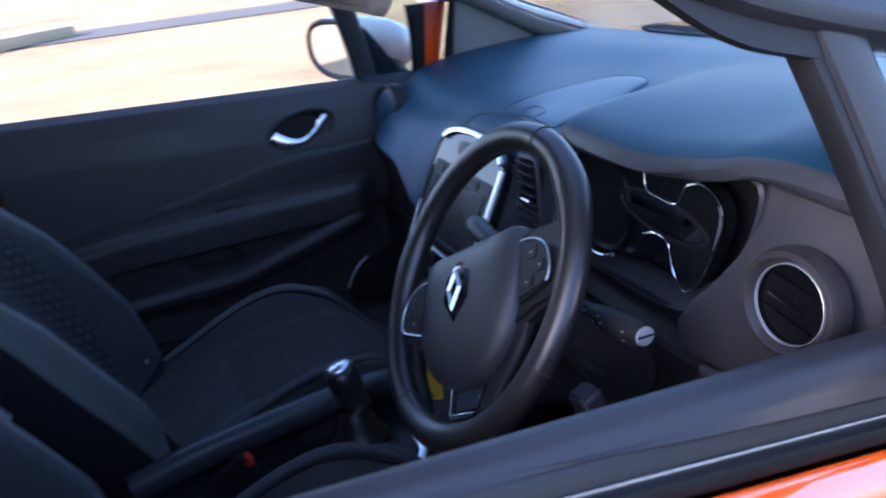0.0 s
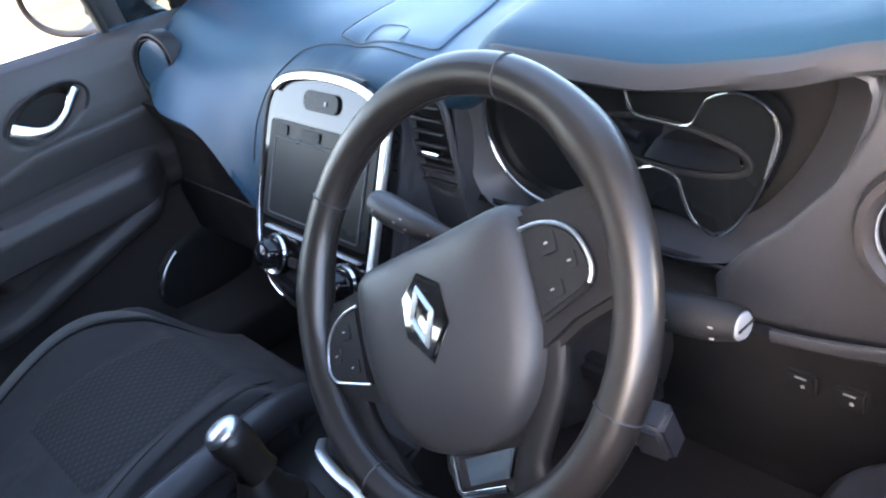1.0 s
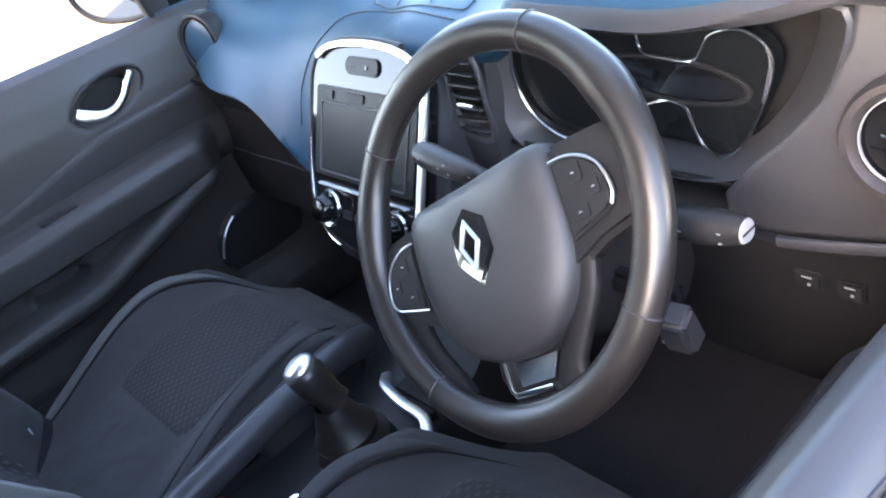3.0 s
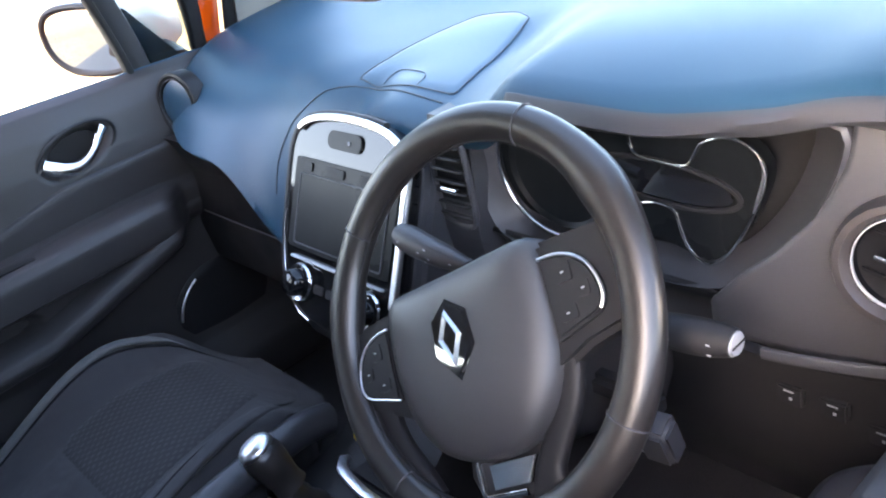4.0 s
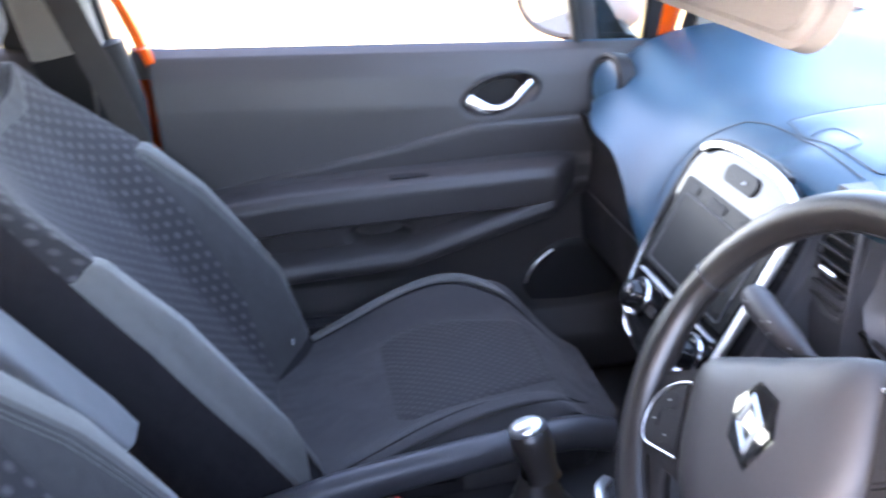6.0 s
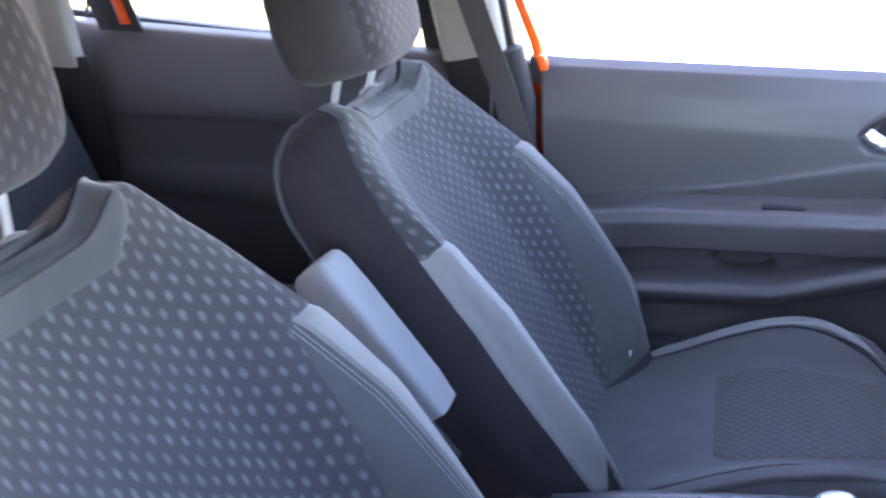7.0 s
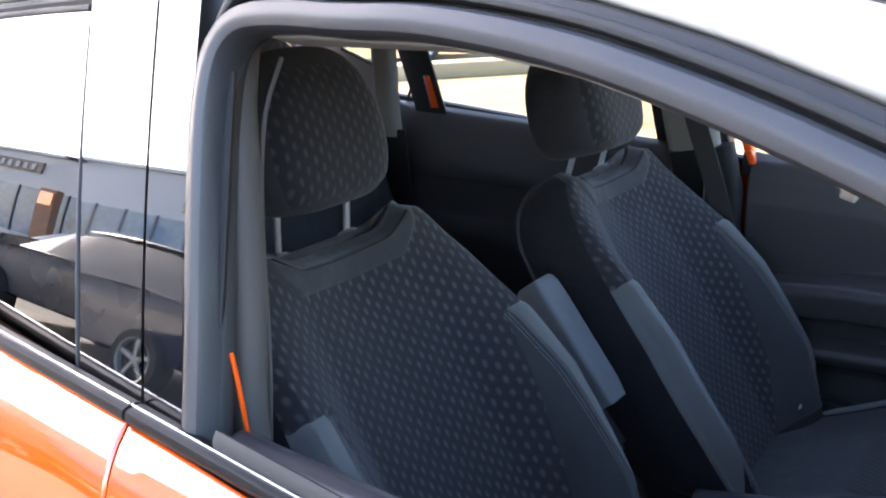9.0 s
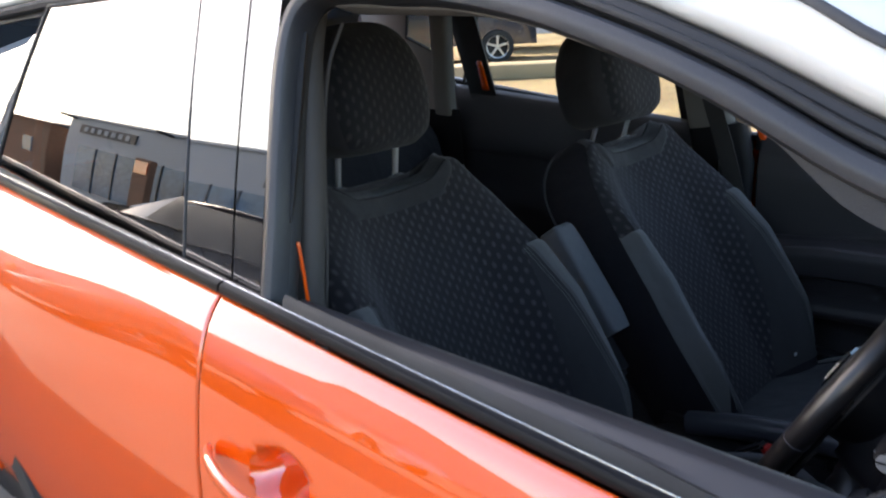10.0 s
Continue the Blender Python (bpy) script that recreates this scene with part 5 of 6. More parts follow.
def side_vent(c, axis, name, tilt, g, dome=False):
    ax = Vector(axis).normalized()
    q = Vector((0, 0, 1)).rotation_difference(ax).to_matrix().to_4x4()
    outer = [(0.060, -0.03), (0.060, -0.004), (0.0575, 0.001), (0.053, 0.0015), (0.049, -0.002)] if dome else [(0.066, -0.02), (0.066, 0.0), (0.062, 0.008), (0.055, 0.009), (0.050, 0.002)]
    shroud = part(name, lathe([(r * g, h * g) for r, h in outer + [(0.0475, -0.006), (0.047, -0.011), (0.001, -0.0115)]], c, ax, 44), DARK if dome else DOORTRIM, dash, "round side air vent")
    part("vent_ring", lathe([(r * g, h * g) for r, h in [(0.0475, -0.006), (0.0472, 0.0015), (0.0462, 0.002), (0.0458, -0.006)]], c, ax, 44), SEALGREY if dome else SILVER, shroud, "dark ring of the vent" if dome else "chrome ring of the vent")
    part("vent_ball", lathe([(r * g, h * g) for r, h in [(0.0455, -0.002), (0.044, -0.009), (0.04, -0.0105), (0.001, -0.011)]], Vector(c), ax, 40), BLACK, shroud, "black inside of the vent")
    if dome:
        part("vent_dome", lathe([(r * g, h * g) for r, h in [(0.0005, 0.0), (0.02, -0.0005), (0.036, -0.0015), (0.0435, -0.003), (0.0455, -0.008)]], c, ax, 36), SKYDISC, shroud, "vent centre with the sky's blue reflection in its colour")
    if dome:
        return
    flap = Vector((math.cos(tilt), 0, math.sin(tilt)))
    flap = (flap - ax * flap.dot(ax)).normalized()
    part("vent_bar", sweep([Vector(c) + ax * 0.003 + flap * t for t in (-0.026 * g, -0.015 * g, 0.0, 0.012 * g, 0.022 * g)], band(0.0045, 0.005, 0.4), ax), CHROME, shroud, "bright bar across the vent")
    for k in (-0.02 * g, 0.02 * g):
        other = ax.cross(flap)
        part("vent_slat", sweep([Vector(c) - ax * 0.004 + other * k + flap * t for t in (-0.034 * g, 0.0, 0.034 * g)], band(0.003, 0.004, 0.4), ax), BLACK, shroud)


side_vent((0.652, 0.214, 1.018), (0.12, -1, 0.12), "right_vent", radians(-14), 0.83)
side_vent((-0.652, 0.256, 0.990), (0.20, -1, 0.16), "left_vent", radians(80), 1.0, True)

# ---- steering wheel ----
wheel = thing("steering_wheel", (0.36, 0.06, 0.98), "black leather steering wheel turned slightly off centre", "steering wheel")
TILT_W, TURN_W = radians(30), radians(33)
WN = Vector((0, -math.cos(TILT_W), math.sin(TILT_W)))
WUP = Vector((0, math.sin(TILT_W), math.cos(TILT_W)))
WX = Vector((math.cos(TURN_W), 0, 0)) + WUP * math.sin(TURN_W)
WY = Vector((-math.sin(TURN_W), 0, 0)) + WUP * math.cos(TURN_W)
WC = Vector((0.36, 0, 0.98)) - 0.02 * WN + 0.02 * WUP - 0.008 * WX


def on_wheel(a, b, out=0.0):
    return WC + WX * a + WY * b + WN * out


RIM = Vector((0.008, 0, 0))
rings = []
for i in range(96):
    t = 2 * math.pi * i / 96
    deg = math.degrees(t) % 360
    thumb = max(0.0, 1 - min(abs(deg - 20), abs(deg - 160)) / 16)
    low = smooth((abs(((deg - 270 + 180) % 360) - 180) - 25) / -12 + 1)
    r1, r2 = 0.0168 + 0.003 * thumb, 0.0155 + 0.002 * thumb
    c = on_wheel(0.18 * math.cos(t), 0.18 * math.sin(t)) + RIM
    e = WX * math.cos(t) + WY * math.sin(t)
    rings.append([c + e * r1 * math.cos(a) * (1.0 if math.cos(a) > 0 else 1.12) + WN * r2 * math.sin(a) for a in [2 * math.pi * k / 18 for k in range(18)]])
rings.append(rings[0])
bm = loft(rings, True, False)
bmesh.ops.remove_doubles(bm, verts=bm.verts, dist=1e-6)
bmesh.ops.recalc_face_normals(bm, faces=bm.faces)
rim = part("rim", bm, LEATHER, wheel, "black leather rim", sharp=80)
for deg in (52, 133, -41.5, 224):
    t = radians(deg)
    c = on_wheel(0.18 * math.cos(t), 0.18 * math.sin(t)) + RIM
    e = WX * math.cos(t) + WY * math.sin(t)
    part("rim_seam", sweep([c + e * 0.0172 * math.cos(a) * (1.0 if math.cos(a) > 0 else 1.12) + WN * 0.0157 * math.sin(a) for a in np.linspace(0, 2 * math.pi, 25)[:-1]], circle(0.0009, 6), WX.cross(WY).cross(e), closed=True), HARD, rim)
# stitches along the inner side of the rim
stitch = part("stitching", sweep([on_wheel(0.1615 * math.cos(t), 0.1615 * math.sin(t), 0.002) + RIM for t in np.linspace(0, 2 * math.pi, 120)[:-1]], circle(0.0012, 6), WN, closed=True), DARK, rim)
half = [(0.0, 0.047), (0.05, 0.0475), (0.088, 0.046), (0.097, 0.036), (0.101, 0.0), (0.1, -0.035), (0.088, -0.078), (0.064, -0.108), (0.03, -0.124), (0.0, -0.127)]
shape = spline(half, 28)
shape = [(a, b) for a, b in shape] + [(-a, b) for a, b in shape[-2:0:-1]]
rings = []
for g, out in ((1.0, -0.022), (1.0, -0.006), (0.975, 0.004), (0.92, 0.0105), (0.8, 0.016), (0.6, 0.0195), (0.35, 0.021), (0.1, 0.0215)):
    rings.append([on_wheel(a * g, -0.04 + (b + 0.04) * g, out) for a, b in shape])
hub = part("airbag_cover", loft(rings), AIRBAG, wheel, "soft grey airbag cover", sharp=50)
hexa = [(0.0, 0.035), (0.022, 0.02), (0.025, -0.012), (0.0, -0.039), (-0.025, -0.012), (-0.022, 0.02)]
part("badge_plate", prism(hexa, on_wheel(0, -0.016, 0.0195), WX, WY, 0.005, 0.003), GLOSSBLACK, hub, "gloss black badge plate")
dia = [(0.0, 0.025), (0.014, 0.0), (0.0, -0.027), (-0.014, 0.0)]
dia_in = [(0.0, 0.0165), (0.0092, 0.0), (0.0, -0.0180), (-0.0092, 0.0)]
rings = []
for a, b in zip(dia, dia_in):
    rings.append([on_wheel(a[0], a[1] - 0.016, 0.0245), on_wheel((a[0] + b[0]) / 2, (a[1] + b[1]) / 2 - 0.016, 0.0280), on_wheel(b[0], b[1] - 0.016, 0.0245)])
rings.append(rings[0])
part("badge", loft(rings, False), STEEL, hub, "plain chrome diamond badge", sharp=20)
for s in (1, -1):
    spoke = [(s * a, b) for a, b in ((0.085, 0.038), (0.12, 0.036), (0.15, 0.034), (0.172, 0.03), (0.174, -0.03), (0.171, -0.052), (0.152, -0.055), (0.125, -0.06), (0.085, -0.076))]
    sp = part("spoke", prism(spoke if s > 0 else spoke[::-1], on_wheel(0, 0, -0.018), WX, WY, 0.018, 0.006), DARK, wheel, "black spoke")
    pod = spline([(s * a, b) for a, b in ((0.100, 0.020), (0.116, 0.019), (0.133, 0.013), (0.146, 0.002), (0.1525, -0.013), (0.1535, -0.027), (0.147, -0.037), (0.128, -0.043), (0.100, -0.050))], 26)
    pod = [(a, b) for a, b in pod]
    part("button_pod", prism(pod if s < 0 else pod[::-1], on_wheel(0, 0, -0.002), WX, WY, 0.009, 0.003), DARK, sp, "black button pod")
    part("pod_trim", sweep([on_wheel(a, b, 0.0065) for a, b in (pod[:17] if s > 0 else pod)], circle(0.0016 if s > 0 else 0.0011, 8), WN), BRIGHT, sp, "thin chrome line round the buttons")
    for a, b, w, h in ((0.122, 0.002, 0.018, 0.017), (0.138, -0.016, 0.013, 0.014), (0.118, -0.031, 0.020, 0.013)):
        bt = part("wheel_button", prism(rounded(w, h, 0.003, 3, s * a, b), on_wheel(0, 0, 0.0068), WX, WY, 0.0012, 0.0006), DARK, sp, "small black button")
        part("button_mark", prism(rounded(0.0034, 0.0014, 0.0005, 2, s * a, b), on_wheel(0, 0, 0.008), WX, WY, 0.0003), WHITEMARK, bt)
lower = [(-0.046, -0.112), (0.046, -0.112), (0.05, -0.135), (0.036, -0.166), (-0.036, -0.166), (-0.05, -0.135)]
sp = part("spoke", prism(lower[::-1], on_wheel(0, 0, -0.026), WX, WY, 0.014, 0.004), DARK, wheel, "black lower spoke")
part("spoke_trim", prism([(-0.016, -0.129), (0.038, -0.129), (0.026, -0.150), (-0.016, -0.150)][::-1], on_wheel(0, 0, -0.008), WX, WY, 0.004, 0.001), CHROME, sp, "bright plate of the lower spoke")
part("spoke_edge", sweep([on_wheel(a, b, -0.008) for a, b in ((-0.031, -0.124), (-0.031, -0.150), (-0.027, -0.156), (0.02, -0.157))], band(0.006, 0.006), WN), CHROME, sp, "bright edge of the lower spoke")
for arm_pts, wide_pts in ((((0.090, -0.062), (0.083, -0.092), (0.062, -0.120), (0.046, -0.144), (0.040, -0.172)), (0.017, 0.0125, 0.013, 0.02)),
                          (((-0.143, -0.045), (-0.139, -0.072), (-0.128, -0.098), (-0.112, -0.122), (-0.100, -0.148)), (0.018, 0.0145, 0.0145, 0.018))):
    arm_path = spline(list(arm_pts), 20)
    rings = []
    for i, (a, b) in enumerate(arm_path):
        d = arm_path[min(i + 1, 19)] - arm_path[max(i - 1, 0)]
        d = Vector((d[0], d[1], 0)).normalized()
        across = WX * d.y - WY * d.x
        wd = lerp(i / 19, [0, 0.3, 0.7, 1], list(wide_pts))
        rings.append([on_wheel(a, b, -0.012) + across * wd * math.cos(t) + WN * 0.008 * math.copysign(abs(math.sin(t)) ** 0.6, math.sin(t)) for t in np.linspace(0, 2 * math.pi, 21)[:-1]])
    part("spoke_arm", loft(rings), DARK, wheel, "black arm of the lower spoke")
part("hub_back", lathe([(0.075, -0.02), (0.07, -0.05), (0.06, -0.075), (0.001, -0.08)], on_wheel(0, -0.02, 0), WN, 32), DARK, wheel, "dark rear of the wheel hub")

# column shroud and stalks
column = thing("steering_column", (0.36, 0.15, 0.9), "dark steering column shroud with control stalks", "steering column")
rings = []
for d, w, h in ((-0.06, 0.062, 0.055), (-0.09, 0.072, 0.064), (-0.14, 0.075, 0.068), (-0.2, 0.07, 0.06), (-0.27, 0.065, 0.055)):
    c = Vector((0.36, 0, 0.98)) + WN * d - WUP * 0.028
    rings.append([c + Vector((1, 0, 0)) * w * (abs(math.cos(t)) ** 0.6) * (1 if math.cos(t) > 0 else -1) + WUP * h * (abs(math.sin(t)) ** 0.6) * (1 if math.sin(t) > 0 else -1) for t in np.linspace(0, 2 * math.pi, 29)[:-1]])
part("shroud", loft(rings), DOORTRIM, column, "dark column shroud", sharp=50)


def stalk(s):
    p0, p1 = Vector((0.36 + s * 0.06, 0.115, 0.965)), Vector((0.363 + s * 0.205, 0.114, 0.979))
    pts = [p0.lerp(p1, t) + Vector((0, -0.004 * math.sin(math.pi * t), 0)) for t in np.linspace(0, 1, 12)]
    rad = [r * (0.88 if s > 0 else 0.82) for r in ((0.0095, 0.0095, 0.0095, 0.0095, 0.0098, 0.0125, 0.0170, 0.0184, 0.0188, 0.0187, 0.0175, 0.0142) if s > 0 else (0.009, 0.009, 0.0095, 0.0105, 0.0135, 0.0165, 0.0175, 0.0182, 0.019, 0.0198, 0.0195, 0.0165))]
    rings = []
    for p, r in zip(pts, rad):
        rings.append([p + Vector((0, r * math.cos(t), r * 0.95 * math.sin(t))) for t in np.linspace(0, 2 * math.pi, 17)[:-1]])
    st = part("stalk", loft(rings), DOORTRIM if s < 0 else DARK, column, "black control stalk with white symbols")
    d = (p1 - p0).normalized()
    if s > 0:
        part("stalk_cap", lathe([(0.001, 0.003), (0.0095, 0.002), (0.0115, -0.001), (0.012, -0.004)], p1, d, 24), PALE, st, "pale end of the stalk")
        part("cap_line", rbox(p1 + d * 0.003, (0.001, 0.02, 0.0025), 0.0005), DARK, st)
    for t, dz in ((0.35, 0.002), (0.55, 0.0), (0.6, 0.008), (0.6, -0.006), (0.66, 0.003), (0.9, 0.004), (0.9, -0.006)):
        q = p0.lerp(p1, t)
        part("stalk_mark", rbox(q + Vector((0, -0.004 * math.sin(math.pi * t) - math.sqrt(max(lerp(t, np.linspace(0, 1, 12), rad) ** 2 - (dz / 0.95) ** 2, 0)) - 0.0002, dz)), (0.0034, 0.0006, 0.0014), 0.0), WHITEMARK, st)


stalk(1)
stalk(-1)
sat = part("audio_control", rbox((0.508, 0.084, 0.876), (0.032, 0.028, 0.05), 0.005, 3, (20, 0, 8)), HARD, column, "grey audio control pod with white symbols")
part("pod_arm", rbox((0.465, 0.10, 0.897), (0.075, 0.022, 0.024), 0.006), DARK, column)
for dz in (-0.012, 0.006):
    part("pod_mark", rbox((0.4985, 0.0695 - dz * 0.3, 0.876 + dz), (0.006, 0.0006, 0.006), 0.0, 1, (20, 0, 8)), WHITEMARK, sat)

# ---- centre console, gear lever, armrest ----
console = thing("centre_console", (0, -0.1, 0.4), "dark centre console between the seats", "console")
part("console_body", loft([[Vector((x, y, z)) for x, z in ((-0.105, 0.38), (-0.105, h - 0.02), (-0.095, h), (0.095, h), (0.105, h - 0.02), (0.105, 0.38))] for y, h in ((0.20, 0.66), (0.12, 0.60), (0.05, 0.575), (-0.1, 0.56), (-0.25, 0.555), (-0.45, 0.56), (-0.5, 0.54))]), DARK, console, "dark console body", sharp=30)
part("console_rail", sweep(spline([(-0.082, -0.42, 0.575), (-0.088, -0.30, 0.60), (-0.098, -0.15, 0.615), (-0.108, -0.05, 0.62), (-0.115, 0.04, 0.62), (-0.118, 0.09, 0.605)], 24), band(0.045, 0.05, 0.45, 3), Vector((0, 0, 1))), HARD, console, "raised grey side rail of the console")
part("console_trim", sweep(spline([(-0.035, 0.055, 0.595), (-0.01, 0.035, 0.602), (0.05, 0.022, 0.606), (0.10, 0.018, 0.606), (0.125, 0.0, 0.602)], 20), band(0.016, 0.01, 0.4), Vector((0, 0, 1))), BRIGHT, console, "bright strip in front of the gear lever")
part("console_tray", rbox((0.045, 0.08, 0.585), (0.10, 0.09, 0.03), 0.008), DARK, console)
lever = part("gear_lever", tube([(0.022, -0.058, 0.6), (0.02, -0.062, 0.64), (0.016, -0.07, 0.69)], 0.012, 12), DARK, console, "dark gear lever")
part("gaiter", lathe([(0.060, 0.0), (0.056, 0.012), (0.057, 0.022), (0.046, 0.036), (0.047, 0.046), (0.034, 0.064), (0.032, 0.074), (0.024, 0.09), (0.02, 0.1)], (0.024, -0.056, 0.568), (-0.08, -0.10, 1), 28), LEATHER, console, "creased gear lever gaiter")
KN = Vector((-0.34, -0.28, 1)).normalized()
KP = Vector((0.0105, -0.0805, 0.7452))
part("gear_knob", lathe([(0.001, -0.006), (0.020, -0.007), (0.0250, -0.012), (0.0268, -0.022), (0.0262, -0.036), (0.0235, -0.050), (0.021, -0.066), (0.023, -0.078)], KP, KN, 28), LEATHER, lever, "dark gear knob")
part("knob_cap", lathe([(0.0005, 0.004), (0.007, 0.0038), (0.013, 0.003), (0.018, 0.001), (0.022, -0.002), (0.0242, -0.006), (0.0246, -0.010), (0.0236, -0.013)], KP, KN, 36), BRIGHT, lever, "bright cap of the gear knob")
bk = part("belt_buckle", rbox((-0.042, -0.262, 0.570), (0.035, 0.07, 0.045), 0.006, 2, (35, 0, 0)), DARK, console, "black belt buckle")
part("release_button", rbox((-0.042, -0.238, 0.594), (0.027, 0.014, 0.018), 0.003, 2, (35, 0, 0)), RED, bk, "red release button")
part("switch_plate", rbox((0.018, -0.172, 0.573), (0.012, 0.025, 0.012), 0.003), CHROME, console, "small bright switch")

arm = thing("armrest", (-0.02, -0.62, 0.75), "pale grey folded-up armrest between the front seats", "armrest")
rings = []
ARMU, ARMN = Vector((0, -0.60, 0.80)), Vector((0, 0.80, 0.60))
for d, w, h in ((0.0, 0.026, 0.03), (0.006, 0.031, 0.028), (0.04, 0.034, 0.031), (0.2, 0.035, 0.032), (0.238, 0.034, 0.031), (0.25, 0.031, 0.028), (0.256, 0.025, 0.023)):
    c = Vector((-0.03, -0.572, 0.757)) + ARMU * d
    rings.append([c + Vector((w * (abs(math.cos(t)) ** 0.28) * (1 if math.cos(t) > 0 else -1), 0, 0)) + ARMN * h * (abs(math.sin(t)) ** 0.28) * (1 if math.sin(t) > 0 else -1) for t in np.linspace(0, 2 * math.pi, 33)[:-1]])
part("pad", loft(rings), ARMGREY, arm, "pale grey armrest pad", sharp=60)
part("hinge", rbox((-0.03, -0.585, 0.70), (0.05, 0.05, 0.10), 0.012, 3, (37, 0, 0)), DARK, arm)

card = thing("card_tag", (0.04, 0.066, 0.63), "yellow card tag hanging on a cord below the dash", "tag")
part("card", prism([(0.020, 0.712), (0.047, 0.726), (0.082, 0.701), (0.080, 0.676), (0.072, 0.668), (-0.002, 0.632), (-0.010, 0.637)], (0, 0.067, 0), (1, 0, 0), (0, 0, 1), 0.0012), YELLOW, card, "yellow card")
part("eyelet", lathe([(0.003, 0.0), (0.004, 0.001), (0.005, 0.0)], (0.03, 0.0655, 0.655), (0, -1, 0), 12), DARK, card)
part("cord", tube([(0.036, 0.067, 0.716), (0.045, 0.075, 0.76), (0.05, 0.10, 0.80)], 0.0012, 6), DARK, card)

# ---- front seats ----
REC = radians(31)
SU2 = Vector((0, -math.sin(REC), math.cos(REC)))
SF = Vector((0, math.cos(REC), math.sin(REC)))


WIDTHS = spline(list(zip([-0.06, 0.0, 0.1, 0.25, 0.4, 0.48, 0.54, 0.582, 0.62, 0.645, 0.66, 0.668], [0.225, 0.235, 0.26, 0.272, 0.265, 0.251, 0.234, 0.216, 0.196, 0.180, 0.164, 0.148])), 90)
REAR_WIDTHS = spline(list(zip([-0.06, 0.0, 0.1, 0.25, 0.4, 0.5, 0.56, 0.6, 0.63, 0.65, 0.662, 0.668], [0.218, 0.228, 0.252, 0.264, 0.258, 0.247, 0.246, 0.238, 0.222, 0.202, 0.18, 0.158])), 90)


def half_width(u):
    return lerp(u, WIDTHS[:, 0], WIDTHS[:, 1])


def rear_width(u):
    return lerp(u, REAR_WIDTHS[:, 0], REAR_WIDTHS[:, 1])


def face(x, u):
    """How far the backrest's front stands out at x across and u up."""
    w = half_width(u)
    b = lerp(u, [-0.05, 0.1, 0.3, 0.42, 0.5, 0.58, 0.67], [0.075, 0.10, 0.09, 0.063, 0.036, 0.014, 0.008])
    t = abs(x) / w
    hollow = lerp(u, [0.2, 0.45, 0.56, 0.64], [0.012, 0.022, 0.032, 0.022])
    return b * smooth((t - 0.42) / 0.48) * (1 - 0.45 * smooth((t - 0.93) / 0.07)) - hollow * (1 - smooth(t / 0.75)) * smooth(u / 0.2) - 0.026 * smooth((u - 0.635) / 0.033)


def sag(x, u):
    """Lowers the middle of the backrest's top, where the headrest posts enter."""
    return u - 0.034 * smooth((u - 0.59) / 0.07) * (1 - smooth((abs(x) - 0.085) / 0.075))


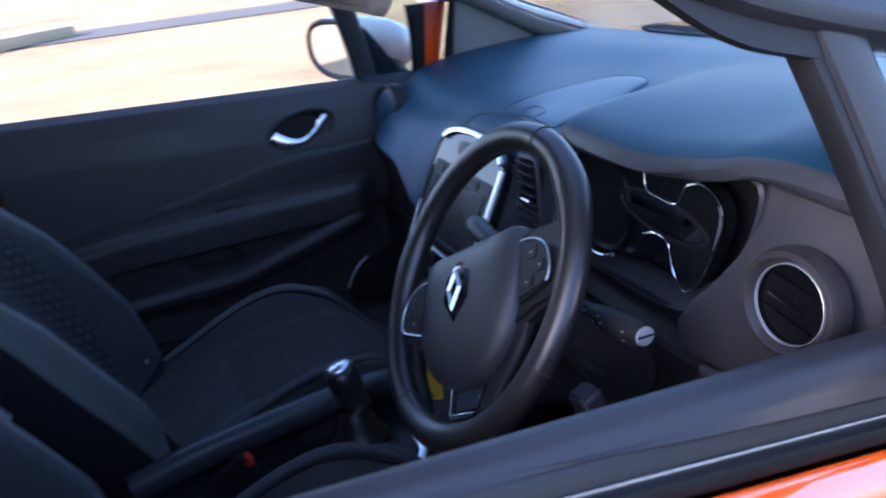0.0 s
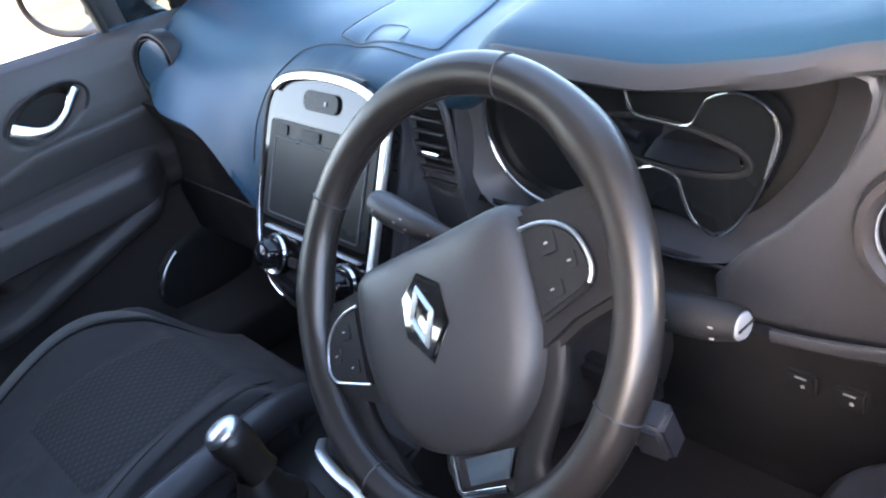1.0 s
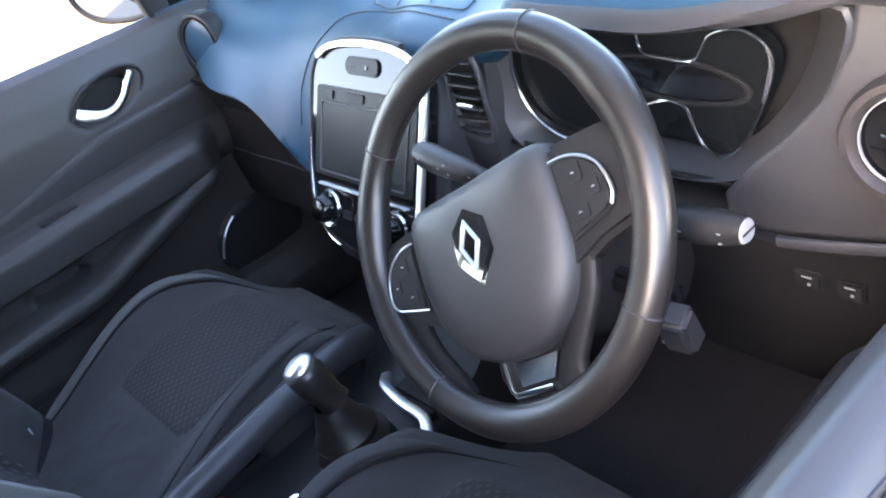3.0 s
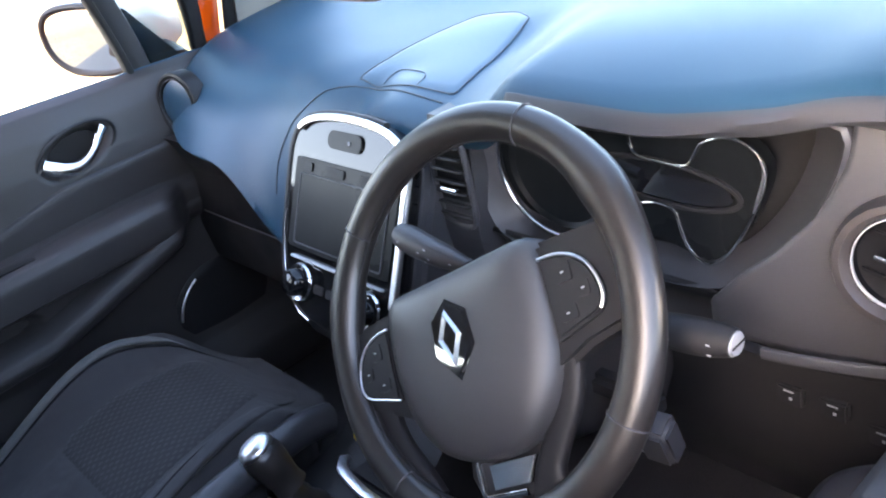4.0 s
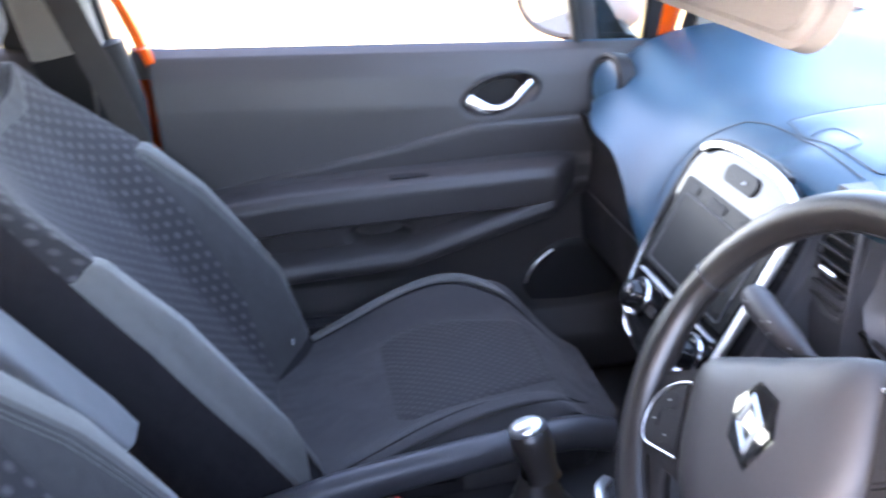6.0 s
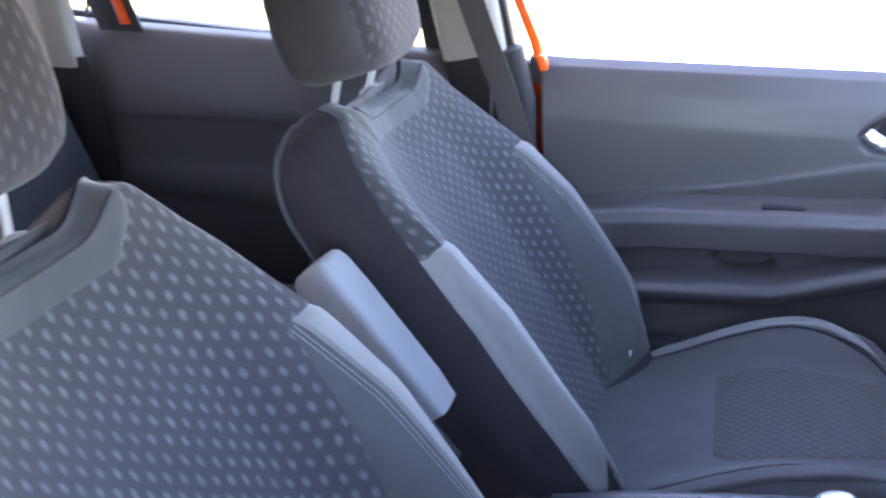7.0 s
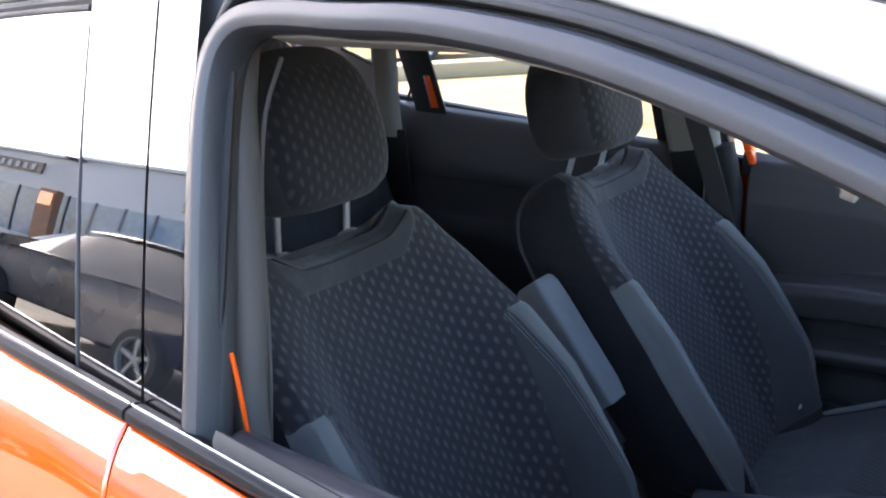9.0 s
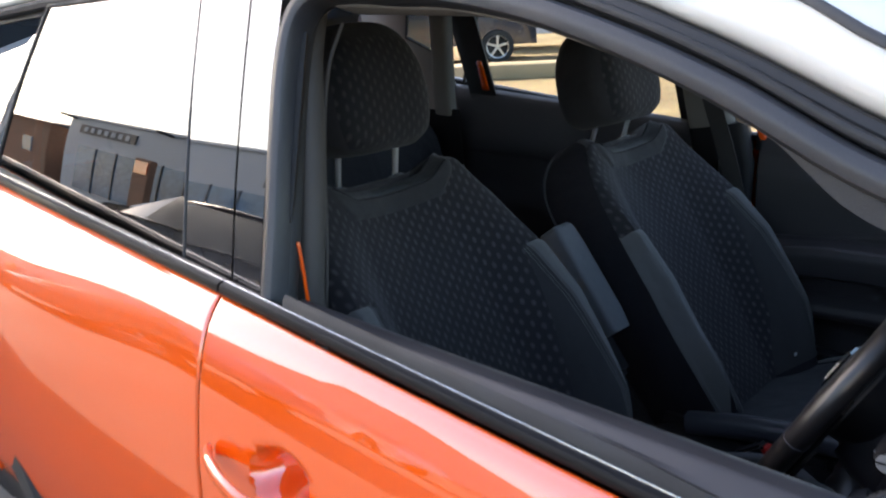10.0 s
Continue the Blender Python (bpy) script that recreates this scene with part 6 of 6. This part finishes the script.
def seat(name, at, label, mid, lean):
    """A front seat; its hip point, where cushion and backrest meet, is at the middle of the joint; mid: the headrest's centre."""
    st = thing(name, (at[0], at[1], 0.38), label, "seat", "front seats")
    hip = Vector(at)

    def back(x, u, n):
        return hip + Vector((x, 0, 0)) + SU2 * sag(x, u) + SF * n
    us = [-0.06, -0.04] + list(np.linspace(0.0, 0.5, 41)) + list(np.linspace(0.508, 0.64, 22)) + [0.645, 0.65, 0.655, 0.659, 0.662, 0.665, 0.667, 0.668]
    rings = []
    for u in us:
        w, wr = half_width(u), rear_width(u)
        end = 1 - math.sqrt(max(0.0, 1 - (max(0.0, u - 0.54) / 0.129) ** 2))
        ring = [back(w * t, u, face(w * t, u)) for t in np.linspace(-1, 1, 41)]
        dn = -0.15 + 0.07 * end
        n1 = face(w, u)
        ring += [back(w + (wr - w) * k, u, n1 + (dn + 0.035 - n1) * k) + Vector((0.012 * math.sin(math.pi * k), 0, 0)) for k in (0.12, 0.3, 0.5, 0.7, 0.88)]
        for t in np.linspace(1, -1, 21):
            ring.append(back(wr * t, u, dn - 0.012 * (1 - t * t) + 0.035 * smooth((abs(t) - 0.8) / 0.2)))
        ring += [back(-w - (wr - w) * k, u, n1 + (dn + 0.035 - n1) * k) - Vector((0.012 * math.sin(math.pi * k), 0, 0)) for k in (0.88, 0.7, 0.5, 0.3, 0.12)]
        rings.append(ring)
    shell = part("backrest", loft(rings), BACKCLOTH, st, "dark knit backrest with light bolster pads", sharp=60)

    def patch(fx, u0, u1, nu, nx, lift=0.004, soft_edge=0.06):
        def f(a, b):
            u = u0 + (u1 - u0) * a
            lo, hi = fx(u)
            x = lo + (hi - lo) * b
            r = min(a, 1 - a, b, 1 - b)
            return back(x, u, face(x, u) + lift * smooth(r / soft_edge) + 0.001)
        return grid(f, nu, nx)

    def insert_edge(u):
        return half_width(u) * lerp(u, [-0.045, 0.1, 0.3, 0.42, 0.46], [0.5, 0.63, 0.71, 0.78, 0.80])
    part("insert", patch(lambda u: (-insert_edge(u), insert_edge(u)), -0.045, 0.46, 44, 36, 0.004, 0.04), CLOTH, shell, "patterned cloth insert with light stitches")
    part("upper_cloth", patch(lambda u: (-half_width(u) * 1.002, half_width(u) * 1.002), 0.424, 0.652, 34, 50, 0.004, 0.012), CLOTH, shell, "patterned cloth over the shoulders")
    for s in (1, -1):
        part("bolster_face", patch(lambda u: tuple(sorted((s * (insert_edge(u) - 0.004), s * half_width(u) * 0.93))), -0.03, 0.428, 36, 14, 0.003, 0.05), YOKE, shell, "plain grey bolster cloth")

        def pad_edge(u):
            return half_width(u) * lerp(u, [-0.04, 0.05, 0.2, 0.43], [0.985, 0.935, 0.875, 0.80])
        part("bolster_pad", patch(lambda u: tuple(sorted((s * pad_edge(u), s * half_width(u) * 1.004))), -0.035, 0.427, 46, 14, 0.008, 0.03), SEATPAD, shell, "light grey bolster pad")
        part("shoulder_seam", sweep([back(s * half_width(u) * 0.985, u, face(s * half_width(u) * 0.985, u) - 0.001) for u in np.linspace(0.43, 0.655, 30)], circle(0.003, 8), SF), SEATSIDE, shell)
        part("rear_welt", sweep([back(s * (rear_width(u) + 0.001), u, -0.15 + 0.07 * (1 - math.sqrt(max(0.0, 1 - (max(0.0, u - 0.54) / 0.129) ** 2))) + 0.035) for u in list(np.linspace(0.05, 0.6, 30)) + list(np.linspace(0.61, 0.664, 12))], circle(0.0042, 8), SF), YOKE, shell, "grey welt along the rear edge of the backrest")
        for k, r in ((0.005, 0.0007), (0.010, 0.0006)):
            part("bolster_stitching", sweep([back(s * (pad_edge(u) - k), u, face(s * (pad_edge(u) - k), u) + 0.0042) for u in np.linspace(0.0, 0.42, 36)], circle(r, 6), SF), SEATPAD, shell)

    # plain band below the headrest: a level lower edge with cut corners, rolled over the top
    def yoke(a, b):
        lo_half, hi_half = 0.122, 0.168
        p, q = -1 + 2 * b, 1 - a
        half_here = lo_half + (hi_half - lo_half) * smooth((1 - q) / 0.62) ** 0.8
        x = p * half_here
        low = 0.574
        u = low + (0.668 - low) * a
        r = min(a * 2.2, b * 3, (1 - b) * 3)
        return back(x, u, face(x, u) + 0.008 * smooth(r / 0.18) + 0.0015)
    part("yoke", grid(yoke, 20, 40), YOKEBAND, shell, "plain grey band below the headrest")
    part("yoke_seam", sweep([back(x, 0.632 + 0.012 * (abs(x) / 0.15) ** 2, face(x, 0.632) + 0.0085) for x in np.linspace(-0.145, 0.145, 30)], circle(0.0016, 6), SF), BACKCLOTH, shell)
    # raised strip with the post collars behind the band
    part("post_strip", sweep([hip + Vector((x, 0, 0)) + SU2 * 0.641 + SF * -0.058 for x in np.linspace(-0.125, 0.125, 12)], band(0.045, 0.016, 0.45, 3), SU2), SEATSIDE, shell, "dark strip under the headrest posts")

    # headrest on two steel posts, more upright than the back
    mid = Vector(mid)
    hu, hf = Vector((0, -math.sin(lean), math.cos(lean))), Vector((0, math.cos(lean), math.sin(lean)))
    VS = [-0.118, -0.116, -0.108, -0.09, -0.055, -0.015, 0.025, 0.06, 0.088, 0.106, 0.115, 0.118]
    WS = [0.06, 0.084, 0.102, 0.121, 0.132, 0.134, 0.13, 0.119, 0.101, 0.078, 0.05, 0.015]
    DS = [0.045, 0.060, 0.070, 0.078, 0.082, 0.081, 0.077, 0.068, 0.056, 0.041, 0.026, 0.008]
    outline = spline(list(zip(VS, WS, DS)), 34)

    def head_ring(v, w, d, t):
        cs, sn = math.cos(t), math.sin(t)
        return mid + hu * v + Vector((w * math.copysign(abs(cs) ** 0.5, cs), 0, 0)) + hf * (d * math.copysign(abs(sn) ** 0.55, sn) - 0.012 * cs * cs)
    head_rest = part("headrest", loft([[head_ring(v, w, d, t) for t in np.linspace(0, 2 * math.pi, 49)[:-1]] for v, w, d in outline]), SEATSIDE, st, "dark cloth headrest", sharp=70)

    def pillow(a, b):
        v = -0.103 + 0.19 * a
        w, d = lerp(v, outline[:, 0], outline[:, 1]), lerp(v, outline[:, 0], outline[:, 2])
        p = (-0.86 + 1.72 * b) * (1 - 0.12 * smooth((a - 0.6) / 0.4))
        cs = math.copysign(abs(p) ** 2, p)
        sn = math.sqrt(max(0.0, 1 - cs * cs))
        r = min(a, 1 - a, b, 1 - b)
        return mid + hu * v + Vector((w * p, 0, 0)) + hf * (d * sn ** 0.55 - 0.012 * cs * cs + 0.004 * smooth(r / 0.06) + 0.0006)
    part("headrest_cloth", grid(pillow, 28, 40), HEADCLOTH, head_rest, "patterned cloth on the headrest")
    for s in (1, -1):
        foot = hip + Vector((s * 0.074, 0, 0)) + SU2 * 0.650 + SF * -0.058
        top = mid + hu * -0.09 + Vector((s * 0.074, 0, 0))
        part("headrest_post", tube([foot.lerp(top, t) for t in (-0.2, 0.0, 0.5, 1.0)], 0.0058, 12), BRIGHT, head_rest, "bright steel post")
        part("post_collar", lathe([(0.0065, 0.006), (0.012, 0.005), (0.0185, 0.001), (0.0195, -0.012)], foot, SU2, 24), SEATPAD, head_rest, "pale collar of the headrest post")

    # cushion
    def cush(x, y):
        t = abs(x) / 0.245
        k = (y - hip.y)
        crown = 0.042 * smooth((k + 0.02) / 0.36) * smooth((t - 0.5) / 0.35) * (1 - 0.95 * smooth((t - 0.86) / 0.18)) * smooth((0.56 - k) / 0.2)
        front = -0.075 * smooth((k - 0.44) / 0.13)
        return 0.55 + 0.085 * smooth((k + 0.02) / 0.38) + crown + front - 0.02 * smooth((t - 0.85) / 0.15)
    rings = []
    for k in [-0.10, -0.06, 0.0, 0.04, 0.08, 0.12, 0.16, 0.20, 0.24, 0.28] + list(np.linspace(0.31, 0.575, 24)):
        g = math.sqrt(max(0.0, 1 - (max(0.0, k - 0.32) / 0.28) ** 2)) if k > 0.32 else 1.0
        w = 0.245 * max(0.42, g)
        y = hip.y + k
        dz = hip.z - 0.58
        ring = [Vector((at[0] + w * t, y, cush(w * t, y) + dz)) for t in np.linspace(-1, 1, 41)]
        ring += [Vector((at[0] + w * t * 0.96, y - (0.0 if k < 0.5 else 0.02), 0.50 + dz - 0.02 * (1 - t * t))) for t in np.linspace(1, -1, 11)]
        rings.append(ring)
    cushion = part("cushion", loft(rings), CUSHSIDE, st, "grey knit seat cushion", sharp=60)

    def insert_plan(a, b):
        """Rounded trapezoid in the middle of the cushion."""
        k = 0.20 + 0.28 * a
        corner = 0.86 + 0.14 * smooth(min(a, 1 - a) / 0.12)
        return (-0.135 + 0.27 * b) * corner * (1 - 0.25 * smooth((k - 0.3) / 0.2)), k

    def cpatch(a, b):
        x, k = insert_plan(a, b)
        r = min(a, 1 - a, b, 1 - b)
        return Vector((at[0] + x, hip.y + k, cush(x, hip.y + k) + hip.z - 0.58 + 0.005 * smooth(r / 0.05) - 0.002))
    part("cushion_insert", grid(cpatch, 34, 30), CUSHCLOTH, cushion, "ribbed dark cloth insert")
    for s in (1, -1):
        def rim_x(k, half_w):
            return half_w * (1 if k < 0.30 else math.sqrt(max(0.0, 1 - ((k - 0.30) / 0.262) ** 2)))
        # roll is pale towards the door, plain cushion cloth towards the console
        for half_w, wd, hi, mat, nm, lb in ((0.214, 0.026, 0.010, SEATPAD if s * at[0] > 0 else CUSHSIDE, "cushion_roll", "rolled edge of the cushion, pale on the door side"), (0.197, 0.003, 0.004, BACKCLOTH, "cushion_seam", "")):
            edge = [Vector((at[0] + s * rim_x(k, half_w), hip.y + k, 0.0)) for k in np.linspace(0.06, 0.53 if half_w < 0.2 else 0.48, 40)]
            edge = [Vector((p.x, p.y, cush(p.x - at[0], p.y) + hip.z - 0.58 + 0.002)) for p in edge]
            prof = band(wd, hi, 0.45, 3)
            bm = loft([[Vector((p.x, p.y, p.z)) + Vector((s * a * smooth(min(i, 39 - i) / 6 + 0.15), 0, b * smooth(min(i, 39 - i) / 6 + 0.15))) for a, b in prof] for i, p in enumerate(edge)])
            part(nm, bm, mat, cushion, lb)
    part("seat_base", rbox((at[0], at[1] + 0.2, 0.44), (0.42, 0.5, 0.13), 0.02), DARK, st, "dark seat base")
    for s in (1, -1):
        part("side_cover", rbox((at[0] + s * 0.245, at[1] + 0.1, 0.53), (0.03, 0.36, 0.11), 0.012), DARK, st, "dark side cover")
    part("label_tag", rbox(hip + Vector((-0.15 if at[0] < 0 else 0.15, 0, 0)) + SF * 0.062, (0.012, 0.003, 0.008), 0.0005), WHITEMARK, st, "tiny white label")
    return st


seat("passenger_seat", (-0.36, -0.415, 0.562), "dark patterned front passenger seat with light bolsters", (-0.36, -0.80, 1.256), radians(15))
seat("driver_seat", (0.365, -0.492, 0.592), "dark patterned driver seat with light bolsters", (0.365, -0.882, 1.300), radians(9.5))

# rear bench
bench = thing("rear_bench", (0, -1.5, 0.4), "dark cloth rear bench", "seat")
part("bench_cushion", loft([[Vector((x, y, z)) for x, z in ((-0.64, 0.42), (-0.64, h - 0.03), (-0.6, h), (0.6, h), (0.64, h - 0.03), (0.64, 0.42))] for y, h in ((-1.02, 0.56), (-1.06, 0.62), (-1.3, 0.60), (-1.52, 0.58))]), SEATSIDE, bench)
part("bench_back", loft([[Vector((x, y, z)) for x, y in ((-0.62, y0), (0.62, y0), (0.62, y0 - 0.14), (-0.62, y0 - 0.14))] for y0, z in ((-1.46, 0.56), (-1.50, 0.7), (-1.60, 1.0), (-1.64, 1.05))]), SEATSIDE, bench, sharp=50)
for x in (-0.36, 0.36):
    part("rear_headrest", rbox((x, -1.70, 1.10), (0.24, 0.09, 0.12), 0.035, 4, (12, 0, 0)), SEATSIDE, bench)

# seat belts at the centre pillars
for s in (-1, 1):
    sb = thing("seat_belt", (s * 0.66, -0.74, 0.5), "grey-brown seat belt hanging by the pillar" if s > 0 else "dark brown seat belt slanting beside the pillar", "seat belt")
    pts = spline([(-0.612, -0.712, 1.31), (-0.622, -0.682, 1.233), (-0.63, -0.652, 1.14), (-0.632, -0.61, 1.015), (-0.64, -0.57, 0.85), (-0.65, -0.55, 0.65)], 20) if s < 0 else spline([(s * 0.628, -0.745, 1.30), (s * 0.645, -0.752, 1.2), (s * 0.668, -0.75, 1.05), (s * 0.672, -0.74, 0.85), (s * 0.672, -0.72, 0.6)], 20)
    part("webbing", sweep(pts, [(-0.024, -0.001), (0.024, -0.001), (0.024, 0.001), (-0.024, 0.001)], Vector((s, 0, 0.2))), DARKWEB if s < 0 else WEBBING, sb)
    part("belt_guide", rbox((s * 0.622, -0.742 if s > 0 else -0.712, 1.315), (0.02, 0.07, 0.045), 0.008), DARK, sb)

# ---- outside: ground, kerb, hedge, parked cars, building ----
bm = bmesh.new()
bmesh.ops.create_grid(bm, x_segments=8, y_segments=8, size=900)
tagged(part("ground", bm, SAND), "dry sunlit sandy gravel", "ground", kind="structure")
bm = rbox((11, -20, 0.012), (29, 140, 0.02), 0.0)
tagged(part("road", bm, ASPHALT), "grey asphalt yard in front of the building", "road", kind="structure")


def along(a, b, t, z=0.0):
    return Vector((a[0] + (b[0] - a[0]) * t, a[1] + (b[1] - a[1]) * t, z))


K0, K1 = (-17.0, -0.7), (-6.2, -12.1)
part("kerb", sweep([along(K0, K1, t, 0.10) for t in np.linspace(0, 1, 30)], band(0.5, 0.26, 0.2), Vector((0, 0, 1))), KERBSTONE)
tagged(bpy.data.objects["kerb"], "pale concrete kerb at the edge of the yard", "kerb", kind="structure")
bm = rbox((-17.0, 0.5, 0.012), (2.2, 8.5, 0.02), 0.0, 1, (0, 0, 4))
tagged(part("pavement", bm, ASPHALT), "strip of grey paving in the sand", "pavement", kind="structure")


def bush(at, r, seed):
    rnd = random.Random(seed)
    bm = bmesh.new()
    for _ in range(700):
        v = Vector((rnd.gauss(0, 1), rnd.gauss(0, 1), rnd.gauss(0, 1))).normalized() * r * (0.55 + 0.5 * rnd.random())
        v.z = abs(v.z) * 0.9
        c = Vector(at) + v * (0.85 + 0.3 * noise.noise(v * 2))
        q = Matrix.Rotation(rnd.random() * 6.28, 3, Vector((rnd.gauss(0, 1), rnd.gauss(0, 1), rnd.gauss(0, 1))))
        k = 0.10 + 0.08 * rnd.random()
        bm.faces.new([bm.verts.new(c + q @ Vector(p) * k) for p in ((-1, 0, 0), (0, -0.5, 0.1), (1, 0, 0), (0, 0.5, 0.1))])
    return bm


for i in range(7):
    p = along((-34.0, -12.0), (-12.0, -35.0), i / 6)
    t = thing("bush", (p.x, p.y, 0), "dark leafy bush beyond the kerb", "bush", "bushes beyond the yard")
    part("leaves", bush((p.x, p.y, 0.5), 1.3 + 0.4 * math.sin(i * 2.1), i), HEDGE, t)
    part("stem", tube([(p.x, p.y, 0), (p.x + 0.05, p.y, 0.6), (p.x, p.y + 0.05, 1.0)], 0.06, 8), BRICKWALL, t)


def spoked_rim(at, sx):
    """A ring, a hub and five spokes as one mesh."""
    bm = lathe([(0.19, 0.05), (0.198, 0.1), (0.212, 0.105), (0.214, 0.09)], at, (sx, 0, 0), 28)
    pieces = [lathe([(0.001, 0.082), (0.035, 0.08), (0.045, 0.07), (0.045, 0.04)], at, (sx, 0, 0), 16)]
    for k in range(5):
        a = radians(90 + 72 * k)
        pieces.append(rbox((at[0] + sx * 0.07, at[1] + 0.118 * math.cos(a), at[2] + 0.118 * math.sin(a)), (0.03, 0.17, 0.042), 0.006, 1, (math.degrees(a), 0, 0)))
    for p in pieces:
        me = bpy.data.meshes.new("piece")
        p.to_mesh(me)
        p.free()
        bm.from_mesh(me)
        bpy.data.meshes.remove(me)
    return bm


def parked_car(at, heading, paint, label):
    """A plain hatchback seen from far off."""
    c = thing("parked_car", at, label, "car", "parked cars")
    m = pose(*at, 0, 0, heading)

    def put(bm):
        bm.transform(m)
        return bm
    prof = [(-2.05, 0.35), (-2.08, 0.75), (-1.95, 0.95), (-1.2, 1.02), (0.75, 0.98), (1.7, 0.86), (2.0, 0.65), (2.02, 0.35)]
    part("body", put(loft([[Vector((x, y * g, 0.35 + (z - 0.35) * g2)) for y, z in prof] for x, g, g2 in ((-0.80, 0.96, 0.95), (-0.86, 1, 0.99), (-0.6, 1.01, 1.03), (0.0, 1.02, 1.05), (0.6, 1.01, 1.03), (0.86, 1, 0.99), (0.80, 0.96, 0.95))])), paint, c, sharp=40)
    cab = [(-1.9, 0.98), (-1.5, 1.38), (-1.2, 1.46), (-0.3, 1.48), (0.1, 1.42), (0.95, 0.97)]
    part("cabin", put(loft([[Vector((x, y, 0.95 + (z - 0.95) * g)) for y, z in cab] for x, g in ((-0.78, 0.02), (-0.64, 0.96), (-0.4, 1.01), (0.4, 1.01), (0.64, 0.96), (0.78, 0.02))])), GLOSSBLACK, c, "dark windows", sharp=30)
    part("roof", put(grid(lambda u, v: (-0.6 + 1.2 * v, -1.35 + 1.4 * u, 1.475 + 0.03 * math.sin(math.pi * u)), 6, 6)), paint, c, thick=0.02)
    for sx in (-1, 1):
        for wy in (-1.3, 1.28):
            ty = part("tyre", put(lathe([(0.19, -0.1), (0.29, -0.1), (0.315, 0.0), (0.29, 0.1), (0.215, 0.1), (0.2, 0.03), (0.001, 0.03)], (sx * 0.78, wy, 0.315), (sx, 0, 0), 28)), TYRE, c)
            part("wheel_rim", put(spoked_rim((sx * 0.78, wy, 0.315), sx)), ALLOY, ty, "five-spoke alloy rim")
        part("headlight", put(rbox((sx * 0.62, 1.93, 0.7), (0.3, 0.16, 0.12), 0.03)), CHROME, c)
    return c


parked_car((5.4, -7.2, 0), 178, DARKPAINT, "dark blue hatchback parked on the asphalt")
parked_car((11.0, -17.0, 0), 170, DARKPAINT, "dark blue hatchback parked on the asphalt")
parked_car((13.0, -10.5, 0), 182, WHITEPAINT, "white hatchback parked on the asphalt")
parked_car((-11.3, -11.6, 0), 44, DARKPAINT, "dark hatchback parked beyond the kerb")
parked_car((-14.6, -8.0, 0), 223, DARKPAINT, "dark hatchback parked beyond the kerb")
parked_car((-15.2, -11.6, 0), 40, WHITEPAINT, "white hatchback parked behind the dark ones")

parked_car((-2.92, 7.05, 0), -54, GREYPAINT, "grey hatchback parked ahead on the sand")

# unseen plain block, added behind the car to keep it in the shade
blocker = thing("shade_block", (-0.9, -11, 0), "unseen grey block added behind the car to shade it", "building")
part("wall", rbox((-0.9, -11, 3.15), (6.0, 8.0, 6.3), 0.04), CLADDING, blocker)
part("parapet", rbox((-0.9, -11, 6.36), (6.2, 8.2, 0.16), 0.03), SIGNDARK, blocker)

hall = thing("showroom", (28, -33, 0), "grey clad showroom building with tall windows", "building")
part("wall", rbox((30.5, -35, 3.6), (12, 35, 7.2), 0.05), CLADDING, hall, "grey clad wall")
part("parapet", rbox((30.5, -35, 7.28), (12.3, 35.3, 0.25), 0.03), CLADDING, hall)
for i in range(8):
    y = -49.5 + i * 2.45
    wdw = part("window", rbox((24.47, y, 2.55), (0.08, 2.3, 3.7), 0.0), SKYPANE, hall, "tall office window")
    part("mullion", rbox((24.43, y + 1.22, 2.55), (0.14, 0.12, 3.8), 0.01), SIGNDARK, wdw)
sg = part("sign", rbox((24.45, -47.6, 6.1), (0.1, 6.6, 0.9), 0.02), SIGNDARK, hall, "dark unreadable sign")
for i in range(7):
    part("sign_bar", rbox((24.38, -50.1 + i * 0.82, 6.1), (0.03, 0.42, 0.5), 0.01), CLADDING, sg)
part("wall_panel", rbox((24.46, -31.2, 5.6), (0.08, 1.8, 1.4), 0.01), DARKPAINT, hall, "dark blue panel")
for y in (-52.0, -41.0):
    part("wall_lamp", rbox((24.0, y, 7.1), (1.0, 0.35, 0.22), 0.03), SIGNDARK, hall, "small lamp on the parapet")
totem = thing("totem_sign", (21.5, -37.5, 0), "brown totem sign with an orange panel before the showroom", "sign")
part("post", rbox((21.5, -37.5, 2.1), (0.35, 1.5, 4.2), 0.04), BRICKWALL, totem, "brown body of the totem")
part("panel", rbox((21.3, -37.5, 3.5), (0.06, 1.2, 0.9), 0.02), ORANGE, totem, "plain orange panel")
lodge = thing("brick_house", (30, -64, 0), "brown brick building beside the showroom", "building")
part("wall", rbox((31, -63.5, 3.0), (12, 15, 6.0), 0.05), BRICKWALL, lodge)
part("roof", loft([[Vector((x, y, z)) for x, z in ((24.6, 6.0), (31, 8.2), (37.4, 6.0))] for y in (-71.3, -55.7)]), SIGNDARK, lodge, "dark roof", sharp=20)
for i in range(3):
    part("window", rbox((24.96, -68 + i * 4.5, 3.2), (0.1, 1.4, 1.5), 0.0), SKYPANE, lodge, "office window")
